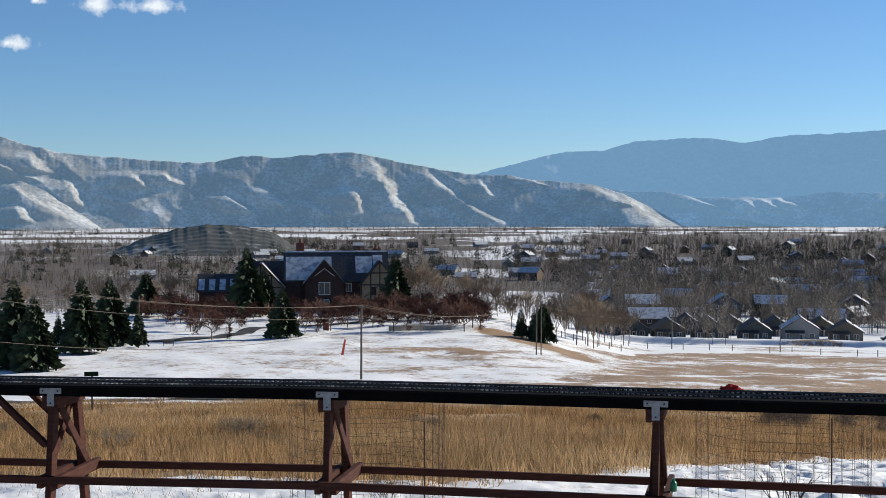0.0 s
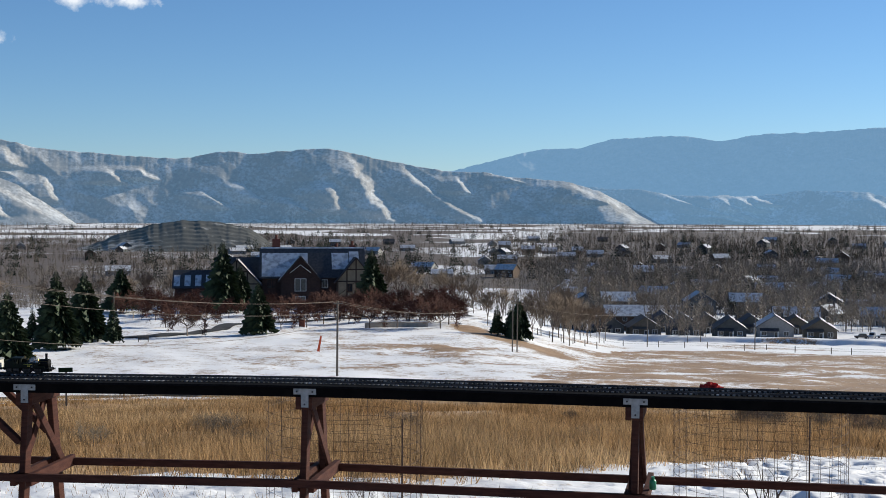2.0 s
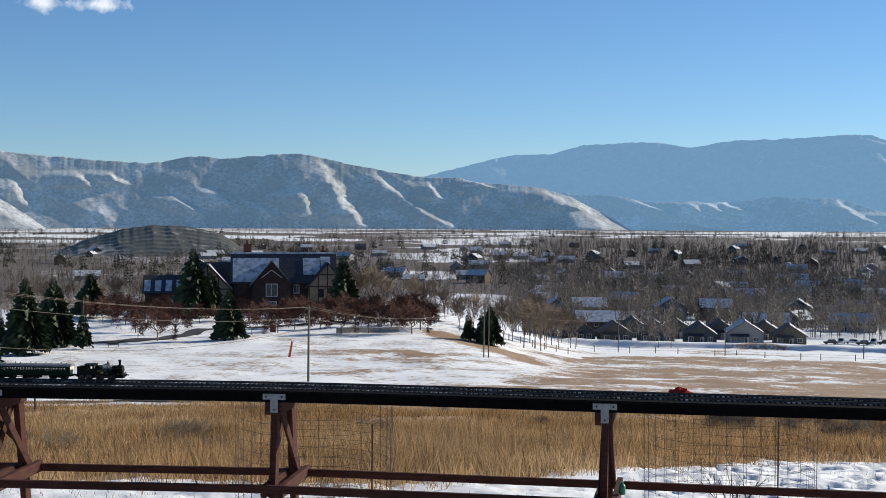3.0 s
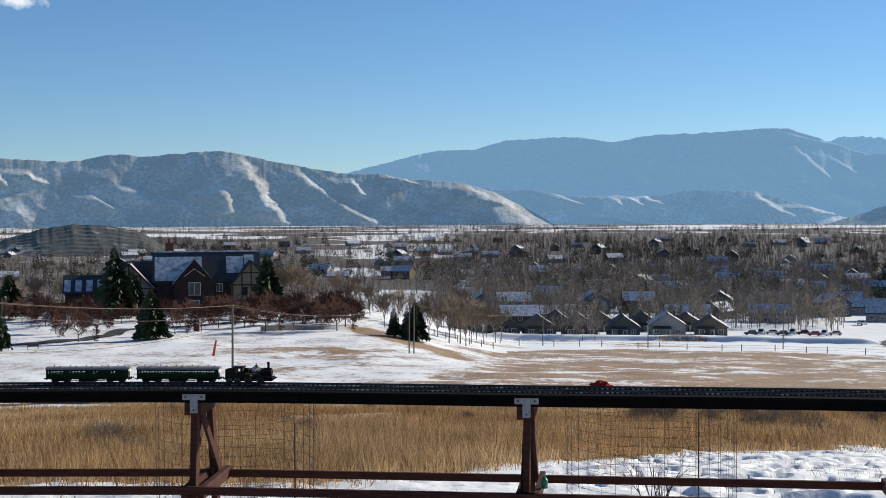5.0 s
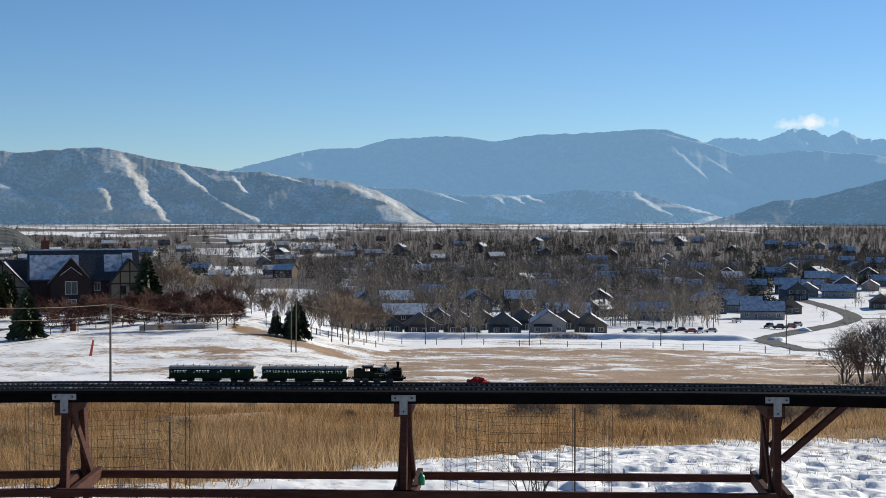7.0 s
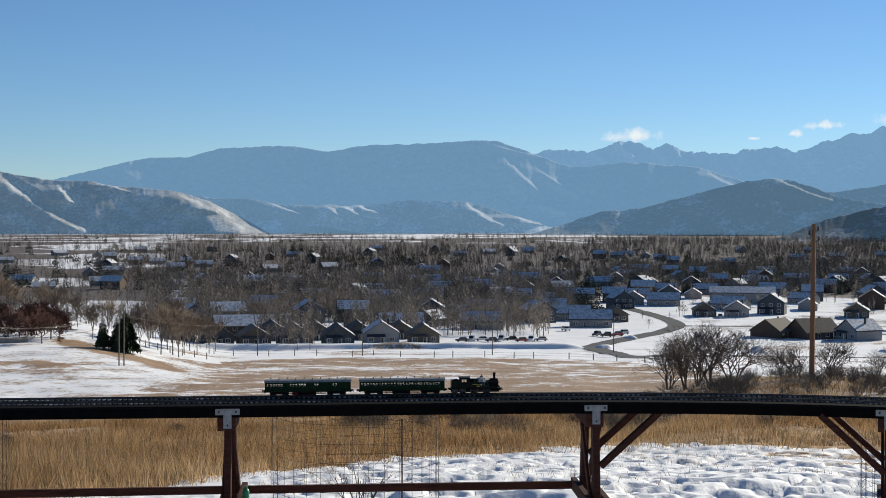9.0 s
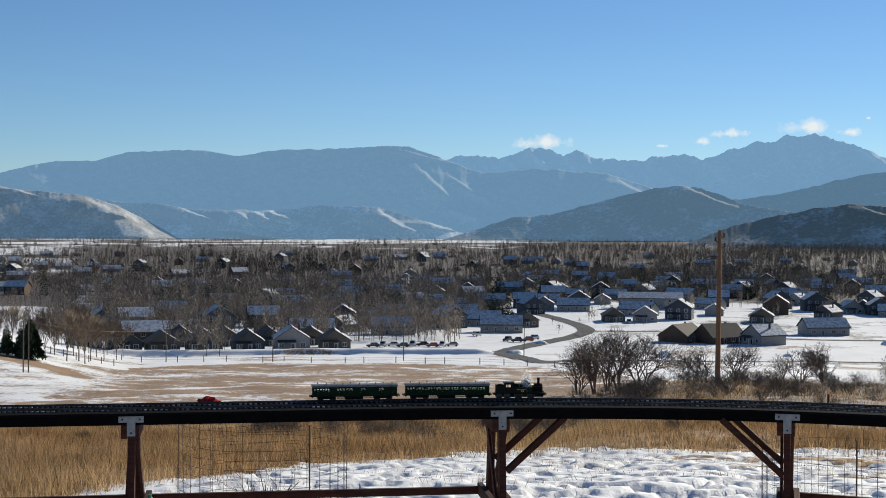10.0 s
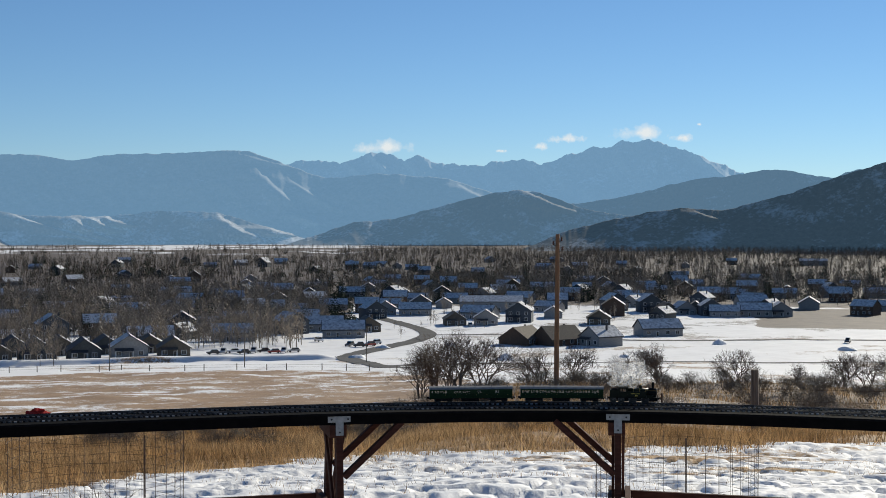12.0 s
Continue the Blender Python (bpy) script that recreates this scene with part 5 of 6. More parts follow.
orchard = [bare_tree("fruit_tree", "leafless tree with a rounded crown of red-brown twigs", 100 + i, 7.0, 0.15, 6, 4, 44, 0.03, 0.022, red_twigs, 0.22, 0.80, "tree", 1, "bare red-twigged trees before the house", 0.034) for i in range(3)]
for i, (az, r, h) in enumerate([(-9.71, 244, 8.6), (-9.0, 262, 7.5), (-11.44, 318, 7.2), (-10.75, 312, 7.0), (-11.0, 290, 7.5), (-10.1, 305, 7.5), (-5.83, 256, 5.6), (-4.76, 264, 5.9), (-4.05, 277, 7.2), (-3.55, 285, 7.0), (-2.98, 276, 6.9), (-2.5, 290, 7.5), (-2.09, 261, 6.5), (-1.5, 280, 7.3),
                                (-0.94, 262, 5.8), (-0.4, 284, 7.0), (0.02, 272, 7.0), (0.5, 284, 8.0), (0.90, 262, 8.6), (1.25, 276, 9.0), (1.57, 270, 8.6), (-5.2, 292, 6.5), (-4.4, 300, 6.0), (-5.5, 300, 6.0), (-3.9, 302, 6.5), (-3.2, 304, 6.5), (-2.7, 306, 6.8), (-1.9, 300, 7.0), (-1.2, 296, 7.5), (-0.7, 300, 7.5), (0.3, 298, 8.0), (1.0, 290, 8.5), (-6.3, 305, 6), (-7.0, 300, 5.5), (-8.0, 296, 5.0), (-10.6, 270, 7.5), (-11.9, 300, 7), (-9.4, 296, 7)]):
    plant(orchard[i % 3], az, r, h / 7.0 * (0.82 + 0.22 * (i * 7 % 5) / 4), i * 2.1)
tall_bare = [bare_tree("aspen", "tall bare aspen with fine upright tan twigs", 110 + i, 12.0, 0.16, 6, 4, 26, 0.20, 0.022, tan_twigs, 0.28, 0.74, "tree", 1, "bare aspens beside the knoll", 0.026) for i in range(3)]
for i, (az, r, h) in enumerate([(-0.94, 350, 13), (-1.54, 345, 12), (-0.3, 360, 12), (6.10, 293, 13.5), (5.63, 275, 11.4), (6.58, 305, 11.7), (4.80, 262, 8.6), (2.89, 285, 8.2), (5.15, 297, 9.7), (2.29, 321, 8.0), (5.9, 310, 12.5), (6.35, 283, 11), (7.1, 318, 10), (6.8, 330, 11), (4.4, 300, 9), (3.5, 310, 9), (7.6, 335, 10),
                                (-12.13, 345, 9), (-11.4, 352, 10), (-10.4, 356, 11), (-9.6, 350, 11), (-13.2, 350, 9), (-14.2, 352, 9), (-15.4, 350, 8), (1.0, 352, 10), (1.6, 345, 9), (-17.3, 340, 8), (-8.9, 357, 10)]):
    plant(tall_bare[i % 3], az, r, h / 12.0, i * 1.7)
discard(s_tall, s_mid, s_slim, s_pine, *orchard, *tall_bare)

asphalt = mat("wet_dark_asphalt", (0.022, 0.022, 0.025), 0.88, second=(0.04, 0.04, 0.043), scale=0.6, third=(0.09, 0.09, 0.10), scale3=0.15, amount3=0.3, bump=0.3, bump_scale=8)


def road(name, label, pts, width, lift=0.06, material=None):
    """A strip of tarmac that follows the lie of the land."""
    c = np.array([(r * math.sin(radians(a)), r * math.cos(radians(a))) for a, r in pts])
    c = curve_points([tuple(q) for q in c], 14)
    rows = [offset(c, d) for d in np.linspace(-width / 2, width / 2, 5)]
    n = len(c)
    v = np.concatenate([np.column_stack([q, land(q[:, 0], q[:, 1]) + lift]) for q in rows])
    f = np.array([(k * n + j, k * n + j + 1, (k + 1) * n + j + 1, (k + 1) * n + j) for k in range(4) for j in range(n - 1)])
    ob = from_arrays(name, v, f, material or asphalt, smooth=True)
    return tagged(ob, label, "road", kind="structure")


road("road_1", "narrow dark lane below the snowfield", [(-30, 128), (-18.18, 119), (-13.75, 115), (-9.15, 110), (-5.0, 107), (-1, 107)], 4.2, 0.10)
road("road_2", "curving dark cleared drive to the house", [(-26, 222), (-18.16, 231), (-15.53, 237), (-12.60, 243), (-10.29, 246), (-8.66, 256), (-8.25, 268), (-7.25, 276), (-5.36, 282), (-3.45, 290), (-1.54, 300), (0.38, 306), (2.2, 312)], 3.6, 0.14)
road("road_3", "curving dark new road among snowy building plots", [(25.9, 318), (25.1, 345), (24.39, 372), (23.75, 420), (24.0, 455), (24.9, 490), (25.9, 518), (26.85, 552), (27.25, 588), (26.9, 624), (26.2, 658), (25.58, 690), (24.6, 735)], 7.5, 0.12)
road("road_4", "dark level road across the snowy plots", [(25.6, 350), (27.5, 364), (29.2, 380), (33.0, 424), (37.7, 450), (42.3, 454), (46.0, 470), (52, 480)], 4.5, 0.12)
road("road_5", "cleared side street past the houses", [(27.2, 580), (30.0, 588), (34.0, 560), (38.0, 556), (42.5, 575), (48, 585)], 5.0, 0.12)

brick = mat("dark_brown_brick", (0.034, 0.021, 0.018), 0.85, second=(0.05, 0.030, 0.026), scale=2.5, bump=0.3, bump_scale=12)
stucco = mat("cream_stucco", (0.26, 0.215, 0.15), 0.9, second=(0.21, 0.17, 0.12), scale=1.0)
beam_brown = mat("dark_half_timber", (0.035, 0.024, 0.020), 0.8, second=(0.05, 0.035, 0.03), scale=3)
shingle = mat("charcoal_shingle", (0.040, 0.042, 0.048), 0.85, second=(0.065, 0.066, 0.072), scale=1.8, bump=0.5, bump_scale=6)
snow_mat = mat("settled_snow", (0.80, 0.81, 0.82), 0.8, second=(0.70, 0.71, 0.73), scale=0.8, bump=0.3, bump_scale=3, spec=0.2)
# thin snow with shingle showing; its grey also paints in the slopes' shade
roof_snow_mat = mat("thin_shade_greyed_roof_snow", (0.62, 0.63, 0.65), 0.8, second=(0.30, 0.31, 0.33), scale=0.9, lo=0.45, hi=0.62, third=(0.45, 0.46, 0.48), scale3=0.3, bump=0.3, bump_scale=3, spec=0.2)
window_dark = mat("dark_window_glass", (0.02, 0.025, 0.03), 0.06, spec=0.6)
white_trim = mat("white_painted_trim", (0.66, 0.66, 0.64), 0.6, second=(0.58, 0.58, 0.56), scale=2)
lit_pane = mat("pale_leaded_window", (0.13, 0.13, 0.115), 0.12, spec=0.6, second=(0.09, 0.09, 0.08), scale=2)


def roof_slab(bm, x0, x1, y_eave, y_ridge, z_eave, z_ridge, thick=0.22, lift=0.0):
    """One slope of a roof whose ridge runs along x."""
    a = [Vector((x0, y_eave, z_eave + lift)), Vector((x1, y_eave, z_eave + lift)), Vector((x1, y_ridge, z_ridge + lift)), Vector((x0, y_ridge, z_ridge + lift))]
    n = (a[1] - a[0]).cross(a[3] - a[0]).normalized()
    if n.z < 0:
        n = -n
    lo = [bm.verts.new(p) for p in a]
    hi = [bm.verts.new(p + n * thick) for p in a]
    bm.faces.new(lo[::-1])
    bm.faces.new(hi)
    for i in range(4):
        bm.faces.new((lo[i], lo[(i + 1) % 4], hi[(i + 1) % 4], hi[i]))
    bmesh.ops.recalc_face_normals(bm, faces=bm.faces)
    return bm


def turned(bm, m):
    bmesh.ops.transform(bm, matrix=m, verts=bm.verts)
    return bm


def window(parent, x, y, z, w, h, glass, frame_mat=None, depth=0.08):
    """A framed window on a wall that faces -y."""
    bm = bmesh.new()
    for lo, hi in (((x - w / 2 - 0.12, z - 0.12), (x + w / 2 + 0.12, z)), ((x - w / 2 - 0.12, z + h), (x + w / 2 + 0.12, z + h + 0.12)), ((x - w / 2 - 0.12, z), (x - w / 2, z + h)), ((x + w / 2, z), (x + w / 2 + 0.12, z + h)), ((x - 0.04, z), (x + 0.04, z + h))):
        box(bm, (lo[0], y - depth, lo[1]), (hi[0], y + 0.05, hi[1]))
    f = part("window", bm, frame_mat or white_trim, parent)
    part("pane", box(bmesh.new(), (x - w / 2, y - depth * 0.4, z), (x + w / 2, y + 0.04, z + h)), glass, f)
    return f


def gable_block(house, cx, w, y0, y1, z_eave, z_peak, wall, timber=True, snow_side=0, roof=None):
    """A wing with its gable to the front, its wall, two roof slopes and half-timbering."""
    bm = bmesh.new()
    prism(bm, [(cx - w / 2, -1.2), (cx + w / 2, -1.2), (cx + w / 2, z_eave), (cx, z_peak), (cx - w / 2, z_eave)], 0, 1)
    # prism runs along x: turn it to run along y
    m = Matrix(((0, 1, 0, 0), (y1 - y0, 0, 0, y0), (0, 0, 1, 0), (0, 0, 0, 1)))
    turned(bm, m)
    bmesh.ops.recalc_face_normals(bm, faces=bm.faces)
    part("wall", bm, wall, house)
    over = 0.6
    k = (z_peak - z_eave) / (w / 2)
    for side in (-1, 1):
        bm = bmesh.new()
        roof_slab(bm, y0 - 0.5, y1, side * (w / 2 + over), 0, z_eave - k * over, z_peak, 0.25, 0.02)
        turned(bm, Matrix(((0, 1, 0, cx), (1, 0, 0, 0), (0, 0, 1, 0), (0, 0, 0, 1))))
        bmesh.ops.recalc_face_normals(bm, faces=bm.faces)
        part("roof", bm, roof or shingle, house)
        if side == snow_side or snow_side == 2:
            bm = bmesh.new()
            roof_slab(bm, y0 - 0.3, y1 - 0.2, side * (w / 2 + over * 0.7), side * 0.3, z_eave - k * over * 0.7, z_peak - k * 0.3, 0.12, 0.30)
            turned(bm, Matrix(((0, 1, 0, cx), (1, 0, 0, 0), (0, 0, 1, 0), (0, 0, 0, 1))))
            bmesh.ops.recalc_face_normals(bm, faces=bm.faces)
            part("roof_snow", bm, roof_snow_mat, house, "settled snow on the roof slope")
        bm = bmesh.new()
        bar(bm, (cx + side * (w / 2 + over), y0 - 0.52, z_eave - k * over), (cx, y0 - 0.52, z_peak), 0.12, 0.35, 0, (0, 1, 0))
        part("barge_board", bm, beam_brown, house)
    if timber:
        for f in (-0.5, -0.25, 0, 0.25, 0.5):
            x = cx + f * w * 0.96
            top = z_peak - abs(f) * 2 * (z_peak - z_eave) - 0.2
            if top > z_eave * 0.45:
                part("timber_stud", box(bmesh.new(), (x - 0.15, y0 - 0.10, z_eave * 0.42), (x + 0.15, y0 + 0.02, top)), beam_brown, house)
        for z in (z_eave * 0.42, z_eave * 0.98, (z_eave + z_peak) / 2):
            hw = w / 2 if z <= z_eave else w / 2 * (z_peak - z) / (z_peak - z_eave)
            part("timber_rail", box(bmesh.new(), (cx - hw, y0 - 0.12, z - 0.15), (cx + hw, y0 + 0.02, z + 0.15)), beam_brown, house)
        for side in (-1, 1):
            part("timber_brace", bar(bmesh.new(), (cx + side * w * 0.45, y0 - 0.05, z_eave * 0.5), (cx + side * w * 0.02, y0 - 0.05, z_eave * 0.96), 0.10, 0.25, 0, (0, 1, 0)), beam_brown, house)


def mansion():
    p = polar(-4.5, 338)
    h = thing("mansion", "large dark brick and half-timbered house with snowy steep roofs", "house", pose(p.x, p.y, p.z - 0.3, 0, 0, 6))
    # main range, ridge along x
    part("wall", box(bmesh.new(), (-12.5, 0, -1.2), (12.5, 12, 8.0)), brick, h, "dark brown brick wall")
    for y, side in ((-0.7, 1), (12.7, -1)):
        part("roof", roof_slab(bmesh.new(), -13.2, 13.2, y, 6, 7.5, 14.7, 0.28, 0.02), shingle, h, "steep charcoal shingle roof")
    for x in (-12.5, 12.2):
        part("gable_wall", prism(bmesh.new(), [(0.1, 8.0), (11.9, 8.0), (6, 14.4)], x, x + 0.3), stucco, h)
    for x0, x1, a, b in ((-12.6, -1.2, 0.02, 0.80), (4.8, 9.0, 0.25, 0.80), (-12.9, 12.9, 0.955, 1.0), (9.2, 11.6, 0.45, 0.85)):
        ya, yb, za, zb = -0.7 + 6.7 * a, -0.7 + 6.7 * b, 7.5 + 7.2 * a, 7.5 + 7.2 * b
        part("roof_snow", roof_slab(bmesh.new(), x0, x1, ya, yb, za, zb, 0.14, 0.32), roof_snow_mat, h, "settled snow on the roof slope")
    gable_block(h, -3.1, 9.6, -3.0, 6, 7.4, 12.9, brick, timber=False, snow_side=-1)
    gable_block(h, 10.6, 9.4, -2.6, 6, 7.0, 12.6, stucco, True, 0)
    gable_block(h, -18.7, 11.0, -1.8, 10, 6.4, 12.2, stucco, True, 1)
    # low range beyond
    part("wall", box(bmesh.new(), (-34, 2, -1.2), (-24.3, 10, 5.2)), brick, h)
    for y in (1.4, 10.6):
        part("roof", roof_slab(bmesh.new(), -34.6, -23.8, y, 6, 5.0, 9.2, 0.25, 0.02), shingle, h)
    for x in (-34.2, -31.6, -29.0, -26.4):
        part("roof_snow", roof_slab(bmesh.new(), x, x + 1.5, 1.7, 4.6, 5.3, 7.9, 0.10, 0.28), roof_snow_mat, h, "settled snow on the roof slope")
    part("wall", box(bmesh.new(), (-24.3, 3, -1.2), (-12.5, 11, 7.0)), brick, h)
    for y in (2.4, 11.6):
        part("roof", roof_slab(bmesh.new(), -24.5, -12.3, y, 7, 6.8, 12.4, 0.25, 0.02), shingle, h)
    # gable trim of the entrance, white edge
    bm = bmesh.new()
    bar(bm, (-5.6, -3.6, 9.1), (-3.1, -3.6, 11.0), 0.10, 0.28, 0, (0, 1, 0))
    bar(bm, (-0.6, -3.6, 9.1), (-3.1, -3.6, 11.0), 0.10, 0.28, 0, (0, 1, 0))
    part("gable_trim", bm, white_trim, h, "white inner gable trim")
    for x, y, z, w, hh, g in ((-3.1, -3.0, 4.6, 2.6, 2.9, lit_pane), (-7.0, -3.0 + 3, 5.0, 1.2, 2.0, lit_pane), (0.0 + 3.0, 0, 5.2, 1.3, 1.9, lit_pane), (-10.2, 0, 5.2, 2.0, 2.0, window_dark), (-3.1, -3.0, 0.6, 2.2, 2.6, lit_pane), (-10.2, 0, 1.2, 2.4, 1.8, window_dark), (4.6, 0, 1.2, 2.0, 1.8, window_dark),
                           (10.6, -2.6, 1.0, 2.2, 1.8, window_dark), (9.0, -2.6, 4.4, 1.2, 1.8, window_dark), (12.4, -2.6, 4.4, 1.2, 1.8, window_dark), (-18.7, -1.8, 3.0, 2.4, 2.0, window_dark), (-20.6, -1.8, 0.8, 1.4, 1.6, window_dark), (-28, 2.0, 2.4, 1.6, 1.4, window_dark), (-31.5, 2.0, 2.4, 1.6, 1.4, window_dark)):
        window(h, x, y, z, w, hh, g, beam_brown if g is window_dark else white_trim)
    for cx, cy, z0, z1, w in ((-9.0, 7.0, 12.0, 17.2, 1.0), (10.2, 8, 13, 15.6, 0.8), (6.2, 8, 13.4, 15.0, 0.5)):
        ch = part("chimney", box(bmesh.new(), (cx - w, cy - w * 0.7, z0), (cx + w, cy + w * 0.7, z1), bevel=0.03), mat_red_brick, h, "red brick chimney")
        part("chimney_pot", lathe(bmesh.new(), [(0.35, z1), (0.30, z1 + 0.9), (0.36, z1 + 1.0)], 10, pose(cx, cy, 0)), mat_red_brick, ch)
    return h


mat_red_brick = mat("weathered_red_brick", (0.16, 0.060, 0.042), 0.85, second=(0.11, 0.045, 0.035), scale=3, bump=0.3, bump_scale=14)
mansion()

# low garden wall and gate pier
concrete = mat("pale_concrete", (0.42, 0.38, 0.33), 0.9, second=(0.33, 0.30, 0.26), scale=1.5, bump=0.2, bump_scale=10)


def garden_wall():
    t = thing("garden_wall", "low pale garden wall at the snowfield's edge", "wall", pose(0, 0, 0))
    for a, b, r0, r1 in ((-2.3, -1.4, 262, 264), (-1.4, -0.5, 264, 266), (-0.5, 0.35, 266, 268)):
        p, q = polar(a, r0), polar(b, r1)
        part("wall_panel", bar(bmesh.new(), p + up * 0.4, q + up * 0.4, 0.3, 1.3, 0.03), concrete, t)
        part("coping", bar(bmesh.new(), p + up * 1.09, q + up * 1.09, 0.42, 0.08, 0.01), snow_mat, t)
    for a, r in ((-4.95, 266),):
        p = polar(a, r)
        g = thing("gate_pier", "short red brick pier beside the drive", "pier", pose(p.x, p.y, p.z))
        part("shaft", box(bmesh.new(), (-0.55, -0.55, -0.2), (0.55, 0.55, 1.5), bevel=0.02), mat_red_brick, g)
        part("cap", box(bmesh.new(), (-0.65, -0.65, 1.5), (0.65, 0.65, 1.65), bevel=0.02), concrete, g)


garden_wall()
orange = mat("faded_orange_plastic", (0.62, 0.10, 0.03), 0.6, second=(0.50, 0.09, 0.04), scale=3)


def marker():
    p = polar(-4.32, 205)
    t = thing("snow_marker", "leaning orange-red marker flag in the snowfield", "marker", pose(p.x, p.y, p.z, 0, 12, 10))
    part("pole", rod(bmesh.new(), (0, 0, -0.3), (0, 0, 2.5), 0.05, seg=8), orange, t)
    bm = bmesh.new()
    prism(bm, [(-0.03, 0.1), (0.03, 0.1), (0.03, 2.45), (-0.03, 2.45)], -0.05, 0.22)
    for v in bm.verts:
        if v.co.z < 1 and v.co.x > 0.1:
            v.co.x += 0.12
    part("banner", bm, orange, t)


marker()


def street_sign():
    p = polar(-14.59, 79)
    t = thing("road_sign", "small dark green street sign on a wooden post", "sign", pose(p.x, p.y, p.z, 0, 0, 12))
    part("post", box(bmesh.new(), (-0.05, -0.05, -0.3), (0.05, 0.05, 2.15), bevel=0.01), grey_wood, t)
    part("plate", box(bmesh.new(), (-0.42, -0.07, 1.9), (0.36, -0.05, 2.16), bevel=0.005), coach_green, t)


street_sign()


def bench(az, r):
    p = polar(az, r)
    t = thing("bench", "dark wooden bench standing on the snow", "bench", pose(p.x, p.y, p.z, 0, 0, 8))
    part("seat", box(bmesh.new(), (-0.9, -0.25, 0.42), (0.9, 0.2, 0.48)), grey_wood, t)
    part("backrest", box(bmesh.new(), (-0.9, 0.2, 0.5), (0.9, 0.26, 0.95)), grey_wood, t)
    for x in (-0.8, 0.8):
        part("leg", box(bmesh.new(), (x - 0.05, -0.22, -0.1), (x + 0.05, 0.24, 0.42)), grey_wood, t)


bench(-11.5, 229)

# ---- the valley town ----
WALLS = [mat(n, a, 0.85, second=b, scale=1.5) for n, a, b in (
    ("grey_siding", (0.085, 0.09, 0.09), (0.065, 0.07, 0.07)), ("tan_siding", (0.14, 0.12, 0.095), (0.11, 0.095, 0.075)), ("slate_siding", (0.07, 0.08, 0.095), (0.055, 0.065, 0.075)),
    ("brown_siding", (0.10, 0.065, 0.045), (0.08, 0.055, 0.04)), ("pale_siding", (0.28, 0.275, 0.265), (0.23, 0.225, 0.22)))]
ROOFS = [shingle, mat("brown_shingle", (0.09, 0.075, 0.062), 0.85, second=(0.13, 0.11, 0.09), scale=1.6, bump=0.4, bump_scale=6)]


def cottage(kind, w, d, eave, peak, wall, roof, snow, label, front=True, porch=True):
    """A town house; its gable, or its long side, faces -y."""
    h = thing("house", label, "house", pose(0, 0, -500), "houses in the valley town")
    if front:
        prism_m = Matrix(((0, 1, 0, 0), (d, 0, 0, -d / 2), (0, 0, 1, 0), (0, 0, 0, 1)))
        bm = turned(prism(bmesh.new(), [(-w / 2, -2), (w / 2, -2), (w / 2, eave), (0, peak), (-w / 2, eave)], 0, 1), prism_m)
        span, length, turn = w, d, Matrix(((0, 1, 0, 0), (1, 0, 0, 0), (0, 0, 1, 0), (0, 0, 0, 1)))
    else:
        bm = prism(bmesh.new(), [(-d / 2, -2), (d / 2, -2), (d / 2, eave), (0, peak), (-d / 2, eave)], -w / 2, w / 2)
        span, length, turn = d, w, Matrix()
    bmesh.ops.recalc_face_normals(bm, faces=bm.faces)
    part("wall", bm, wall, h)
    k = (peak - eave) / (span / 2)
    for side in (-1, 1):
        b = turned(roof_slab(bmesh.new(), -length / 2 - 0.5, length / 2 + 0.5, side * (span / 2 + 0.5), 0, eave - k * 0.5, peak, 0.22, 0.02), turn)
        bmesh.ops.recalc_face_normals(b, faces=b.faces)
        part("roof", b, roof, h)
        if side in snow:
            b = turned(roof_slab(bmesh.new(), -length / 2 - 0.3, length / 2 + 0.2, side * (span / 2 + 0.3), side * 0.2, eave - k * 0.3, peak - k * 0.2, 0.12, 0.26), turn)
            bmesh.ops.recalc_face_normals(b, faces=b.faces)
            part("roof_snow", b, roof_snow_mat, h, "settled snow on the roof slope")
        if front:
            part("barge_board", bar(bmesh.new(), (side * (w / 2 + 0.5), -d / 2 - 0.52, eave - k * 0.5), (0, -d / 2 - 0.52, peak + 0.1), 0.08, 0.16, 0, (0, 1, 0)), wall, h)
    y = -d / 2
    xs = (-0.30, 0.02, 0.30) if front else (-0.36, -0.14, 0.12, 0.36)
    for j, f in enumerate(xs):
        if j == 1:
            door = part("door", box(bmesh.new(), (f * w - 0.5, y - 0.06, -0.1), (f * w + 0.5, y + 0.02, 2.1)), white_trim, h)
            part("door_panel", box(bmesh.new(), (f * w - 0.38, y - 0.08, 0.1), (f * w + 0.38, y - 0.05, 1.95)), window_dark, door)
        else:
            window(h, f * w, y, 0.9, 1.5, 1.3, window_dark)
    if eave > 4.5:
        for f in (-0.3, 0.0, 0.3):
            window(h, f * w, y, 3.6, 1.3, 1.3, window_dark)
    if porch and front:
        part("porch_roof", roof_slab(bmesh.new(), -w * 0.42, w * 0.1, y - 2.2, y, 2.5, 3.2, 0.15), roof, h)
        for x in (-w * 0.40, w * 0.08):
            part("porch_post", box(bmesh.new(), (x - 0.1, y - 2.1, -0.5), (x + 0.1, y - 1.9, 2.5)), white_trim, h)
    part("chimney", box(bmesh.new(), (w * 0.2, 0.3, peak - 1.4), (w * 0.2 + 0.6, 0.9, peak + 0.7)), roof, h)
    return h


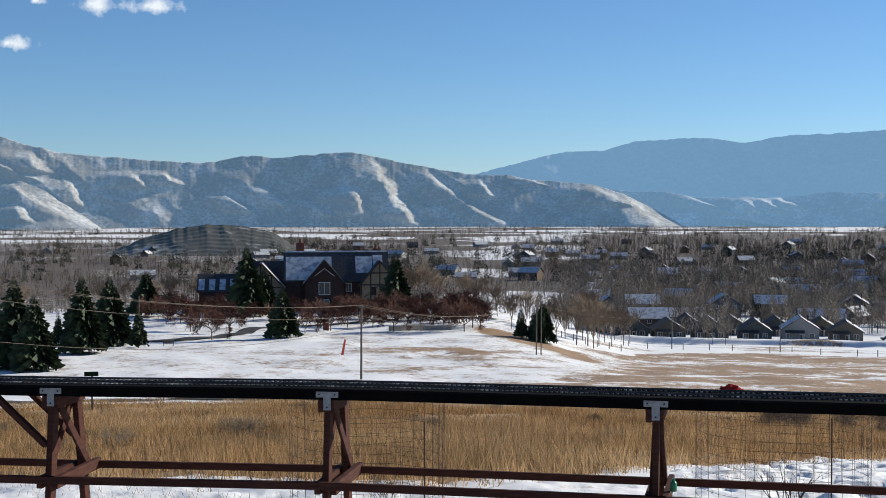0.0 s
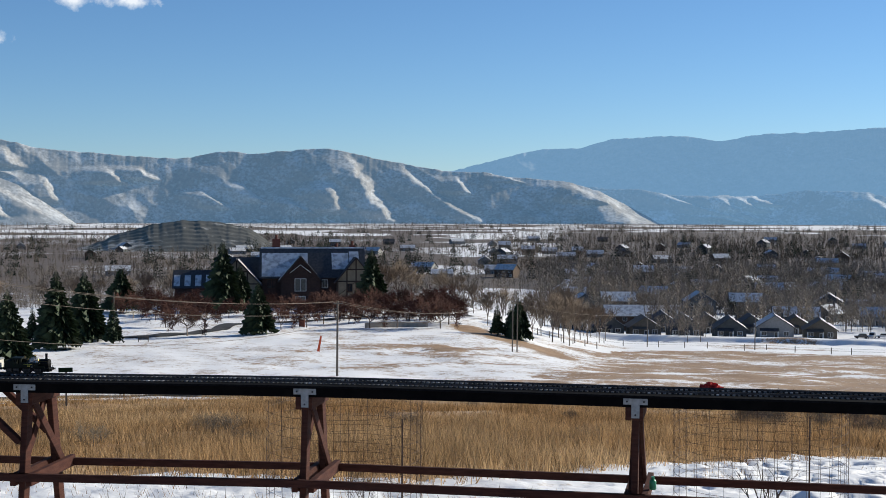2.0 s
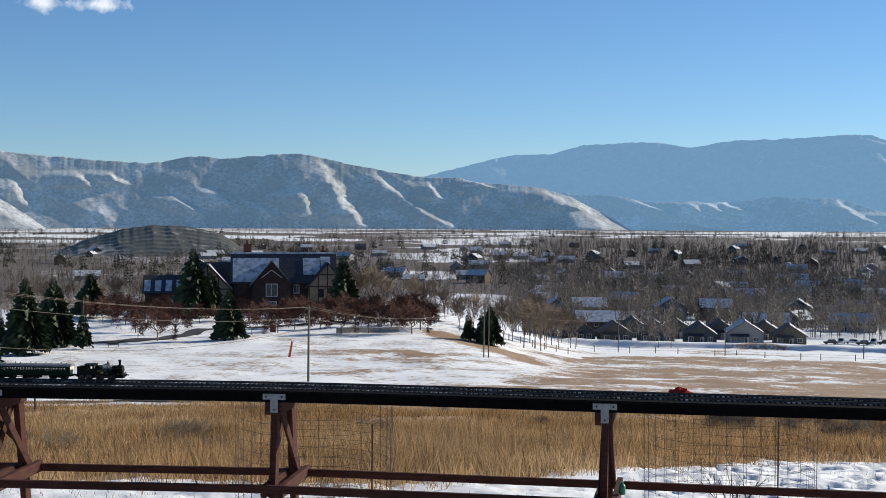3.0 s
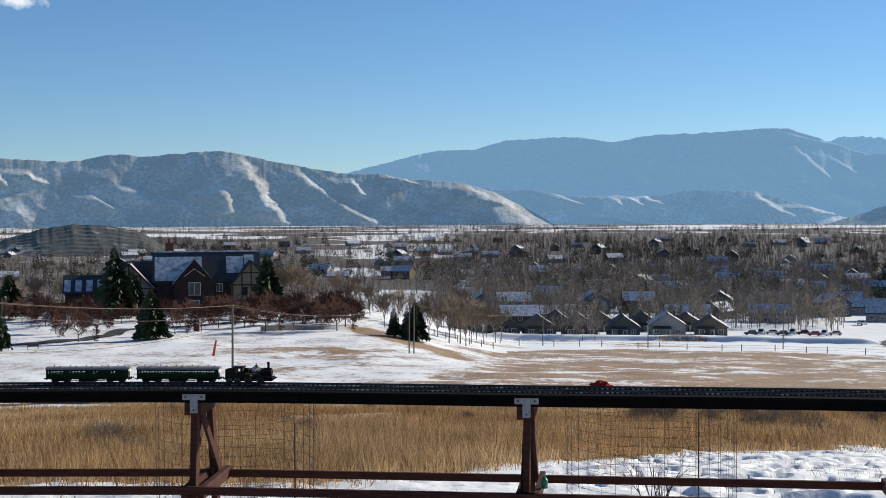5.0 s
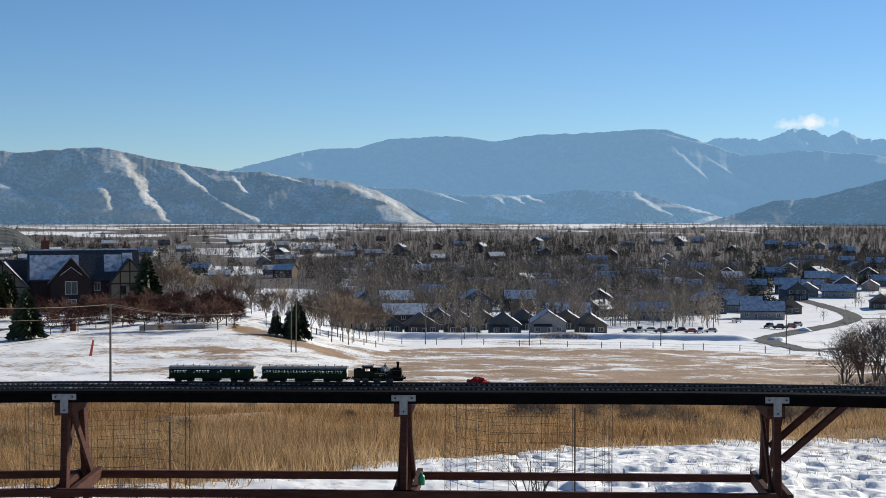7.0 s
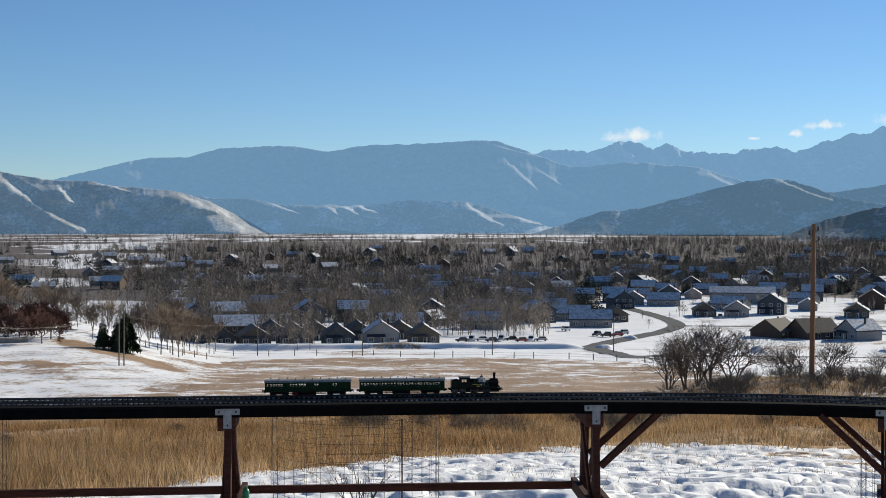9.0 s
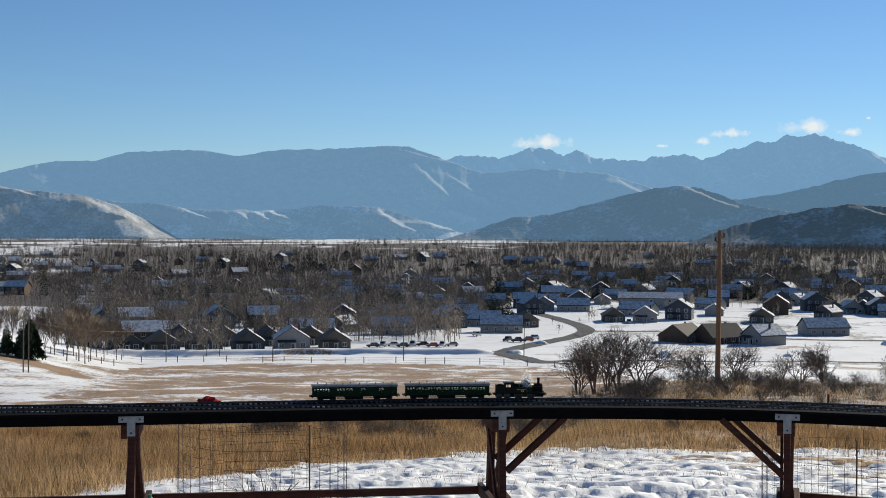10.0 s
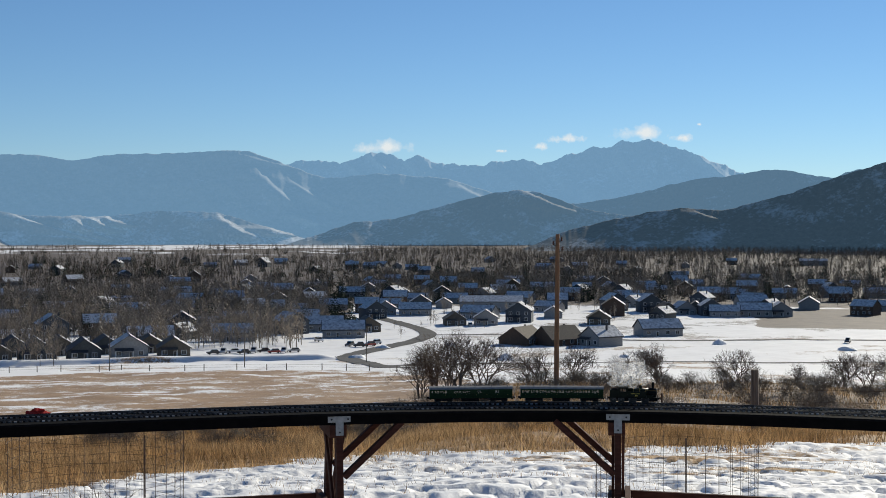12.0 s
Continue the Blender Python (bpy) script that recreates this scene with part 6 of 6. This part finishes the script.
protos = [
    cottage(0, 10.5, 14, 3.0, 6.6, WALLS[0], ROOFS[0], (1,), "grey one-storey house with a front gable and patchy snow"),
    cottage(1, 10.5, 13, 3.0, 6.3, WALLS[1], ROOFS[1], (1,), "tan one-storey house with a front gable and brown roof"),
    cottage(2, 12.0, 12, 5.4, 9.2, WALLS[2], ROOFS[0], (-1, 1), "slate-grey two-storey house with a snowy roof"),
    cottage(3, 17.0, 11, 3.2, 6.6, WALLS[4], ROOFS[0], (-1, 1), "long pale house under a snow-covered roof", front=False),
    cottage(4, 14.0, 11, 5.2, 8.8, WALLS[3], ROOFS[1], (-1,), "brown two-storey house with a snowy roof", front=False),
    cottage(5, 12.0, 12, 3.6, 7.4, WALLS[4], ROOFS[0], (-1, 1), "pale gabled house under full roof snow"),
    cottage(6, 34.0, 14, 5.5, 8.4, WALLS[4], ROOFS[0], (-1, 1), "long white barn under a snow-covered roof", front=False, porch=False),
    cottage(7, 15.0, 14, 2.6, 7.2, WALLS[3], ROOFS[1], (), "brown house with a broad bare shingle roof", front=False),
]


def put_house(k, az, r, turn=0.0, scale=1.0):
    p = polar(az, r)
    m = Matrix.Translation(p + Vector((0, 0, 0.2))) @ Matrix.Rotation(radians(-az + turn), 4, "Z") @ Matrix.Diagonal((scale, scale, scale, 1))
    return copy_thing(protos[k], m)


placed = []
rnd = random.Random(11)
for k, az, r, turn in [(0, 7.87, 462, 8), (1, 9.43, 462, 6), (0, 11.11, 462, 5), (0, 12.95, 462, 4), (5, 14.76, 464, 4), (1, 16.57, 470, 3), (1, 6.3, 470, 10),
                       (4, 8.6, 492, 6), (0, 10.2, 490, 5), (1, 12.0, 490, 5), (0, 13.8, 492, 5), (1, 15.6, 494, 3),
                       (3, 10.15, 548, 6), (3, 15.63, 541, 4), (3, 19.03, 552, 2), (2, 6.92, 600, 10), (4, 8.36, 598, 6), (2, 11.71, 600, 8), (4, 13.61, 610, 4), (2, 16.93, 615, 0), (3, 18.10, 624, 2),
                       (0, 12.42, 690, 20), (4, 14.56, 715, 0), (2, 16.45, 735, 8), (5, 10.75, 745, 5), (3, 6.68, 770, 0), (3, 5.49, 1400, 0), (3, 7.40, 1320, 0), (4, 4.6, 1380, 0), (3, 6.2, 1250, 0), (5, 3.2, 1350, 0),
                       (2, 21.4, 600, 30), (3, 22.84, 616, 0), (1, 24.63, 613, 8), (1, 28.33, 655, 5), (5, 29.65, 655, 0), (2, 31.08, 678, -6), (1, 34.41, 665, 0), (6, 29.89, 765, 0), (3, 26.66, 735, 0), (5, 25.4, 742, 0), (4, 24.63, 760, 0), (3, 23.20, 785, 0), (3, 21.54, 740, 0), (4, 20.6, 720, 8),
                       (7, 31.20, 530, 60), (7, 32.7, 528, 35), (5, 34.5, 524, -50), (3, 36.87, 588, 22), (4, 38.96, 885, 0), (3, 39.6, 730, 0), (2, 39.0, 742, 10), (3, 40.8, 738, 0), (5, 41.81, 742, 8), (2, 36.5, 770, 12), (1, 37.2, 752, 12), (5, 37.9, 750, 20), (0, 38.4, 757, 0), (4, 25.82, 830, 0), (3, 35.58, 895, 0), (4, 33.22, 890, 0), (6, 43.15, 1700, 0),
                       (3, 30.61, 1060, 0), (3, 32.04, 1020, 0), (4, 33.70, 975, 0), (2, 27.8, 900, 0), (4, 28.9, 960, 0), (3, 36.8, 980, 0), (4, 40.5, 1000, 0), (3, 42.0, 940, 0), (4, 44.2, 900, 0), (3, 45.6, 960, 0), (2, 22.2, 880, 0), (3, 24.0, 940, 0), (4, 43.3, 1060, 0), (3, 38.3, 1080, 0), (2, 34.6, 1100, 0)]:
    put_house(k, az, r, turn, rnd.uniform(0.92, 1.06) * (0.95 if k == 7 else 1.0))
    placed.append((az, r))
for i in range(175):
    for _ in range(20):
        az = rnd.uniform(-17, 8) if i % 5 == 0 else rnd.uniform(6, 24) if i % 5 < 3 else rnd.uniform(24, 46)
        r = rnd.uniform(560, 1000) if i % 5 in (1, 2) and i % 2 else rnd.uniform(690, 1000) if i % 5 > 2 and i % 2 else rnd.uniform(900, 1900)
        if r > 555 and all(abs(a - az) * r / 57 > 20 or abs(b - r) > 26 for a, b in placed) and not (az < 1 and r < 700) and not (24.5 < az and r < 700):
            break
    placed.append((az, r))
    put_house(rnd.choice((0, 3, 2, 3, 3, 4, 5)), az, r, rnd.choice((0, 90, 20, -25)), rnd.uniform(0.85, 1.1))
discard(*protos)

# ---- woods of the valley: bare trees and conifers too many to count ----


def sliver_tree(seed, n, width=0.3, fan=0.9):
    """A bare tree one metre high in slivers: stem, limbs and a haze of twigs."""
    g = np.random.default_rng(seed)
    tri = [[(-0.012, 0, -0.05), (0.012, 0, -0.05), (0, 0, 0.9)], [(0, -0.012, -0.05), (0, 0.012, -0.05), (0, 0, 0.9)]]
    for k in range(n):
        z0 = g.uniform(0.15, 0.7)
        a = g.uniform(0, 6.283)
        env = width * (1 - abs((z0 + 0.25) - 0.55) * 1.0)
        L = g.uniform(0.5, 1.0) * env
        p = np.array([g.normal(0, 0.02), g.normal(0, 0.02), z0])
        if k > n // 4:
            rr = env * g.uniform(0.1, 0.75)
            p = np.array([rr * np.cos(a), rr * np.sin(a), min(0.93, z0 + g.uniform(0.02, 0.30))])
            a = a + g.normal(0, 0.7)
            L *= 0.6
        d = np.array([np.cos(a) * fan * 0.6, np.sin(a) * fan * 0.6, g.uniform(0.4, 1.0)]) * L
        s = np.array([-np.sin(a), np.cos(a), 0]) * (0.013 if k > n // 4 else 0.016)
        tri.append([p - s, p + s, p + d])
    return np.array(tri, float)


def scatter(shapes, spots, name, label, category, material):
    """Joins copies of a few shapes, set on the land."""
    g = np.random.default_rng(len(spots))
    out = []
    for i, (x, y, h, wide) in enumerate(spots):
        t = shapes[i % len(shapes)]
        a = g.uniform(0, 6.283)
        c, s = math.cos(a), math.sin(a)
        q = t.reshape(-1, 3) * (h * wide, h * wide, h)
        out.append(np.stack([q[:, 0] * c - q[:, 1] * s + x, q[:, 0] * s + q[:, 1] * c + y, q[:, 2]], -1))
    z = land(np.array([p[0] for p in spots]), np.array([p[1] for p in spots]))
    for q, zz in zip(out, z):
        q[:, 2] += zz
    v = np.concatenate(out)
    ob = from_arrays(name, v, np.arange(len(v)).reshape(-1, 3), material)
    return tagged(ob, label, category, kind="stuff")


def spots_in(n, seed, az0, az1, r0, r1, h0, h1, thresh=0.0, cell=60.0, wide=(0.8, 1.3), power=1.0):
    g = np.random.default_rng(seed)
    az = g.uniform(az0, az1, n)
    r = r0 + (r1 - r0) * g.uniform(0, 1, n) ** power
    x, y = r * np.sin(np.radians(az)), r * np.cos(np.radians(az))
    keep = fbm(x / cell, y / cell, seed, 3) > thresh
    for a, b in placed:
        hx, hy = b * math.sin(radians(a)), b * math.cos(radians(a))
        # clear ground about and just before each house
        keep &= ~((np.abs(az - a) * b / 57.3 < 7) & (r > b - 16) & (r < b + 7) & (g.uniform(0, 1, n) < 0.85))
    return [(float(x[k]), float(y[k]), float(g.uniform(h0, h1)), float(g.uniform(*wide))) for k in np.where(keep)[0]]


wood_twigs = mat("grey_tan_winter_woods", (0.19, 0.160, 0.130), 0.9, second=(0.115, 0.098, 0.083), scale=0.02, third=(0.23, 0.175, 0.125), scale3=0.008, amount3=0.6, island=0.25, spec=0.1)
near_twigs = mat("grey_bare_town_trees", (0.235, 0.205, 0.172), 0.9, second=(0.15, 0.132, 0.113), scale=0.02, third=(0.27, 0.215, 0.16), scale3=0.008, amount3=0.5, island=0.3, spec=0.1)
far_needles = mat("dark_far_conifers", (0.022, 0.036, 0.024), 0.8, second=(0.04, 0.05, 0.035), scale=0.03, island=0.35, spec=0.1)
far_shapes = [sliver_tree(240 + i, 36, 0.36, 1.0) for i in range(5)]
shapes = [sliver_tree(200 + i, 66, 0.30 + 0.05 * (i % 3)) for i in range(6)]
tall_shapes = [sliver_tree(220 + i, 90, 0.17) for i in range(4)]
wood = spots_in(620, 300, 7, 21.5, 500, 640, 7, 13, 0.36, 30) + spots_in(2300, 301, 5, 23, 620, 1050, 7, 14, 0.34, 60)
wood += spots_in(1900, 304, 24, 47, 840, 1300, 6, 13, 0.36, 100) + spots_in(1700, 303, -19, 6.5, 540, 1000, 5, 11, 0.34, 120)
far_wood = spots_in(5200, 302, 3, 36, 1000, 2000, 7, 13, 0.28, 120) + spots_in(3200, 308, -19, 5, 950, 2000, 6, 11, 0.36, 150) + spots_in(3000, 309, 30, 47, 1200, 2200, 7, 14, 0.30, 150) + spots_in(4200, 305, -19, 47, 1900, 3100, 8, 13, 0.42, 200) + spots_in(2600, 312, 23.5, 47, 2000, 2560, 8, 14, 0.30, 200)
wood += spots_in(160, 306, 5, 12, 380, 440, 6, 11, 0.5, 20) + spots_in(120, 307, 21, 30, 560, 800, 4, 8, 0.5, 40)
scatter(far_shapes, far_wood, "far_woods", "far leafless woods along the valley floor", "trees", wood_twigs)
scatter(shapes, wood, "woods", "leafless grey-tan trees filling the valley town", "trees", near_twigs)
pale_twigs = mat("pale_tan_poplar_twigs", (0.34, 0.29, 0.235), 0.9, second=(0.26, 0.22, 0.175), scale=0.05, island=0.25, spec=0.1)
poplar = spots_in(900, 310, 6, 22, 490, 900, 10, 17, 0.38, 50) + spots_in(120, 311, 24, 36, 700, 900, 7, 12, 0.42, 40)
scatter(tall_shapes, poplar, "poplars", "tall slender bare poplars between the houses", "trees", pale_twigs)


def small_conifer(seed):
    v, f = spruce_arrays(seed, 1.0, 0.22, 11, 7)
    return v[f]


cone = [small_conifer(400 + i) for i in range(4)]
con = spots_in(420, 320, 6, 24, 600, 1000, 5, 12, 0.36, 50) + spots_in(800, 321, -18, 46, 900, 1900, 8, 15, 0.46, 120) + spots_in(620, 322, 22, 46, 840, 1300, 6, 12, 0.44, 60) + spots_in(220, 323, -18, 46, 1900, 2900, 8, 14, 0.46, 150) + spots_in(90, 324, 10, 28, 1250, 1500, 9, 14, 0.40, 80)
scatter(cone, con, "conifers", "dark conifers scattered through the valley town", "trees", far_needles)

# ---- paddock fence, parked cars, snow heaps ----


def paddock_fence(pts, label):
    t = thing("paddock_fence", label, "fence", pose(0, 0, 0), "paddock fences")
    ps = [polar(a, r) for a, r in pts]
    for p in ps:
        part("post", rod(bmesh.new(), p - up * 0.3, p + up * 1.5, 0.11, 0.10, 6), grey_wood, t)
    for p, q in zip(ps, ps[1:]):
        for h in (0.7, 1.25):
            part("wire", rod(bmesh.new(), p + up * h, q + up * h, 0.02, seg=3), rusty, t)


paddock_fence([(6.5 + 1.15 * k + 0.2 * math.sin(k * 2.3), 348 - 2.6 * k) for k in range(17)], "dark wooden posts and wire across the snowy paddock")
paddock_fence([(25.9 + 0.75 * k, 300 + 7 * k) for k in range(12)], "thin wooden fence along the snowy road verge")
paddock_fence([(4.0 + 0.5 * k, 300 - 1.0 * k) for k in range(8)], "wooden fence below the aspens")
paint = [mat(n, c, 0.3, 0.3, second=tuple(0.8 * k for k in c), scale=3, coat=0.5) for n, c in (("dark_car_paint", (0.03, 0.03, 0.035)), ("silver_car_paint", (0.4, 0.41, 0.42)), ("white_car_paint", (0.7, 0.7, 0.7)), ("red_car_paint", (0.25, 0.03, 0.025)))]
tyre = mat("black_rubber", (0.015, 0.015, 0.015), 0.8)


def car(k, az, r, turn, tall=1.0):
    p = polar(az, r)
    t = thing("car", ("dark parked car in the snow", "silver parked car in the snow", "white parked car in the snow", "red parked truck in the snow")[k], "car", Matrix.Translation(p + up * 0.12) @ Matrix.Rotation(radians(turn - az), 4, "Z"), "parked cars")
    part("body", turned(prism(bmesh.new(), [(-2.2, 0.35), (2.2, 0.35), (2.25, 0.85), (1.2, 0.95 * tall), (-2.1, 1.0 * tall)], -0.9, 0.9), Matrix.Rotation(radians(90), 4, "Z")), paint[k], t)
    part("cabin", turned(prism(bmesh.new(), [(-1.9, 0.95 * tall), (1.0, 0.95 * tall), (0.4, 1.5 * tall), (-1.5, 1.55 * tall)], -0.8, 0.8), Matrix.Rotation(radians(90), 4, "Z")), window_dark, t)
    part("roof", turned(prism(bmesh.new(), [(-1.55, 1.5 * tall), (0.45, 1.48 * tall), (0.35, 1.58 * tall), (-1.45, 1.60 * tall)], -0.78, 0.78), Matrix.Rotation(radians(90), 4, "Z")), paint[k], t)
    for x in (-1.4, 1.4):
        for y in (-0.9, 0.9):
            part("wheel", rod(bmesh.new(), (x, y - 0.1, 0.34), (x, y + 0.1, 0.34), 0.34, seg=12), tyre, t)


for i in range(9):
    car((0, 1, 2, 0, 1, 0, 3, 2, 1)[i], 18.2 + 0.42 * i, 472 + 3 * (i % 3), (10, 80, 5)[i % 3], 1.0 + 0.25 * (i % 3 == 1))
for i, (az, r) in enumerate([(24.3, 505), (24.75, 508), (25.0, 520), (23.9, 510), (44.5, 560), (29.0, 640), (22.6, 540)]):
    car((0, 3, 2, 0, 0, 1, 2)[i], az, r, 20 * i, 1.2)


def heap(az, r, w, h, seed, dark_soil=False):
    p = polar(az, r)
    bm = bmesh.new()
    bmesh.ops.create_icosphere(bm, subdivisions=3, radius=1.0)
    for v in bm.verts:
        k = 1 + 0.35 * noise.fractal(v.co * 1.6 + Vector((seed, 0, 0)), 1.0, 2.0, 3)
        v.co = Vector((v.co.x * w * k, v.co.y * w * 0.6 * k, max(-0.2, v.co.z) * h * k * (1 - 0.3 * abs(v.co.x))))
    ob = finish("snow_heap", bm, snow_mat, smooth=True)
    ob.matrix_basis = pose(p.x, p.y, p.z - 0.1, 0, 0, seed * 40)
    tagged(ob, "ploughed heap of snow on a building plot", "snow heap", "snow heaps")


for i, (az, r, w, h) in enumerate([(30.5, 440, 3.5, 2.6), (39.4, 540, 4.0, 1.8), (35.5, 470, 3, 1.2), (44.5, 520, 4, 1.5), (25.3, 500, 3, 1.2), (24.2, 430, 3.5, 1.3), (21.5, 440, 6, 1.5), (28.2, 520, 3, 1.2)]):
    heap(az, r, w, h, i)


def cloud(az, el, r, w, h, seed):
    """A small cloud in the sky behind the range: a soft glowing sheet far beyond all else."""
    a = radians(az)
    c = Vector((r * math.sin(a), r * math.cos(a), EYE + r * math.tan(radians(el))))
    g = np.linspace(-1, 1, 13)
    U, V = np.meshgrid(g, g, indexing="ij")
    v = np.stack([U * w / 2, 6 * np.sin(U * 3 + seed), V * h / 2], -1).reshape(-1, 3)
    f = np.array([(i * 13 + j, (i + 1) * 13 + j, (i + 1) * 13 + j + 1, i * 13 + j + 1) for i in range(12) for j in range(12)])
    ob = from_arrays("backdrop_cloud", v, f, cloud_mat(w, h, seed))
    ob.matrix_basis = Matrix.Translation(c) @ Matrix.Rotation(-a, 4, "Z")
    tagged(ob, "small white cloud caught on a far summit", "cloud", kind="structure")


def cloud_mat(w, h, seed):
    m = bpy.data.materials.new("glowing_white_cloud")
    m.use_nodes = True
    n, ln = m.node_tree.nodes, m.node_tree.links
    n.remove(n["Principled BSDF"])
    co, mp, tx = n.new("ShaderNodeTexCoord"), n.new("ShaderNodeMapping"), n.new("ShaderNodeTexNoise")
    mp.inputs["Scale"].default_value = (2 / w, 0, 2 / h)
    ln.new(co.outputs["Object"], mp.inputs[0])
    ln.new(co.outputs["Object"], tx.inputs["Vector"])
    tx.noise_dimensions = "4D"
    tx.inputs["W"].default_value = seed * 1.7
    tx.inputs["Scale"].default_value, tx.inputs["Detail"].default_value, tx.inputs["Roughness"].default_value = 1.6 / h, 6, 0.6
    ln_len = n.new("ShaderNodeVectorMath")
    ln_len.operation = "LENGTH"
    ln.new(mp.outputs[0], ln_len.inputs[0])
    k = n.new("ShaderNodeMath")
    k.operation = "SUBTRACT"
    ln.new(tx.outputs[0], k.inputs[0])
    d = n.new("ShaderNodeMapRange")
    d.inputs[1].default_value, d.inputs[2].default_value, d.inputs[3].default_value, d.inputs[4].default_value = 0.0, 1.0, 0.13, 0.64
    ln.new(ln_len.outputs["Value"], d.inputs[0])
    ln.new(d.outputs[0], k.inputs[1])
    o = n.new("ShaderNodeMapRange")
    o.inputs[1].default_value, o.inputs[2].default_value, o.inputs[3].default_value, o.inputs[4].default_value = 0.0, 0.34, 0.0, 0.90
    ln.new(k.outputs[0], o.inputs[0])
    # the sunlit white is emission; the sun lamp doesn't light the sheet
    e, t, x = n.new("ShaderNodeEmission"), n.new("ShaderNodeBsdfTransparent"), n.new("ShaderNodeMixShader")
    e.inputs[0].default_value, e.inputs[1].default_value = (0.95, 0.92, 0.88, 1), 0.76
    ln.new(o.outputs[0], x.inputs[0])
    ln.new(t.outputs[0], x.inputs[1])
    ln.new(e.outputs[0], x.inputs[2])
    ln.new(x.outputs[0], n["Material Output"].inputs[0])
    return m


# over the summits on the right, and high on the left; the last stands for a contrail
for i, (az, el, w, h) in enumerate([(25.3, 3.50, 300, 80), (33.0, 3.83, 200, 46), (31.9, 3.52, 86, 42), (36.1, 4.06, 250, 84), (37.8, 3.83, 120, 44), (-14.5, 8.50, 190, 110), (-12.2, 8.50, 300, 84), (-17.7, 6.83, 220, 74), (-16.6, 8.55, 80, 44), (30.3, 3.34, 60, 18), (38.55, 4.38, 26, 14)]):
    cloud(az, el, 4880 if el < 5 else 4700, w, h, 3 + i)


def motions():
    ticks = [k / 5 for k in range(0, 61)]
    walk(engine, [(t, vehicle_pose(along(t) - 0.167, 0.09)) for t in ticks])
    walk(third_coach, [(t, vehicle_pose(along(t) - 0.625, 0.175)) for t in ticks])
    walk(brake_coach, [(t, vehicle_pose(along(t) - 1.205, 0.175)) for t in ticks])
    beats = [k / FPS for k in range(0, 12 * FPS + 1)]
    for wheels, r in ((drivers, 0.0245), (trailing + third_wheels + brake_wheels, 0.0195)):
        for w in wheels:
            x, z = w.matrix_basis.translation.x, w.matrix_basis.translation.z
            walk(w, [(t, pose(x, 0, z, 0, math.degrees((along(t) - along(0)) / r), 0)) for t in beats])
    # steam stays in the boiler until the safety valves lift, then hangs above and behind the engine
    fine_ticks = [k / 10 for k in range(0, 121)]
    for i, p in enumerate(puffs):
        start = 9.5 + 0.06 * i
        lag, lift = -0.03 + 0.0085 * i, 0.012 + 0.020 * ((i * 5) % 7)
        rows = []
        for t in fine_ticks:
            u = min(1.0, max(0.0, (t - start) / 0.8))
            u = u * u * (3 - 2 * u)
            back = 0.127 * (1 - u) + u * (0.135 + lag + 0.012 * math.sin(t * 2.1 + i))
            high = 0.068 * (1 - u) + u * (0.112 + lift + 0.008 * math.sin(t * 3.3 + 2 * i))
            q = far_track.at(along(t) - back)
            rows.append((t, pose(q[0], q[1] - 0.012 * u * (i % 3 - 1), RAIL_TOP + high, 8 * math.sin(t + i), 6 * math.cos(t * 1.3 + i), 25 * i + 12 * t)))
        walk(p, rows)


motions()
